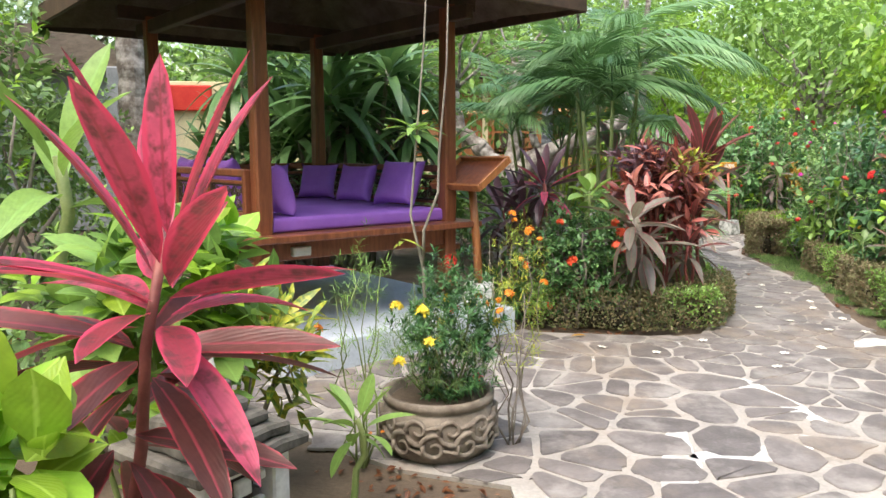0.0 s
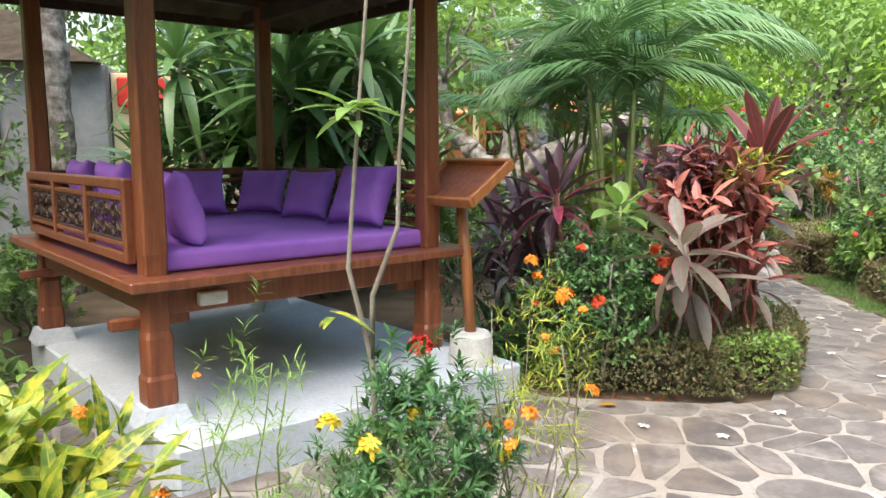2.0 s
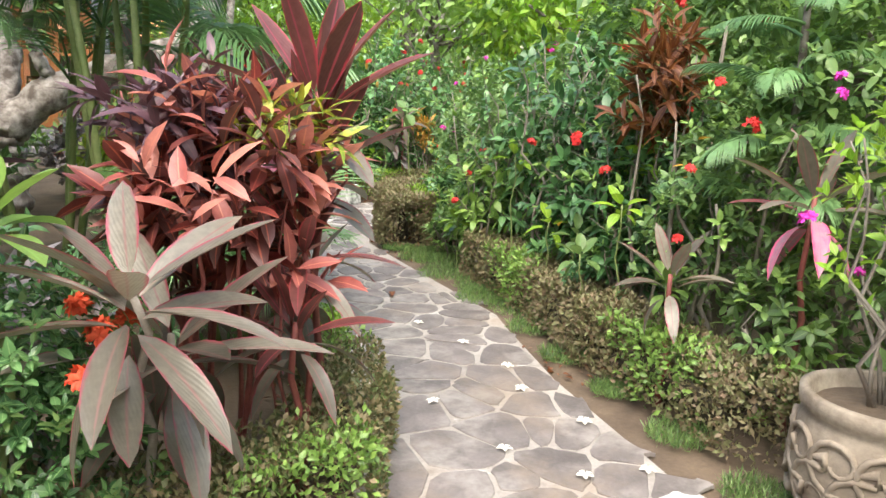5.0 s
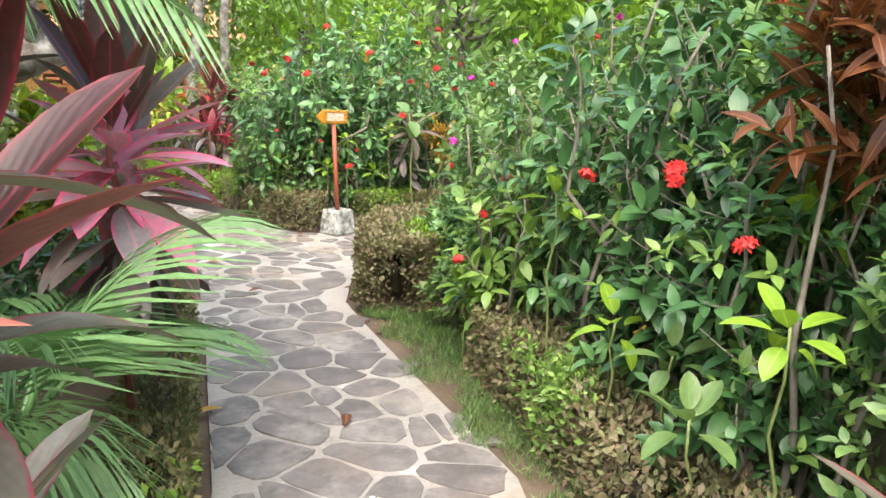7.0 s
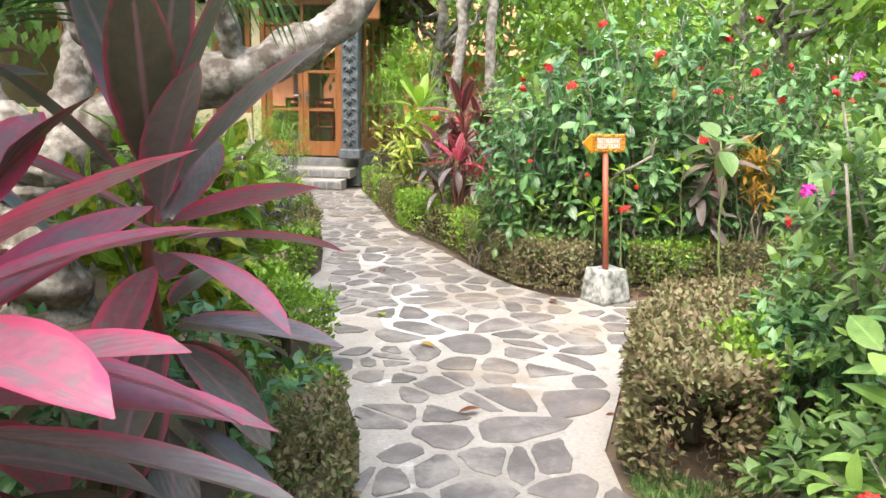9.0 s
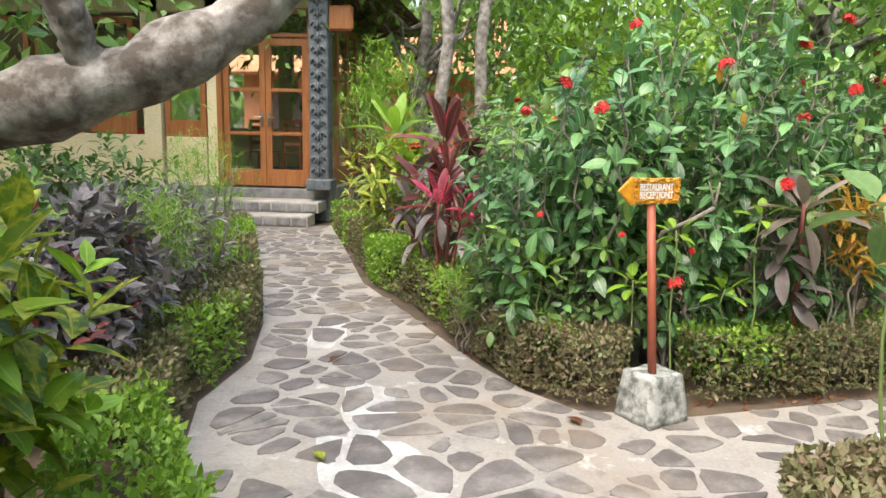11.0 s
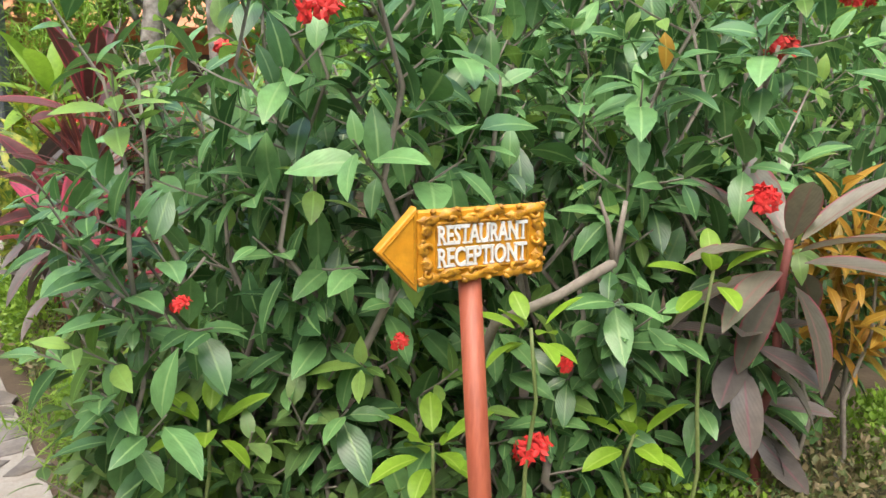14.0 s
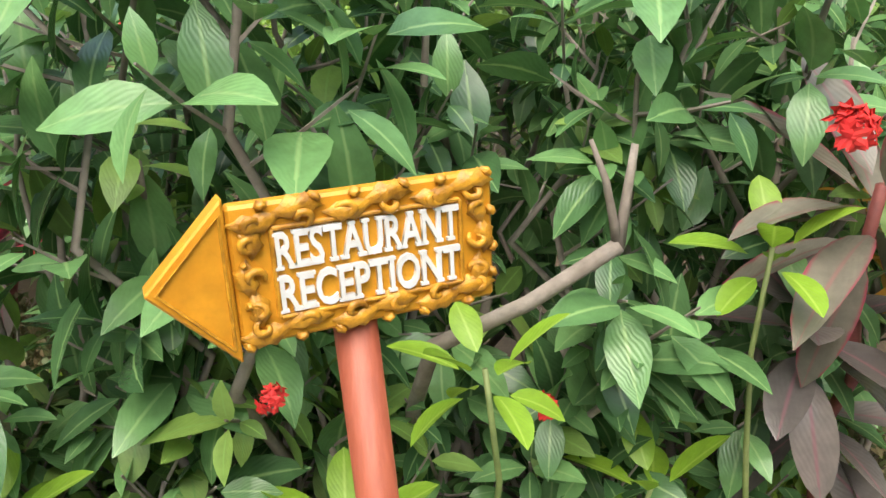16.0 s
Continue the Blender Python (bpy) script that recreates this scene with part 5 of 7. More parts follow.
# steps up to the door
for k, (y0, z, w) in enumerate(((17.55, 0.155, 1.5), (17.88, 0.31, 1.62))):
    st = tagged(new("step_%d" % (k + 1), mesh_of("step", boxed((w, 0.36 if k == 0 else 0.52, 0.155), (0, 0, 0), 0.012), CEMENT)), "cement step faced with dark stones", "step", kind="structure")
    st.location = (0.42, y0 + (0.18 if k == 0 else 0.26), z - 0.0775)
    rng = np.random.default_rng(60 + k)
    x = -w / 2 + 0.05
    while x < w / 2 - 0.1:
        sw = rng.uniform(0.12, 0.22)
        part("stone", boxed((sw - 0.025, 0.02, 0.11), (x + sw / 2, -0.185 if k == 0 else -0.265, 0.0), 0.008), STEP, st)
        x += sw

# ---- houses seen through the garden ----
cot = thing("grey_cottage", "grey-walled cottage with cream side wall behind trees", "house", (-6.9, 9.6, 0), 24)
part("wall", boxed((4.2, 3.0, 2.7), (0, 1.5, 1.35), 0.01), GREYWALL, cot)
part("cream_wall", boxed((1.6, 2.6, 2.6), (2.92, 1.6, 1.3), 0.01), CREAM, cot, "cream-painted wall")
for x in (-1.2, 0.2):
    w = part("window", boxed((0.8, 0.05, 1.1), (x, -0.02, 1.5), 0.01), WOOD_DARK, cot)
    part("pane", boxed((0.66, 0.01, 0.96), (x, -0.05, 1.5), 0), GLASS, w)
part("column", boxed((0.26, 0.26, 2.7), (1.6, -0.9, 1.35), 0.02), GREYWALL, cot)
part("red_awning", boxed((0.75, 0.06, 0.45), (2.6, 0.2, 2.3), 0.02, None), REDCLOTH, cot, "red cloth awning")
bm = bmesh.new()
e = [(-2.7, -0.3, 2.7), (2.05, -0.3, 2.7), (2.05, 3.6, 2.7), (-2.7, 3.6, 2.7)]
r = [(-0.8, 1.5, 3.7), (0.4, 1.5, 3.7)]
ev, rv = [bm.verts.new(q) for q in e], [bm.verts.new(q) for q in r]
for f in ((ev[0], ev[1], rv[1], rv[0]), (ev[1], ev[2], rv[1]), (ev[2], ev[3], rv[0], rv[1]), (ev[3], ev[0], rv[0])):
    bm.faces.new(f)
bmesh.ops.solidify(bm, geom=bm.faces[:], thickness=0.1)
part("roof", bm, THATCH, cot, "grey weathered roof")

far = thing("orange_house", "orange-roofed house beyond the garden", "house", (-1.4, 33.0, 0), 0)
part("wall", boxed((8, 5, 3.2), (0, 2.5, 1.6), 0.02), ORANGE, far)
for x in (-2.5, 0, 2.5):
    part("window", boxed((1.1, 0.06, 1.3), (x, -0.02, 1.7), 0.02), WOOD_DARK, far)
for k in range(11):
    z = 3.1 + k * 0.2
    part("tile_course", boxed((10.4 - k * 0.45, 0.46, 0.05), (0, 0, 0), 0.015, pose(0, -0.95 + k * 0.33, z, 29, 0, 0)), ORANGE, far, "row of orange tiles")
part("roof_slab", boxed((9.6, 4.2, 0.1), (0, 0.72, 4.02), 0.02, Matrix.Translation((0, 0.72, 4.02)) @ pose(0, 0, 0, 31, 0, 0) @ Matrix.Translation((0, -0.72, -4.02))), ORANGE, far)

# ---- planting by the start of the path ----
pinkc = cordyline((1.62, -0.42), ((0.16, 0.10, 1.20),), L_PINK, 1, "tall leaning cordyline with crimson-pink and maroon leaves", 0.37, 0.072, 13, droops=(0.05, 0.14, 0.24), spread=(86, 8))
rosette(pinkc, (0.14, 0.09, 1.12), L_PINK, 271, 0.36, 0.068, 8, (30, -8), (0.12, 0.2, 0.26))
rosette(pinkc, (0.12, 0.08, 1.02), L_REDDARK, 272, 0.36, 0.07, 11, (25, -30), (0.12, 0.22, 0.3))
rosette(pinkc, (0.08, 0.05, 0.86), L_REDDARK, 273, 0.34, 0.07, 11, (15, -45), (0.12, 0.25, 0.35))
shrub("coleus", "lime-green broad-leaved coleus below the cordyline", (1.72, -0.70), (0.16, 0.16, 0.24), 0.13, 18, 6, L_LIME, 2, S_BROADLEAF, 4, STEM_GREEN, lift=0.82)
shrub("coleus", "fresh green coleus bush below the pink cordyline", (1.26, 0.42), (0.36, 0.34, 0.42), 0.14, 60, 6, L_FRESH, 3, S_BROADLEAF, 6, STEM_GREEN, lift=0.82, tip_mat=L_LIME, tips=16)
shrub("croton", "yellow-mottled croton bush beside the path", (1.20, 1.18), (0.30, 0.30, 0.42), 0.17, 48, 7, L_YELLOW, 4, S_LANCE, 5, STEM, lift=0.52, flowers=4, fmat=F_ORANGE, fsize=0.02)
shrub("flowering_shrub", "leafy green bush with small red flowers", (0.45, 1.35), (0.5, 0.45, 0.5), 0.07, 150, 6, L_MID, 5, S_OVATE, 6, lift=0.5, flowers=8, tips=30, tip_mat=L_FRESH)
shrub("flowering_shrub", "dense green garden shrub beside the pavilion", (-0.9, 2.05), (0.7, 0.6, 1.1), 0.09, 300, 6, L_MID, 6, S_OVATE, 6, lift=0.95, tips=50, tip_mat=L_LIME)
shrub("flowering_shrub", "dense green garden shrub", (-2.2, 3.3), (0.8, 0.7, 1.5), 0.10, 360, 6, L_MID, 7, S_OVATE, 6, lift=1.4, tips=90)
cordyline((1.74, 0.92), ((0, 0, 0.40),), L_FRESH, 8, "young plant with a rosette of fresh green leaves", 0.17, 0.055, 11, STEM_GREEN, name="green_seedling", droops=(0.1, 0.2, 0.35))
cordyline((0.55, 0.95), ((0, 0, 1.35),), L_FRESH, 9, "young banana plant with green leaves", 0.5, 0.13, 6, STEM_GREEN, name="banana_plant", stemr=0.03, spread=(80, 5))
cordyline((1.25, -1.05), ((0, 0, 0.72),), L_DARKPURPLE, 10, "dark purple cordyline under the coleus", 0.36, 0.085, 14)

# plants in the carved pot
PX, PY = 1.87, 1.70
shrub("marigolds", "feathery marigolds with yellow and red flowers in the carved pot", (PX, PY), (0.30, 0.27, 0.26), 0.05, 220, 12, L_MID, 11, S_NARROW, 8, STEM_GREEN, base_z=0.235, lift=0.22, flowers=9, fmat=F_YELLOW, fsize=0.03, stem_r=0.5)
shrub("marigolds", "dark needle-leaved plant with red flowers in the carved pot", (PX + 0.06, PY - 0.03), (0.24, 0.22, 0.38), 0.040, 300, 14, L_DARK, 12, S_LANCE, 9, STEM_GREEN, base_z=0.235, lift=0.30, flowers=6, fmat=F_RED, fsize=0.026, stem_r=0.5, upward=0.9)
shrub("dried_marigold", "leggy half-dried marigold with orange flowers", (2.21, 1.80), (0.17, 0.17, 0.44), 0.045, 150, 8, L_YELLOW, 13, S_NARROW, 8, STEM, lift=0.66, flowers=12, fmat=F_ORANGE, fsize=0.018, stem_r=0.35)
shrub("marigolds", "tall leggy marigold with feathery leaves and orange flowers", (1.60, 1.40), (0.15, 0.14, 0.50), 0.045, 80, 10, L_FRESH, 14, S_NARROW, 6, STEM_GREEN, lift=0.56, flowers=3, fmat=F_ORANGE, fsize=0.012, stem_r=0.35, upward=0.8)
stick = thing("bare_shrub", "tall bare-stemmed shrub with pale leaf tufts in the carved pot", "shrub", (PX - 0.05, PY - 0.04, 0.235))
part("stem", tube([(0, 0, 0), (0.005, 0, 0.3), (-0.01, 0.0, 0.62), (-0.06, -0.02, 0.85), (-0.03, -0.02, 1.2), (0.0, 0, 1.6), (0.02, 0.02, 2.1)], [0.010, 0.009, 0.008, 0.006, 0.005, 0.004, 0.003], 7), STEM, stick, smooth=True)
part("stem", tube([(-0.01, 0, 0.62), (-0.005, 0.0, 0.78), (0.06, 0, 0.95), (0.065, 0.0, 1.12), (0.10, 0, 1.5), (0.11, 0.0, 2.0)], [0.008, 0.007, 0.006, 0.005, 0.004, 0.003], 7), STEM, stick, smooth=True)
for k, (q, n, ln) in enumerate((((-0.05, -0.02, 1.22), 14, 0.15), ((0.02, 0.02, 2.0), 10, 0.14), ((0.11, 0, 1.9), 10, 0.14), ((-0.09, -0.05, 0.75), 3, 0.13), ((0.02, 0, 0.45), 6, 0.12))):
    rng = np.random.default_rng(70 + k)
    pos = np.array(q) + rng.normal(0, 0.012, (n, 3))
    way = unit(np.column_stack([np.cos(np.arange(n) * 2.4), np.sin(np.arange(n) * 2.4), rng.uniform(-0.25, 0.7, n)]))
    part("leaf_tuft", leaves_mesh("leaf_tuft", S_LANCE, pos, way, np.tile((0, 0, 1.0), (n, 1)), ln * rng.uniform(0.7, 1.1, n), L_YELLOW if k % 2 else L_FRESH), L_FRESH, stick)

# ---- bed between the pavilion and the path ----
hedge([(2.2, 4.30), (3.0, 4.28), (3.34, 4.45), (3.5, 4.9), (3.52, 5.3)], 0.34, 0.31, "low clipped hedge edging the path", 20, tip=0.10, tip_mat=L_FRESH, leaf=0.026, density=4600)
shrub("ixora", "small-leaved ixora bush with red flower heads", (2.43, 4.30), (0.42, 0.28, 0.48), 0.048, 620, 6, L_BROAD, 21, S_OVATE, 6, lift=0.50, flowers=9, fmat=F_SCARLET, fsize=0.034, tips=110, tip_mat=L_MID, facing=(0, -1))
cordyline((2.85, 4.36), ((-0.03, -0.28, 0.90), (0.05, -0.05, 0.70)), L_BRONZE, 22, "bronze-leaved cordyline with long drooping leaves", 0.36, 0.084, 18, STEM, spread=(52, -50), droops=(0.08, 0.2, 0.36))
cordyline((2.50, 4.30), ((0, -0.1, 1.06),), L_FRESH, 23, "young plant with large light green leaves", 0.16, 0.105, 9, STEM_GREEN, name="green_seedling", droops=(0.1, 0.25, 0.4), spread=(70, -20))
cordyline((2.12, 4.66), ((0, 0, 1.12), (-0.18, 0.12, 0.92)), L_DARKPURPLE, 24, "dark purple cordyline with pink young leaves", 0.34, 0.07, 20, STEM_RED, low=L_DARKPURPLE)
cordyline((2.14, 4.55), ((0, 0, 1.1),), L_PINK, 25, "pink-leaved cordyline shoot in the bed", 0.30, 0.06, 9, STEM_RED, spread=(55, -30))
cordyline((1.75, 4.95), ((0, 0, 0.85), (0.2, 0.1, 0.6)), L_DARKPURPLE, 26, "dark purple cordyline beside the pavilion", 0.36, 0.075, 18, STEM_RED)
shrub("croton", "red and coral croton bush at the bend", (3.06, 4.78), (0.38, 0.34, 0.40), 0.18, 60, 7, L_CROTON, 27, S_CROTON, 6, STEM_RED, lift=0.98, tips=30, tip_mat=L_CORAL)
shrub("purple_shrub", "dark purple croton above the red one", (2.92, 4.86), (0.27, 0.24, 0.22), 0.14, 36, 7, L_DARKPURPLE, 188, S_LANCE, 4, STEM_RED, lift=1.26)
shrub("croton", "yellow-green croton among the red leaves", (3.22, 4.72), (0.2, 0.2, 0.16), 0.12, 14, 7, L_YELLOW, 28, S_LANCE, 3, STEM_RED, lift=1.22)
cordyline((2.95, 4.95), ((0, 0, 1.22),), L_DARKPURPLE, 29, "almost black cordyline rosette above the croton", 0.22, 0.06, 18, STEM_RED)
cordyline((3.40, 5.02), ((0, 0, 1.36), (0.0, 0.16, 1.12)), L_REDDARK, 30, "tall dark red cordyline at the path edge", 0.42, 0.10, 14, STEM_RED, low=L_BRONZE, spread=(82, -20), droops=(0.05, 0.15, 0.3))
cordyline((3.27, 4.60), ((0, 0, 0.62), (0.04, 0.12, 0.85)), L_REDDARK, 31, "small dark red cordyline in the hedge", 0.27, 0.055, 16, STEM_RED, low=L_BRONZE)
cordyline((3.36, 5.32), ((0, 0, 0.58),), L_BRONZE, 32, "low cordyline with bronze leaves", 0.30, 0.075, 13, STEM_RED)
for i, (x, y, h) in enumerate(((1.95, 4.55, 0.34), (2.15, 4.85, 0.4), (1.72, 4.6, 0.3), (2.5, 4.8, 0.4))):
    shrub("strap_lily", "clump of dark green strap leaves under the cordylines", (x, y), (0.28, 0.25, h), 0.34, 9, 8, L_DARK, 180 + i, S_NARROW, 2, STEM_GREEN, lift=0.12, upward=1.2, group="strap lilies", category="plant")
shrub("purple_undergrowth", "dark purple leaves filling the bed behind the hedge", (2.15, 4.75), (0.55, 0.35, 0.45), 0.17, 70, 6, L_GREYPURPLE, 186, S_LANCE, 4, STEM_RED, lift=0.5)
cordyline((2.16, 4.22), ((0, 0, 0.16),), L_FRESH, 187, "small bright green plant at the bed corner", 0.12, 0.075, 8, STEM_GREEN, name="green_seedling", spread=(60, 5), droops=(0.1, 0.2, 0.3))
shrub("fern_bush", "dark green ferny undergrowth", (1.7, 5.5), (0.7, 0.6, 0.4), 0.07, 160, 6, L_DARK, 33, S_LANCE, 4, lift=0.4)
shrub("fern_bush", "dark green undergrowth below the palms", (2.75, 5.9), (0.6, 0.6, 0.4), 0.07, 170, 6, L_DARK, 34, S_LANCE, 4, lift=0.4)

# strap-leaved dracaena thicket behind the daybed
drng = np.random.default_rng(41)
drac = thing("dracaena", "dense dark green strap-leaved dracaena thicket behind the daybed", "plant", (-0.55, 6.9, 0))
STRAP_MESHES = [mesh_from("leaf", *leaf_shape(q, 0.105, 8, dr, 0.35, 0.45, 0.6)[:2], L_STRAP, leaf_shape(q, 0.105, 8, dr, 0.35, 0.45, 0.6)[2], smooth=True) for q, dr in ((0.62, 0.3), (0.72, 0.6), (0.68, 0.9))]
for i in range(26):
    a, q = i * 2.4, 1.0 * math.sqrt((i + 0.5) / 26)
    foot = (q * 0.7 * math.cos(a), q * 0.5 * math.sin(a), 0)
    head = (1.45 * q * math.cos(a), 0.85 * q * math.sin(a), drng.uniform(1.0, 2.55))
    part("cane", tube(bent(foot, head, 0, 0.03, 5, drng), [0.035, 0.032, 0.03, 0.028, 0.02], 7), STEM, drac, smooth=True)
    n = 36
    k = np.arange(n)
    el = 85 - 95 * (k / n) + drng.normal(0, 8, n)
    az = k * 137.5 + drng.random() * 360
    if math.sin(a) < -0.2 and i > 8:
        for j in range(n):
            part("leaf", STRAP_MESHES[0 if j < 10 else 1 if j < 24 else 2], L_STRAP, drac, m=Matrix.Translation((head[0], head[1], head[2] - 0.25 * j / n)) @ pose(0, 0, 0, 0, 0, az[j]) @ pose(0, 0.02, 0, el[j], drng.normal(0, 8), 0))
    else:
        e, z = np.radians(el), np.radians(az)
        way = np.column_stack([np.cos(e) * np.cos(z), np.cos(e) * np.sin(z), np.sin(e)])
        pos = np.array(head) + np.column_stack([0 * k, 0 * k, -0.25 * k / n])
        part("rosette", leaves_mesh("rosette", S_STRAP, pos, way, np.tile((0, 0, 1.0), (n, 1)) + drng.normal(0, 0.1, (n, 3)), drng.uniform(0.55, 0.82, n), L_STRAP), L_STRAP, drac, kind="stuff")
gp = thing("palm_trunk", "thick ringed grey palm trunk behind the pavilion", "palm", (-2.75, 6.4, 0))
part("trunk", tube([(0, 0, -0.02)] + [(0.01 * math.sin(k), 0.01 * math.cos(k), 0.11 * k) for k in range(1, 48)], [0.2] + [0.185 - 0.001 * k + (0.012 if k % 2 else 0) for k in range(1, 48)], 16), BARK, gp, smooth=False)
for i in range(9):
    part("frond", palm_frond(2.0, L_PALM, drng, 34, 0.6, 0.5) if i == 0 else gp.children[1].data, L_PALM, gp, m=pose(0, 0, 5.1, 25 + 10 * (i % 3), 0, 0) if i == 0 else Matrix.Translation((0, 0, 5.1)) @ pose(0, 0, 0, 0, 0, 40 * i) @ pose(0, 0, 0, 25 + 15 * (i % 3), 0, 0))
for i, (x, y) in enumerate(((-1.75, 4.75), (-1.55, 3.75), (-0.2, 2.25), (-2.3, 5.3))):
    shrub("flowering_shrub", "low green bush round the plinth", (x, y), (0.4, 0.4, 0.36), 0.08, 110, 6, L_MID, 190 + i, S_OVATE, 5, lift=0.36, tips=30, tip_mat=L_FRESH, group="plinth bushes")
shrub("red_bromeliad", "reddish cordyline by the cream wall", (-2.0, 8.6), (0.5, 0.4, 0.5), 0.3, 10, 8, L_CROTON, 42, S_NARROW, 3, lift=0.5)
shrub("flowering_shrub", "green bush behind the daybed", (-1.9, 6.4), (0.6, 0.5, 0.55), 0.09, 150, 6, L_MID, 43, S_OVATE, 5, lift=0.6, tips=40)

# areca palms
areca((2.62, 6.85), 51, "clump of areca palms with arching green fronds", 7, 2.15, 6, 1.25, 0.26, arch=0.85)
areca((1.9, 8.2), 52, "taller areca palms behind the bed", 6, 2.1, 6, 1.4, 0.35)
areca((3.1, 6.2), 53, "young areca palm at the path edge", 3, 0.48, 5, 0.78, 0.12, lw=0.04, leaflets=24)

# ---- old frangipani ----
fr = thing("frangipani_tree", "gnarled grey frangipani with thick leaning limbs", "tree", (1.1, 10.3, 0))
frng = np.random.default_rng(61)


def gnarl(points, r0, r1, name="limb"):
    n = 54
    pts = [Vector(p) for p in points]
    out, rad = [], []
    for i in range(n):
        s = i / (n - 1) * (len(pts) - 1)
        k = min(int(s), len(pts) - 2)
        t = s - k
        p0, p1, p2, p3 = pts[max(k - 1, 0)], pts[k], pts[k + 1], pts[min(k + 2, len(pts) - 1)]
        p = 0.5 * ((2 * p1) + (p2 - p0) * t + (2 * p0 - 5 * p1 + 4 * p2 - p3) * t * t + (3 * p1 - p0 - 3 * p2 + p3) * t ** 3)
        out.append(p + Vector(frng.normal(0, 0.004, 3)))
        rad.append((r0 + (r1 - r0) * i / (n - 1)) * (1 + 0.10 * math.sin(i * 0.7) + frng.normal(0, 0.02)))
    bm = tube(out, rad, 20)
    for v in bm.verts:
        v.co += Vector(noise.noise_vector(v.co * 6)) * 0.03 + Vector(noise.noise_vector(v.co * 17)) * 0.016 + Vector(noise.noise_vector(v.co * 45)) * 0.006
    return part(name, bm, BARK, fr, smooth=True)


gnarl([(0, 0, -0.02), (0.05, 0, 0.4), (0.02, 0.02, 0.75), (0.06, 0, 1.0)], 0.26, 0.2, "trunk")
gnarl([(0.04, 0, 0.85), (0.6, 0.15, 1.30), (1.42, 0.38, 1.62), (1.85, 0.6, 1.95), (2.2, 0.85, 2.6)], 0.19, 0.07)
gnarl([(0.02, 0, 0.85), (-0.35, 0.05, 1.35), (-0.75, 0.2, 1.75), (-0.9, 0.3, 2.5)], 0.17, 0.06)
gnarl([(0.02, 0.05, 0.9), (0.1, 0.35, 1.5), (0.05, 0.5, 2.2), (0.2, 0.8, 3.0)], 0.14, 0.05)
gnarl([(1.2, 0.3, 1.56), (1.15, 0.1, 1.95), (1.15, -0.05, 2.4), (1.1, -0.1, 3.0)], 0.08, 0.035)
gnarl([(0.5, 0.1, 1.35), (0.4, -0.15, 1.9), (0.55, -0.3, 2.6)], 0.07, 0.03)
for i in range(26):
    a = i * 2.4
    b0 = [(-0.85, 0.3, 2.3), (0.15, 0.7, 2.6), (1.1, -0.05, 2.7), (2.0, 0.7, 2.3), (0.5, -0.25, 2.3)][i % 5]
    tipp = (b0[0] + 0.6 * math.cos(a), b0[1] + 0.6 * math.sin(a), b0[2] + frng.uniform(0.3, 1.0))
    part("branch", tube(bent(b0, tipp, 0, 0.05, 6, frng), [0.028, 0.026, 0.024, 0.022, 0.02, 0.017], 7), BARK, fr, smooth=True)
    n = 9
    way = unit(np.column_stack([np.cos(np.arange(n) * 2.4), np.sin(np.arange(n) * 2.4), frng.uniform(-0.1, 0.9, n)]))
    part("leaf_tuft", leaves_mesh("leaf_tuft", S_LANCE, np.tile(tipp, (n, 1)), way, np.tile((0, 0, 1.0), (n, 1)), frng.uniform(0.2, 0.32, n), L_FRESH), L_FRESH, fr)

# ---- left side of the middle stretch ----
hedge([(3.5, 5.65), (3.5, 6.5), (3.42, 7.6), (3.38, 8.4), (3.2, 8.95)], 0.26, 0.24, "low mixed hedge along the path", 62, tip=0.2, leaf=0.03, density=3000)
rose = cordyline((3.40, 6.76), ((-0.02, 0.04, 1.30),), L_REDDARK, 63, "rose and dark grey cordyline leaning over the path", 0.38, 0.105, 6, STEM_RED, spread=(86, 38), droops=(0.04, 0.08, 0.12))
rosette(rose, (0.0, 0.0, 1.15), L_ROSE, 263, 0.40, 0.10, 12, (48, -18), (0.08, 0.16, 0.22))
rosette(rose, (0.0, 0.0, 1.06), L_ROSE, 270, 0.42, 0.11, 9, (25, -30), (0.1, 0.2, 0.3))
rosette(rose, (0.0, 0.0, 1.00), L_GREYROSE, 264, 0.42, 0.115, 9, (8, -45), (0.1, 0.2, 0.3))
rosette(rose, (0.0, 0.0, 0.86), L_MAUVE, 265, 0.38, 0.105, 13, (-15, -75), (0.1, 0.15, 0.2))
rosette(rose, (0.0, 0.0, 0.80), L_ROSE, 266, 0.34, 0.08, 5, (-30, -75), (0.1, 0.15, 0.2))
rose = cordyline((3.34, 7.45), ((0, 0, 1.26),), L_GREYROSE, 64, "rose-edged cordyline with broad olive and grey leaves", 0.40, 0.12, 9, STEM_RED, spread=(86, 35), droops=(0.04, 0.08, 0.12))
rosette(rose, (0.0, 0.0, 1.12), L_ROSE, 267, 0.40, 0.10, 10, (40, -25), (0.08, 0.16, 0.24))
rosette(rose, (0.0, 0.0, 0.92), L_GREYROSE, 268, 0.40, 0.115, 13, (5, -60), (0.1, 0.2, 0.3))
rosette(rose, (0.0, 0.0, 0.72), L_MAUVE, 269, 0.36, 0.10, 12, (-10, -70), (0.1, 0.2, 0.3))
cordyline((2.7, 7.4), ((0, 0, 1.35),), L_GREYROSE, 65, "grey-green cordyline behind the rose ones", 0.42, 0.09, 16, STEM_RED)
shrub("croton", "yellow-green croton bush near the frangipani", (2.5, 9.3), (0.5, 0.5, 0.5), 0.17, 60, 7, L_YELLOW, 66, S_OVATE, 6, lift=0.75, tips=14, tip_mat=L_LIME)
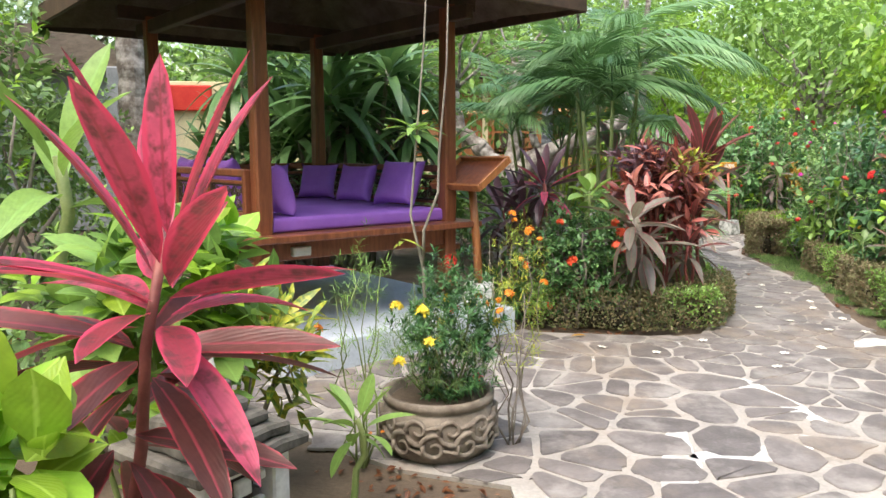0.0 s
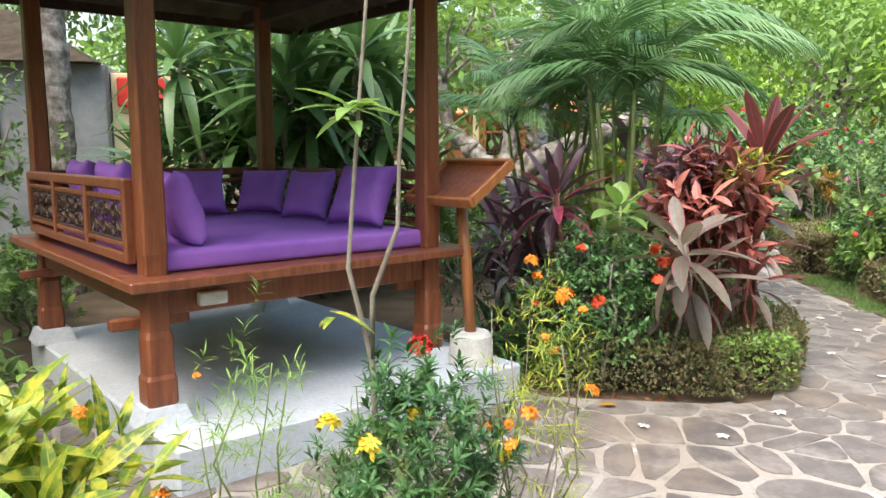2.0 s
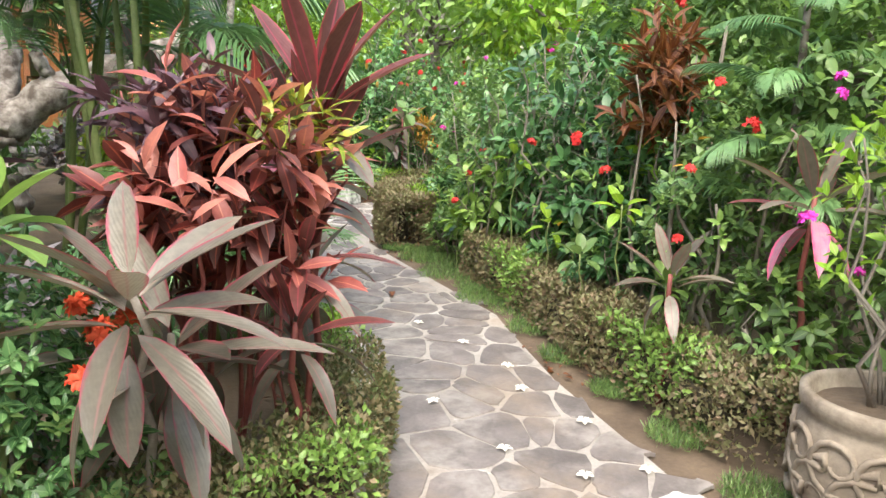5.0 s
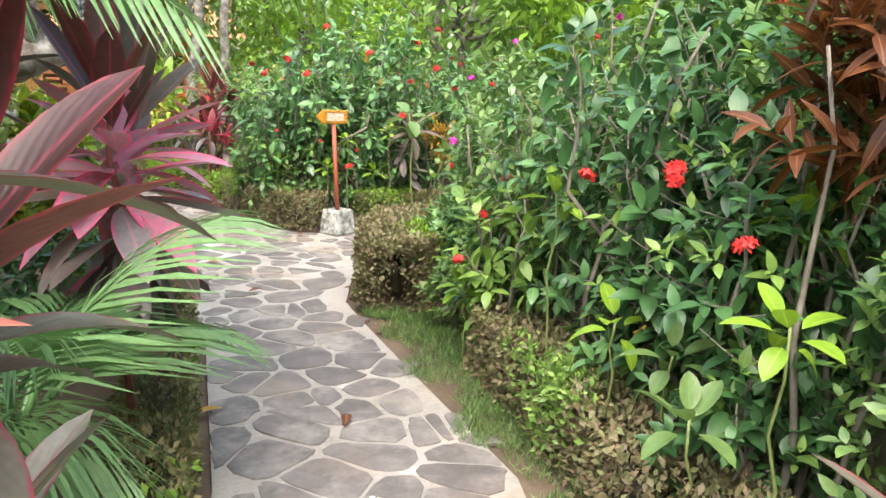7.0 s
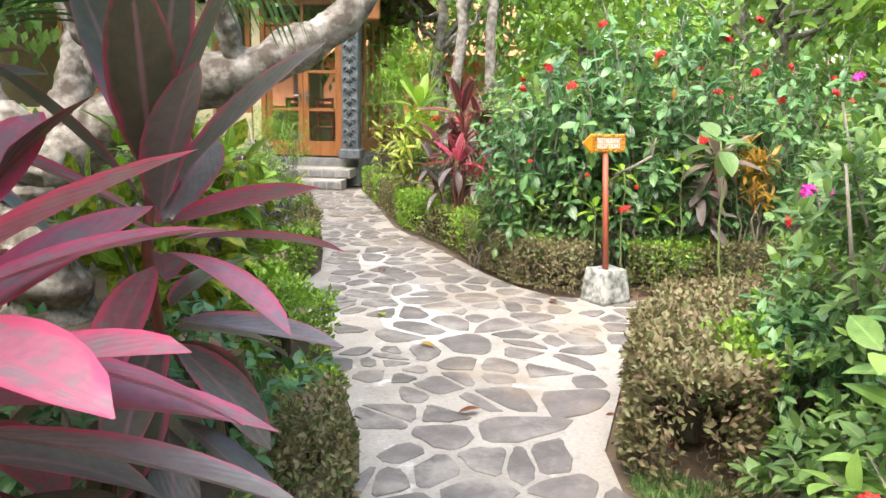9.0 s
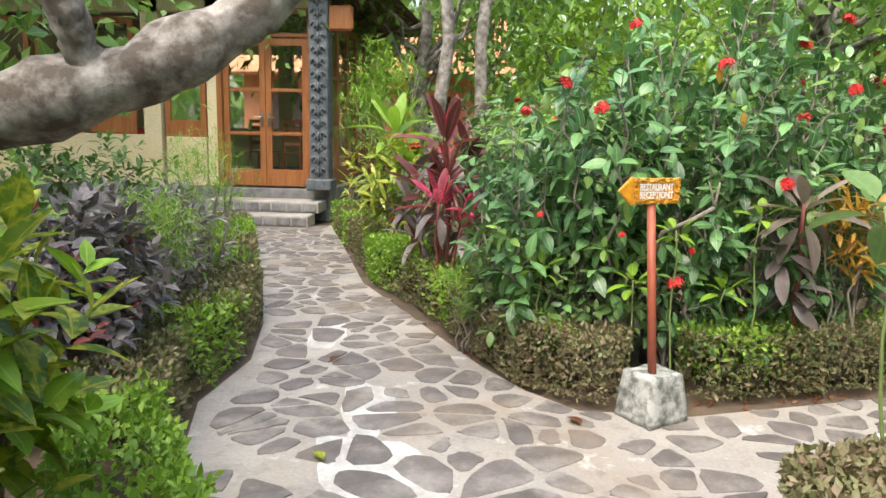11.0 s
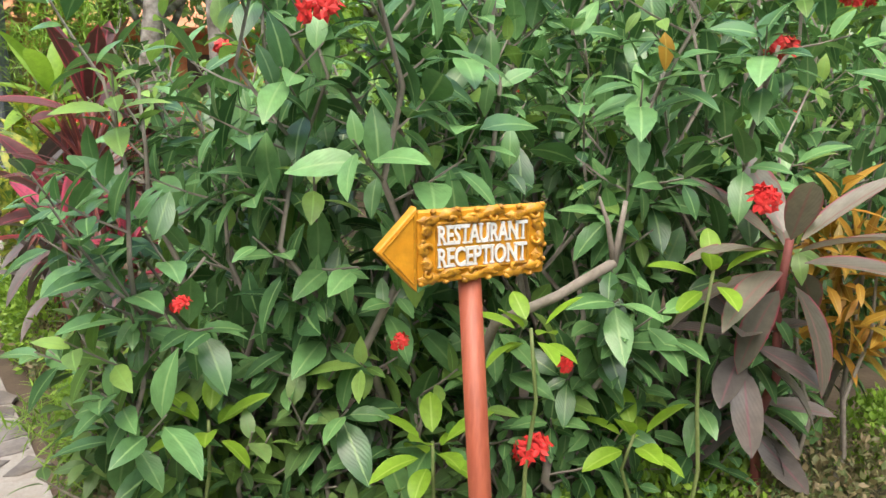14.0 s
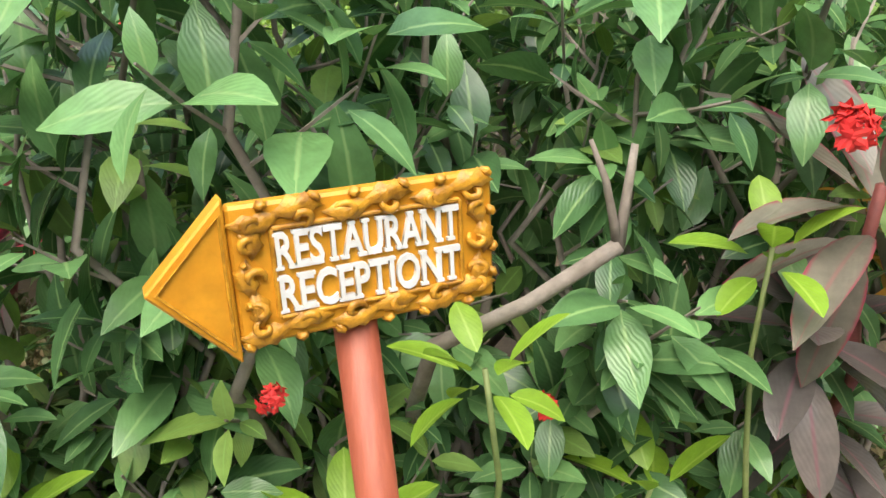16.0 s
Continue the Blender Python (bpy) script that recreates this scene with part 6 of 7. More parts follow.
shrub("fern_bush", "green undergrowth under the cordylines", (2.85, 8.2), (0.5, 0.7, 0.35), 0.08, 160, 6, L_DARK, 67, S_OVATE, 4, lift=0.35)
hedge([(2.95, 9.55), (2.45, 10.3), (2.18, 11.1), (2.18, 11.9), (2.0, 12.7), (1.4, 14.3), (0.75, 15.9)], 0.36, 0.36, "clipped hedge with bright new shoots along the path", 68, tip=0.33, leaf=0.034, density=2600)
shrub("purple_shrub", "grey-purple leaved shrub behind the hedge", (1.85, 10.95), (0.45, 0.6, 0.46), 0.10, 380, 6, L_GREYPURPLE, 69, S_OVATE, 6, lift=0.55, tips=20, tip_mat=L_CROTON)
shrub("purple_shrub", "grey-green mixed shrub behind the hedge", (1.65, 12.2), (0.45, 0.6, 0.46), 0.10, 300, 6, L_GREYPURPLE, 70, S_LANCE, 6, lift=0.55, tips=40, tip_mat=L_MID)
shrub("fern_bush", "bright lime ferny shrub behind the hedge", (1.72, 12.9), (0.35, 0.4, 0.5), 0.06, 420, 9, L_HEDGETIP, 71, S_NARROW, 6, lift=0.85)
shrub("fern_bush", "bright lime ferny shrub in the hedge", (1.95, 11.7), (0.26, 0.3, 0.30), 0.07, 200, 9, L_HEDGETIP, 72, S_NARROW, 4, lift=0.75)
shrub("flowering_shrub", "green bush under the frangipani", (0.6, 11.4), (0.8, 0.8, 0.55), 0.12, 160, 6, L_MID, 73, S_OVATE, 5, lift=0.7, tips=40)
shrub("flowering_shrub", "green bush before the restaurant wall", (-0.6, 14.8), (1.2, 1.2, 0.6), 0.12, 200, 6, L_MID, 74, S_OVATE, 5, lift=0.6, tips=60)

# ---- right side of the path ----
hedge([(5.06, 4.5), (4.98, 5.6), (5.06, 6.6), (5.02, 7.5)], 0.34, 0.34, "low brownish hedge beside the path", 80, L_HEDGEBROWN, 0.10, L_FRESH, leaf=0.03, density=4200)
hedge([(4.72, 8.75), (4.80, 9.25), (4.98, 9.72), (5.4, 9.95)], 0.48, 0.45, "dry brownish hedge at the fork of the path", 81, L_HEDGEBROWN, 0.05, leaf=0.034, density=8000)
hedge([(5.6, 10.1), (6.5, 10.45), (9.0, 11.4)], 0.4, 0.4, "green hedge along the side path", 82, L_HEDGE, 0.3, leaf=0.034, density=2000)
grass_patch("grass", "thin grass at the path edge", [(4.86, 6.2, 0.16), (4.8, 6.9, 0.2), (4.75, 7.6, 0.22), (4.72, 8.2, 0.2), (4.6, 8.6, 0.12), (5.0, 7.8, 0.25), (4.95, 8.3, 0.25), (4.84, 5.2, 0.12), (4.9, 7.2, 0.2), (4.86, 4.7, 0.14), (4.85, 4.2, 0.14), (4.75, 3.5, 0.14), (4.5, 2.7, 0.14), (4.82, 5.7, 0.14), (4.95, 6.6, 0.22), (4.92, 7.0, 0.24), (4.86, 8.0, 0.24), (4.78, 8.5, 0.16)], 15000, L_MID, 83, 0.045)
RIGHT = ((5.35, 5.15, 0.40, 0.8, L_MID, 0.06), (5.45, 6.1, 0.45, 0.85, L_DARK, 0.07), (5.45, 8.75, 0.45, 0.85, L_MID, 0.075), (5.75, 9.6, 0.5, 0.8, L_MID, 0.07),
         (6.2, 6.5, 0.7, 1.2, L_MID, 0.09), (6.3, 7.9, 0.7, 1.15, L_MID, 0.09), (6.5, 9.3, 0.7, 0.95, L_FRESH, 0.08), (5.9, 4.9, 0.6, 1.15, L_MID, 0.08), (5.5, 3.2, 0.6, 1.0, L_MID, 0.08), (5.0, 1.6, 0.6, 1.0, L_MID, 0.08), (4.9, -0.4, 0.7, 1.1, L_MID, 0.08))
for i, (x, y, r, h, mt, lf) in enumerate(RIGHT):
    shrub("hibiscus_bush", "tall green bush with pink flowers along the path" if i % 3 == 2 else "tall green bush with red flowers along the path", (x, y), (r, r * 1.1, h), lf, int(330 * (r / 0.45) ** 2), 6, mt, 90 + i, S_OVATE, 7, lift=h * 0.95, flowers=4, fmat=F_PINK if i % 3 == 2 else F_RED, fsize=0.03, tips=40, tip_mat=L_FRESH, old=4, group="path bushes", facing=(-1, -0.3))
for i, (x, y, z, mt, n) in enumerate(((5.0, 6.95, 0.98, L_LIME, 6), (5.06, 6.1, 0.6, L_MID, 7), (4.9, 5.75, 0.55, L_MID, 9), (4.95, 7.6, 0.55, L_FRESH, 8), (5.0, 5.1, 0.55, L_FRESH, 8))):
    cordyline((x, y), ((0, 0, z),), mt, 110 + i, "young plant with lime-green leaves among the bushes", 0.115, 0.06, n, STEM_GREEN, name="green_seedling", droops=(0.1, 0.25, 0.45), spread=(70, -35), stemr=0.005)
cordyline((4.95, 5.0), ((0, 0, 0.62),), L_BRONZE, 117, "small bronze cordyline in the border", 0.24, 0.06, 12, STEM_RED)
shrub("croton", "rust-brown croton bush in the border", (5.30, 5.75), (0.26, 0.26, 0.42), 0.16, 46, 7, L_RUST, 118, S_LANCE, 4, STEM, lift=1.42)
cordyline((5.3, 4.6), ((0, 0, 1.02),), L_BRONZE, 119, "grey-pink cordyline in the border", 0.3, 0.07, 14, STEM_RED, low=L_ROSE)
for i, (x, y, r, h, mt) in enumerate(((5.02, 8.25, 0.26, 0.26, L_MID), (5.12, 7.75, 0.28, 0.34, L_DARK), (5.15, 8.95, 0.3, 0.36, L_BROAD), (5.3, 9.4, 0.3, 0.36, L_BROAD), (5.35, 4.75, 0.32, 0.4, L_MID), (5.25, 5.9, 0.3, 0.4, L_DARK), (5.3, 6.7, 0.3, 0.42, L_BROAD), (5.7, 4.35, 0.4, 0.6, L_MID))):
    shrub("border_plant", "leafy green plant filling the border", (x, y), (r, r, h), 0.075, 90, 6, mt, 230 + i, S_OVATE, 5, lift=h * 0.9, tips=16, tip_mat=L_FRESH, group="border plants")
for i, (x, y, sp_, h, mt, lf) in enumerate(((5.24, 6.75, 0.36, 1.75, L_DARK, 0.10), (5.32, 7.25, 0.36, 1.65, L_BROAD, 0.11), (5.20, 7.80, 0.34, 1.25, L_BROAD, 0.085), (5.42, 8.10, 0.40, 1.5, L_MID, 0.09), (5.32, 5.95, 0.30, 1.6, L_DARK, 0.09), (5.04, 7.62, 0.20, 0.95, L_FRESH, 0.11), (5.34, 6.35, 0.34, 1.8, L_DARK, 0.10))):
    cane_bush("hibiscus_bush", "tall airy green bush with broad leaves along the path", (x, y), 9, sp_, h, lf, mt, 400 + i, "broad-leaved path bushes", None, 0.10, ((x - 0.28, y - 0.15, h * 0.62, 0.7),))
for i, (x, y, z, n, ln) in enumerate(((5.04, 5.60, 0.84, 8, 0.11), (5.02, 6.40, 0.62, 5, 0.14), (5.30, 5.88, 1.08, 6, 0.13), (4.86, 7.70, 0.42, 8, 0.11))):
    cordyline((x, y), ((0, 0, z),), L_LIME, 420 + i, "lime-leaved young plant in the border", ln, ln * 0.52, n, STEM_GREEN, name="green_seedling", droops=(0.1, 0.25, 0.4), spread=(55, -35), stemr=0.005)
# feathery conifer
con = thing("young_conifer", "young conifer with flat feathery green branches", "conifer", (5.55, 5.05, 0))
crng = np.random.default_rng(121)
part("trunk", tube(bent((0, 0, 0), (0.02, 0.02, 2.3), 0, 0.01, 6, crng), [0.03, 0.028, 0.025, 0.02, 0.015, 0.008], 8), BARK, con, smooth=True)
cf = palm_frond(0.62, L_PALM, crng, 60, 0.35, 0.15)
for k in range(24):
    z = 0.85 + 1.4 * k / 24
    m = Matrix.Translation((0, 0, z)) @ pose(0, 0, 0, 0, 0, k * 77) @ pose(0, 0, 0, crng.uniform(-5, 15), 0, 0) @ Matrix.Scale(1.1 - 0.5 * k / 24, 4)
    part("branch", cf, L_PALM, con, m=m)
shrub("bougainvillea", "thin bougainvillea with lime leaves and magenta flowers in the tan pot", (5.10, 3.97), (0.32, 0.30, 0.62), 0.055, 90, 6, L_LIME, 122, S_OVATE, 9, base_z=0.39, lift=0.72, flowers=9, fmat=F_PINK, fsize=0.026, stem_r=0.5)
cordyline((5.12, 9.95), ((-0.08, 0.12, 1.20),), L_MID, 123, "leggy plant with large green leaves at the fork", 0.17, 0.10, 6, STEM_GREEN, name="green_seedling", droops=(0.1, 0.25, 0.4), spread=(40, -50), stemr=0.006)

# ---- bed behind the sign ----
hedge([(5.0, 11.72), (5.5, 11.9), (6.3, 12.22), (7.4, 12.7), (9.0, 13.3)], 0.32, 0.34, "low clipped hedge with bright shoots along the side path", 130, L_HEDGE, 0.35, leaf=0.028, density=4200)
hedge([(4.42, 11.58), (4.12, 11.75), (3.92, 12.15), (3.7, 12.7)], 0.32, 0.35, "dry brownish clipped hedge at the fork", 131, L_HEDGEBROWN, 0.04, leaf=0.028, density=4800)
hedge([(3.7, 12.7), (3.42, 13.35), (2.85, 14.35), (2.3, 15.9), (1.75, 17.4)], 0.36, 0.36, "clipped hedge with lime-green shoots leading to the steps", 132, L_HEDGE, 0.35, leaf=0.032, density=2800)
HEADS = (((4.354, 11.52, 1.49), (4.08, 11.62, 0.95, 0.45)), ((4.18, 11.72, 1.62), (4.50, 11.62, 0.86, 0.45)), ((4.778, 11.59, 0.62), (4.98, 11.72, 1.72), (4.86, 11.66, 0.78, 0.45)), ((5.311, 11.70, 1.13), (5.42, 11.85, 1.46)), ((5.72, 12.0, 1.62), (5.95, 12.1, 1.42)), (), ((4.62, 12.4, 2.0),), ((5.6, 12.45, 1.9), (5.85, 12.5, 2.05)), ((6.2, 12.7, 1.7), (6.6, 12.8, 1.5)), ((7.1, 13.2, 1.6),), ((4.0, 13.1, 1.5),))
BIG = ((4.06, 12.02, 0.40, 1.42, 8, 0.115), (4.46, 11.98, 0.40, 1.72, 9, 0.13), (4.92, 12.02, 0.40, 1.78, 10, 0.115), (5.38, 12.14, 0.40, 1.75, 9, 0.115), (5.88, 12.42, 0.46, 1.7, 9, 0.11),
       (4.20, 12.70, 0.50, 1.75, 8, 0.12), (4.90, 12.75, 0.55, 2.15, 11, 0.12), (5.60, 12.92, 0.55, 2.15, 11, 0.12), (6.40, 13.22, 0.60, 1.95, 10, 0.115), (7.30, 13.62, 0.65, 1.9, 10, 0.115), (3.98, 13.45, 0.50, 1.5, 8, 0.115))
for i, (x, y, sp_, h, n, lf) in enumerate(BIG):
    cane_bush("ixora", "tall airy ixora bush with hanging glossy leaves and red flower heads", (x, y), n, sp_, h, lf, L_BROAD, 140 + i, "ixora behind the sign", (4.36, 4.86, 11.57), 0.11 if i else 0.28, HEADS[i], ((5.011, 11.86, 0.76),) if i == 2 else ((4.95, 11.75, 1.72), (5.1, 11.8, 1.5)) if i == 3 else ())
for i, (x, y) in enumerate(((4.30, 11.98), (4.88, 11.98), (5.25, 12.02), (4.02, 12.3), (5.62, 12.2))):
    cane_bush("ixora", "low young ixora filling the bed behind the hedge", (x, y), 7, 0.24, 0.62, 0.085, L_BROAD, 170 + i, "low ixora", (4.4, 4.8, 11.57), 0.12)
for i, (x, y) in enumerate(((4.14, 11.92), (4.46, 11.90), (3.92, 12.06))):
    cane_bush("ixora", "low young ixora with fresh mid-green leaves", (x, y), 7, 0.20, 0.74, 0.085, L_MID, 180 + i, "low ixora", (4.4, 4.8, 11.57), 0.25)
bronze = cordyline((5.48, 11.96), ((-0.05, -0.20, 1.03),), L_BRONZE, 150, "bronze-leaved cordyline behind the hedge", 0.27, 0.072, 16, STEM_RED, spread=(58, -50), droops=(0.14, 0.28, 0.42))
rosette(bronze, (-0.10, -0.14, 0.80), L_MAUVE, 250, 0.20, 0.075, 11, (30, -60), (0.1, 0.2, 0.35))
rosette(bronze, (-0.03, -0.08, 0.60), L_MAUVE, 251, 0.20, 0.07, 10, (30, -60), (0.1, 0.2, 0.35))
shrub("croton", "yellow and orange croton behind the hedge", (5.78, 12.02), (0.18, 0.14, 0.30), 0.13, 22, 7, L_OLD, 151, S_LANCE, 4, lift=0.86)
for i, (x, y, z, n, ln) in enumerate(((4.575, 11.66, 0.62, 10, 0.11), (4.755, 11.56, 0.90, 9, 0.085), (5.06, 11.72, 0.58, 9, 0.11), (5.20, 11.68, 0.98, 7, 0.10), (4.10, 11.74, 0.66, 9, 0.10))):
    cordyline((x, y), ((0, 0, z),), L_LIME, 152 + i, "fresh green shoot beside the hedge", ln, ln * 0.46, n, STEM_GREEN, name="green_shoot", droops=(0.1, 0.2, 0.3), spread=(50, -15), stemr=0.005)
dead = thing("bare_branch", "bare grey forked branch among the ixora", "branch", (4.75, 12.2, 0))
part("branch", tube([(0, 0.05, 0.0), (-0.03, -0.12, 0.4), (-0.05, -0.36, 0.70), (-0.035, -0.50, 0.87), (0.09, -0.535, 0.935), (0.206, -0.555, 1.012)], [0.02, 0.016, 0.013, 0.012, 0.011, 0.011], 9), STEM, dead, smooth=True)
part("twig", tube([(0.204, -0.555, 1.008), (0.213, -0.55, 1.06), (0.226, -0.545, 1.14)], [0.009, 0.007, 0.005], 7), STEM, dead, smooth=True)
part("twig", tube([(0.204, -0.555, 1.008), (0.195, -0.555, 1.05), (0.182, -0.56, 1.10), (0.165, -0.55, 1.15)], [0.008, 0.006, 0.005, 0.003], 7), STEM, dead, smooth=True)
cordyline((3.40, 13.55), ((0, 0, 1.30), (0.18, 0.1, 1.12), (-0.12, 0.06, 0.9)), L_REDDARK, 160, "dark red cordyline behind the hedge", 0.38, 0.10, 16, STEM_RED, low=L_MAUVE)
cordyline((3.45, 13.28), ((0, 0, 1.05),), L_CROTON, 161, "thin-leaved red croton behind the hedge", 0.30, 0.022, 70, STEM_RED, name="croton", spread=(80, -50))
cordyline((3.38, 13.15), ((0.02, -0.05, 0.86), (0.2, 0.0, 0.70)), L_PINK, 162, "crimson cordyline behind the hedge", 0.27, 0.07, 13, STEM_RED, low=L_MAUVE)
cordyline((3.10, 13.85), ((0, 0, 0.75), (0.1, -0.2, 0.55)), L_MAUVE, 166, "grey-purple cordyline behind the hedge", 0.26, 0.06, 14, STEM_RED)
cordyline((2.78, 15.0), ((0, 0, 1.35), (0.15, 0.05, 1.0)), L_HEDGETIP, 167, "pale green broad-leaved plant behind the hedge", 0.42, 0.12, 15, STEM_GREEN, name="pale_shrub", droops=(0.15, 0.4, 0.7))
shrub("fern_bush", "bright lime ferny tuft in the hedge", (3.66, 12.25), (0.18, 0.2, 0.2), 0.06, 110, 9, L_HEDGETIP, 168, S_NARROW, 4, lift=0.42)
shrub("croton", "green and yellow croton by the path", (2.75, 14.7), (0.35, 0.35, 0.5), 0.2, 34, 7, L_YELLOW, 163, S_LANCE, 4, lift=0.8)
shrub("croton", "red and green croton by the steps", (2.15, 16.8), (0.35, 0.35, 0.45), 0.18, 34, 7, L_CROTON, 164, S_LANCE, 4, lift=0.8, tips=14, tip_mat=L_YELLOW)
shrub("fern_bush", "tall bright lime ferny bush", (2.35, 16.9), (0.55, 0.55, 1.0), 0.12, 380, 9, L_HEDGETIP, 165, S_NARROW, 6, lift=1.4)
for i, (x, y) in enumerate(((3.0, 16.4), (3.45, 16.9))):
    pt = thing("slender_trunk", "slender palm trunk behind the bushes", "tree", (x, y, 0), group="slender trunks")
    part("trunk", tube(bent((0, 0, 0), (0.1, 0.1, 5.5), 0, 0.04, 8, frng), [0.085 - 0.004 * k for k in range(8)], 10), BARK, pt, smooth=True)
    part("crown", palm_frond(1.6, L_PALM, crng, 30, 0.6, 0.4), L_PALM, pt, m=pose(0.1, 0.1, 5.4, 30, 0, 40))

# ---- farther planting ----
FAR = ((3.6, 14.8, 0.8, 0.8, L_MID), (4.6, 15.0, 0.9, 0.9, L_FRESH), (5.8, 15.2, 0.9, 0.9, L_MID), (7.0, 15.3, 1.0, 1.0, L_MID), (8.4, 15.0, 1.0, 1.1, L_MID), (4.0, 17.0, 0.9, 0.9, L_FRESH), (5.3, 17.4, 1.0, 1.0, L_LIME),
       (6.8, 17.5, 1.1, 1.1, L_FRESH), (8.4, 17.6, 1.1, 1.2, L_MID), (4.4, 19.6, 1.0, 1.0, L_LIME), (6.0, 20.0, 1.1, 1.1, L_FRESH), (7.8, 20.4, 1.2, 1.2, L_FRESH), (7.6, 11.0 + 3.0, 0.8, 0.9, L_MID),
       (7.6, 8.2, 0.9, 1.3, L_MID), (7.4, 6.4, 0.9, 1.4, L_FRESH), (7.0, 4.4, 0.9, 1.3, L_MID), (8.0, 10.0, 0.9, 1.0, L_LIME), (6.6, 2.4, 0.9, 1.2, L_MID), (1.0, 8.2, 0.8, 0.6, L_MID), (0.4, 9.2, 0.8, 0.6, L_FRESH),
       (-3.0, 7.4, 0.6, 0.5, L_MID), (-3.4, 5.6, 1.0, 1.2, L_MID), (-3.6, 3.2, 1.0, 1.3, L_MID), (-2.6, 0.8, 1.0, 1.3, L_MID), (-1.6, -1.0, 1.0, 1.2, L_MID), (0.0, -2.6, 1.0, 1.0, L_MID))
for i, (x, y, r, h, mt) in enumerate(FAR):
    shrub("garden_bush", "leafy garden bush farther off with a few red flowers", (x, y), (r, r, h), 0.11, 190, 6, mt, 200 + i, S_FAR, 4, lift=h * 0.9, flowers=7 if y > 12 else 2, fmat=F_RED, fsize=0.05, tips=40, tip_mat=L_FRESH, group="garden bushes")
TREES = ((-10.5, 7.0, 6, L_MID), (-6.0, 4.0, 5.5, L_MID), (-5.5, 0.0, 5.5, L_MID), (-4.5, -4.5, 6, L_MID), (1.0, -8.0, 6, L_MID), (6.5, -5.5, 6, L_MID), (9.0, -1.0, 6, L_MID), (9.5, 3.5, 5.5, L_FRESH), (10.5, 7.0, 5.5, L_FRESH),
         (11.5, 11.0, 5.5, L_MID), (12.0, 15.5, 6, L_FRESH), (11.0, 20.5, 6, L_MID), (8.6, 24.5, 6, L_FRESH), (3.2, 25.5, 6.5, L_MID), (-1.5, 12.6, 5.0, L_FRESH), (-3.5, 14.5, 5.5, L_MID), (-9.0, 14.0, 6.5, L_MID), (0.2, 27.0, 7, L_MID), (14, 27, 7.5, L_FRESH), (2.2, 20.5, 5.5, L_FRESH), (5.0, 23.0, 5.0, L_LIME), (7.5, 17.0, 4.6, L_FRESH), (9.2, 13.4, 4.6, L_LIME), (8.4, 7.4, 4.6, L_FRESH))
for i, (x, y, h, mt) in enumerate(TREES):
    tree((x, y), h, (2.1, 2.1, 2.2), 0.2, 5400, mt, 300 + i, "broad-leaved garden tree closing the view", 0.12, group="garden trees")

# far woods
wrng = np.random.default_rng(400)
n = 60000
ang = wrng.random(n) * 6.283
rr = 26 + wrng.random(n) * 12
zz = wrng.random(n) ** 1.1 * (7.5 + 1.5 * np.sin(ang * 7) + 1.2 * np.sin(ang * 17))
pos = np.column_stack([3 + rr * np.cos(ang), 10 + rr * np.sin(ang), zz])
tagged(new("far_woods", leaves_mesh("far_woods", S_FAR, pos, unit(wrng.normal(0, 1, (n, 3))), unit(wrng.normal(0, 0.6, (n, 3)) + (0, 0, 1)), wrng.uniform(0.5, 1.0, n), L_FRESH)), "belt of green woods round the garden", "woods", kind="stuff")

# ---- fallen petals and leaves on the path ----
prng = np.random.default_rng(500)


def fallen_flower():
    bm = bmesh.new()
    for q in range(5):
        a = q * 1.2566
        c, s = math.cos(a), math.sin(a)
        w = [bm.verts.new((0, 0, 0.004)), bm.verts.new((0.022 * c - 0.011 * s, 0.022 * s + 0.011 * c, 0.010)), bm.verts.new((0.036 * c, 0.036 * s, 0.006)), bm.verts.new((0.022 * c + 0.011 * s, 0.022 * s - 0.011 * c, 0.012))]
        bm.faces.new(w)
    return mesh_of("fallen_flower", bm, F_WHITE)


ff = fallen_flower()
for i, (x, y) in enumerate(((3.33, 3.95), (2.98, 3.55), (3.82, 3.7), (4.09, 4.74), (4.30, 4.47), (3.95, 5.25), (4.4, 5.3), (4.55, 4.45), (4.45, 5.6), (4.35, 6.0), (3.7, 3.35), (4.1, 3.9), (2.62, 3.62), (4.52, 4.9), (4.2, 6.4))):
    fl = tagged(new("fallen_flower", ff), "small fallen white frangipani flower on the path", "flower", "fallen flowers")
    fl.matrix_basis = pose(x, y, 0.011, prng.uniform(-8, 8), prng.uniform(-8, 8), prng.random() * 360)
for i, (x, y, mt) in enumerate(((2.5, 3.9, L_OLD), (3.6, 7.2, L_OLD), (3.5, 10.1, L_OLD), (3.2, 10.6, L_YELLOW), (3.9, 9.2, L_RUST), (4.2, 7.1, L_RUST), (2.9, 11.9, L_RUST), (4.3, 11.15, L_RUST))):
    v, f, uv = leaf_shape(0.11, 0.045, 5, 0.1, 0.4)
    lf = tagged(new("fallen_leaf", mesh_from("fallen_leaf", v, f, mt, uv)), "dry fallen leaf on the path", "leaf", "fallen leaves")
    lf.matrix_basis = pose(x, y, 0.022, 3, 0, prng.random() * 360)
n = 900
sp = [(3.9, 11.62), (4.7, 11.62), (1.9, 1.35), (4.85, 5.6), (2.6, 4.12), (5.4, 11.75), (3.55, 12.4), (4.8, 8.3), (3.5, 5.6), (4.72, 9.2)]
k = prng.integers(len(sp), size=n)
pos = np.column_stack([np.array(sp)[k] + prng.normal(0, 0.22, (n, 2)) * (1, 0.7), prng.uniform(-0.008, 0.006, n)])
keep = np.array([not inside(p[:2], PAVED) for p in pos])
pos = pos[keep]
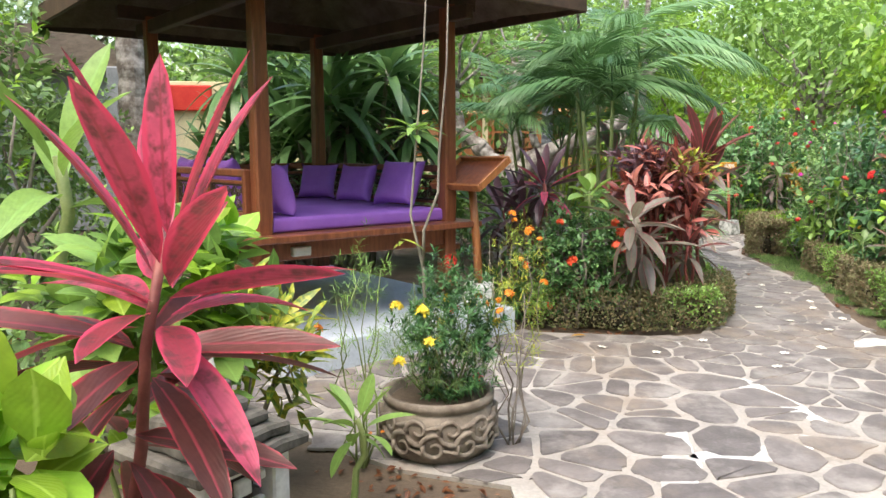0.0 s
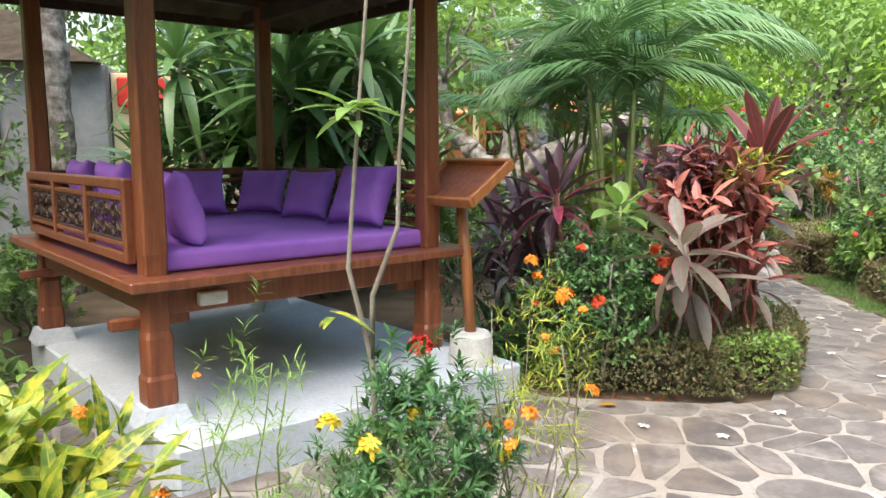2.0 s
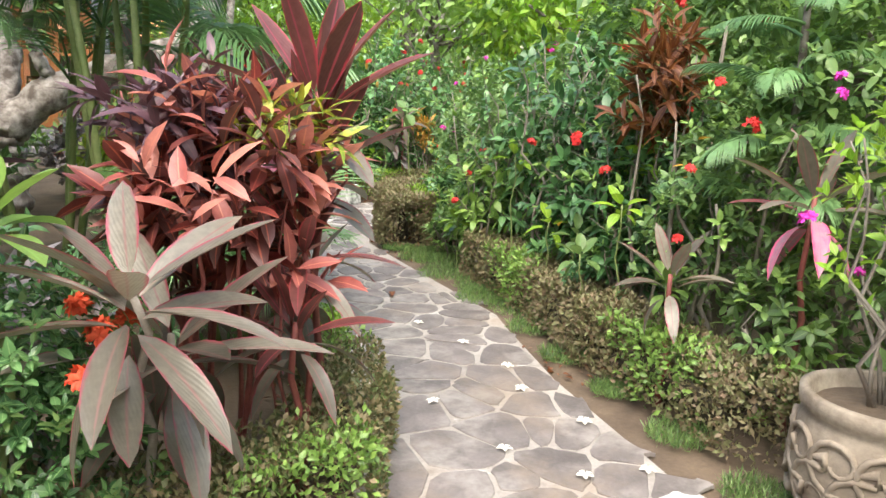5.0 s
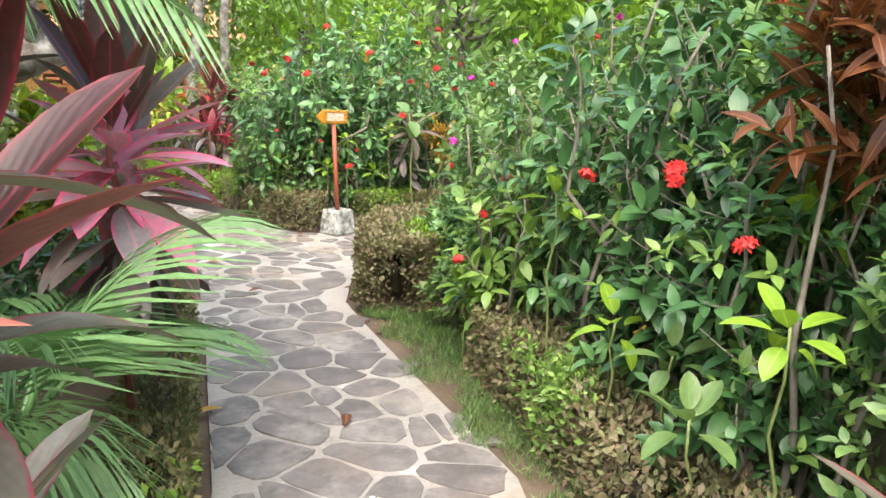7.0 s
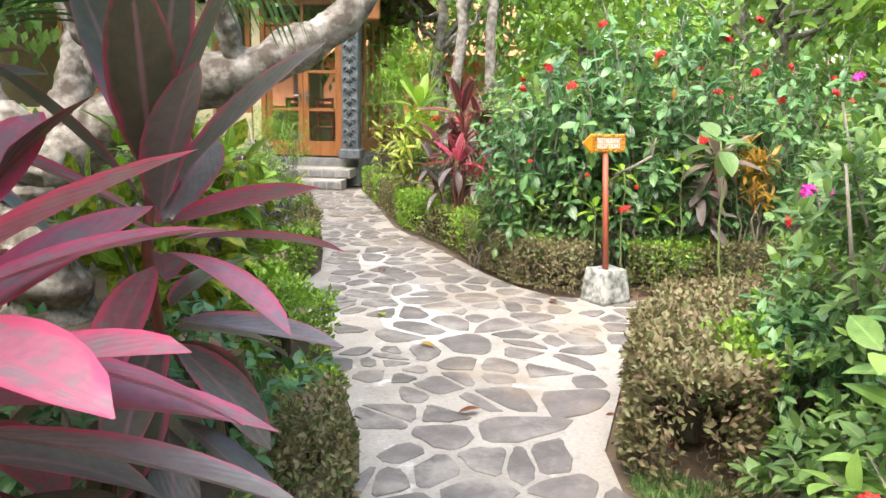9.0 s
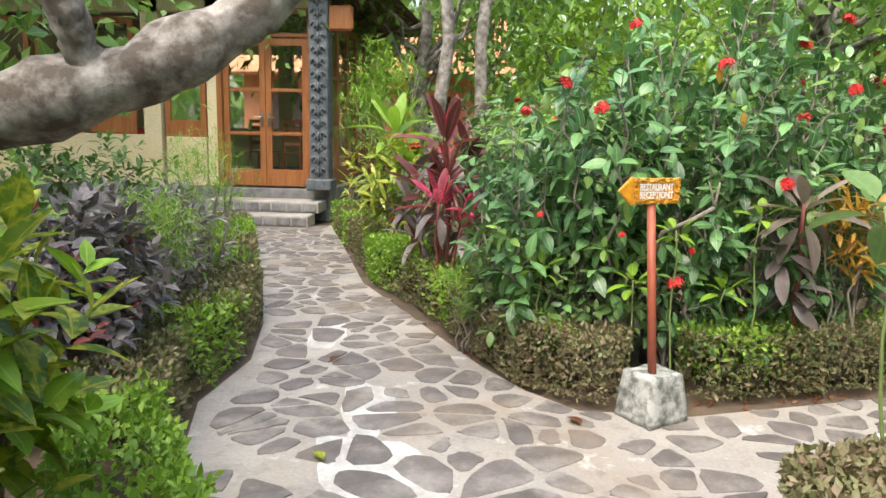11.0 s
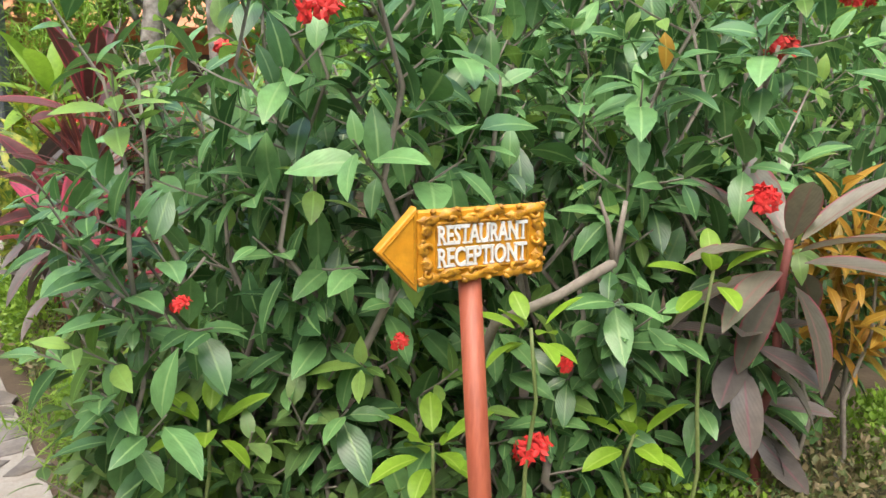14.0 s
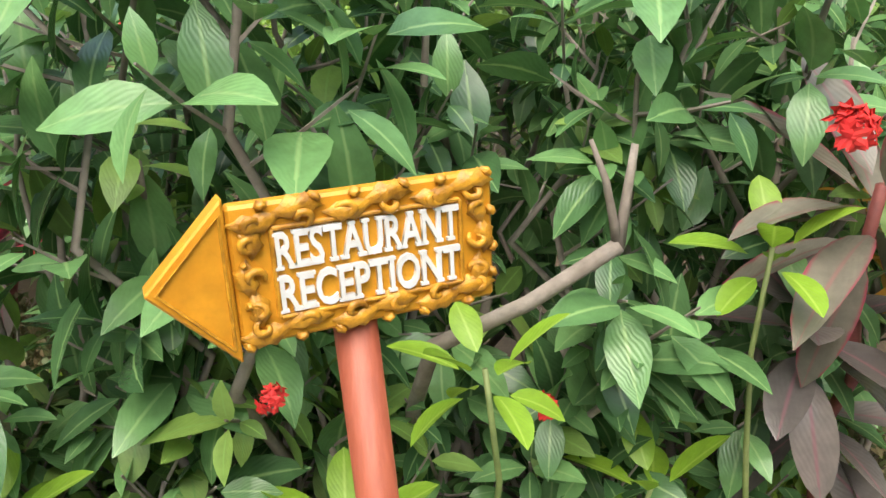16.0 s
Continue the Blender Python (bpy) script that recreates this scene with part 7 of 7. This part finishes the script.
tagged(new("leaf_litter", leaves_mesh("leaf_litter", S_OVATE, pos, unit(prng.normal(0, 1, (len(pos), 3)) * (1, 1, 0.1)), np.tile((0, 0, 1.0), (len(pos), 1)) + prng.normal(0, 0.25, (len(pos), 3)), prng.uniform(0.02, 0.06, len(pos)), L_RUST)), "dry brown leaf litter on the soil", "litter", kind="stuff")

def patch(name, label, at, rx, ry, turn, mat, seed, top_z=0.0135):
    rng = np.random.default_rng(seed)
    bm = bmesh.new()
    ph = rng.random(3) * 6
    ring = []
    for k in range(28):
        a = k * math.tau / 28
        q = 1 + 0.22 * math.sin(2 * a + ph[0]) + 0.14 * math.sin(3 * a + ph[1]) + 0.07 * math.sin(7 * a + ph[2])
        ring.append((rx * q * math.cos(a), ry * q * math.sin(a)))
    top = [bm.verts.new((x * 0.93, y * 0.93, top_z)) for x, y in ring]
    low = [bm.verts.new((x, y, -0.002)) for x, y in ring]
    for k in range(28):
        bm.faces.new((low[k], low[(k + 1) % 28], top[(k + 1) % 28], top[k]))
    bm.faces.new(top)
    ob = tagged(new(name, mesh_of(name, bm, mat)), label, "patch", kind="structure")
    ob.matrix_basis = pose(at[0], at[1], 0, 0, 0, turn)


patch("cement_patch", "whitish cement patch on the path", (4.50, 4.16), 0.17, 0.10, 60, PALE_CEMENT, 1, 0.0085)

for at_, rx, ry, turn, sd in (((3.42, 10.55), 0.20, 0.5, 28, 2), ((3.25, 11.25), 0.13, 0.42, 18, 3), ((2.72, 12.6), 0.14, 0.4, 14, 4), ((5.9, 11.25), 0.5, 0.13, 22, 5), ((2.95, 1.75), 0.09, 0.42, -10, 6), ((3.55, 2.75), 0.10, 0.34, 20, 7), ((3.3, 1.9), 0.26, 0.1, 25, 8)):
    patch("cement_patch", "pale cement worn smooth between the flagstones", at_, rx, ry, turn, PALE_CEMENT, sd, 0.0034)

# ---- flagstones, each one a piece of the path ----
qrng = np.random.default_rng(77)


def clip(poly, p, q):
    """Keeps the side of the polygon that is nearer to p than to q."""
    m, d = (p + q) / 2, q - p
    out = []
    for a, b in zip(poly, poly[1:] + poly[:1]):
        sa, sb = (a - m) @ d, (b - m) @ d
        if sa <= 0:
            out.append(a)
        if sa * sb < 0:
            out.append(a + (b - a) * sa / (sa - sb))
    return out


def grid_step(y):
    return 0.245 if y < 4.6 else 0.235 if y < 9.2 else 0.205


seeds = []
y = -3.6
row = 0
while y < 17.6:
    st = grid_step(y)
    x = -1.4 + (row % 2) * st * 0.5
    while x < 7.2:
        if qrng.random() > 0.20:
            seeds.append((x + qrng.uniform(-0.6, 0.6) * st, y + qrng.uniform(-0.58, 0.58) * st * 0.8))
        x += st * 1.08
    y += st * 0.78
    row += 1
seeds = np.array(seeds)
edge_pts = PAVED
made = []
for i, p in enumerate(seeds):
    if not inside(p, PAVED):
        continue
    d2 = ((seeds - p) ** 2).sum(1)
    near = np.argsort(d2)[1:16]
    cell = [p + np.array(c) for c in ((-0.4, -0.4), (0.4, -0.4), (0.4, 0.4), (-0.4, 0.4))]
    for j in near:
        cell = clip(cell, p, seeds[j])
        if len(cell) < 3:
            break
    if len(cell) < 3:
        continue
    cell = np.array(cell)
    open_joint = 1.0 if p[1] < 3.4 else 0.25 if p[1] < 6.6 else 0.5 if p[1] < 8.6 else 1.1 if p[1] < 9.6 else 1.7
    wide = 0.006 + qrng.uniform(0.002, 0.021) * open_joint
    if qrng.random() < 0.15 and p[1] > 8.8:
        continue
    c = cell.mean(0)
    r = np.linalg.norm(cell - c, axis=1, keepdims=True)
    cell = c + (cell - c) * np.maximum(1 - wide * 1.25 / np.maximum(r, 0.03), 0.3)
    # round the corners off
    for _ in range(2):
        nx = np.roll(cell, -1, 0)
        cell = np.stack([cell * 0.82 + nx * 0.18, cell * 0.18 + nx * 0.82], 1).reshape(-1, 2)
    for k in range(len(cell)):
        for _ in range(6):
            if inside(cell[k], PAVED):
                break
            cell[k] = c + (cell[k] - c) * 0.8
    if len(cell) > 20:
        cell = cell[::2]
    cell = cell + qrng.normal(0, 0.0045, cell.shape)
    h = 0.004 + qrng.uniform(0, 0.004)
    k = len(cell)
    inner = c + (cell - c) * 0.955
    verts = [(*(q - c), -0.01) for q in cell] + [(*(q - c), h - 0.002) for q in cell] + [(*(q - c), h) for q in inner]
    made.append((c, verts, k))
made.sort(key=lambda q: abs(q[0][1] - 6.5))
rest_v, rest_f, base = [], [], 0
for i, (c, verts, k) in enumerate(made):
    faces = [(a, (a + 1) % k, k + (a + 1) % k, k + a) for a in range(k)] + [(k + a, k + (a + 1) % k, 2 * k + (a + 1) % k, 2 * k + a) for a in range(k)] + [tuple(range(2 * k, 3 * k))]
    me = bpy.data.meshes.new("flagstone")
    me.from_pydata([tuple(map(float, q)) for q in verts], [], faces)
    me.materials.append(STONE)
    me.polygons[len(me.polygons) - 1].use_smooth = False
    ob = new("flagstone", me)
    ob.parent = pavement
    ob.location = (float(c[0]), float(c[1]), 0.0)
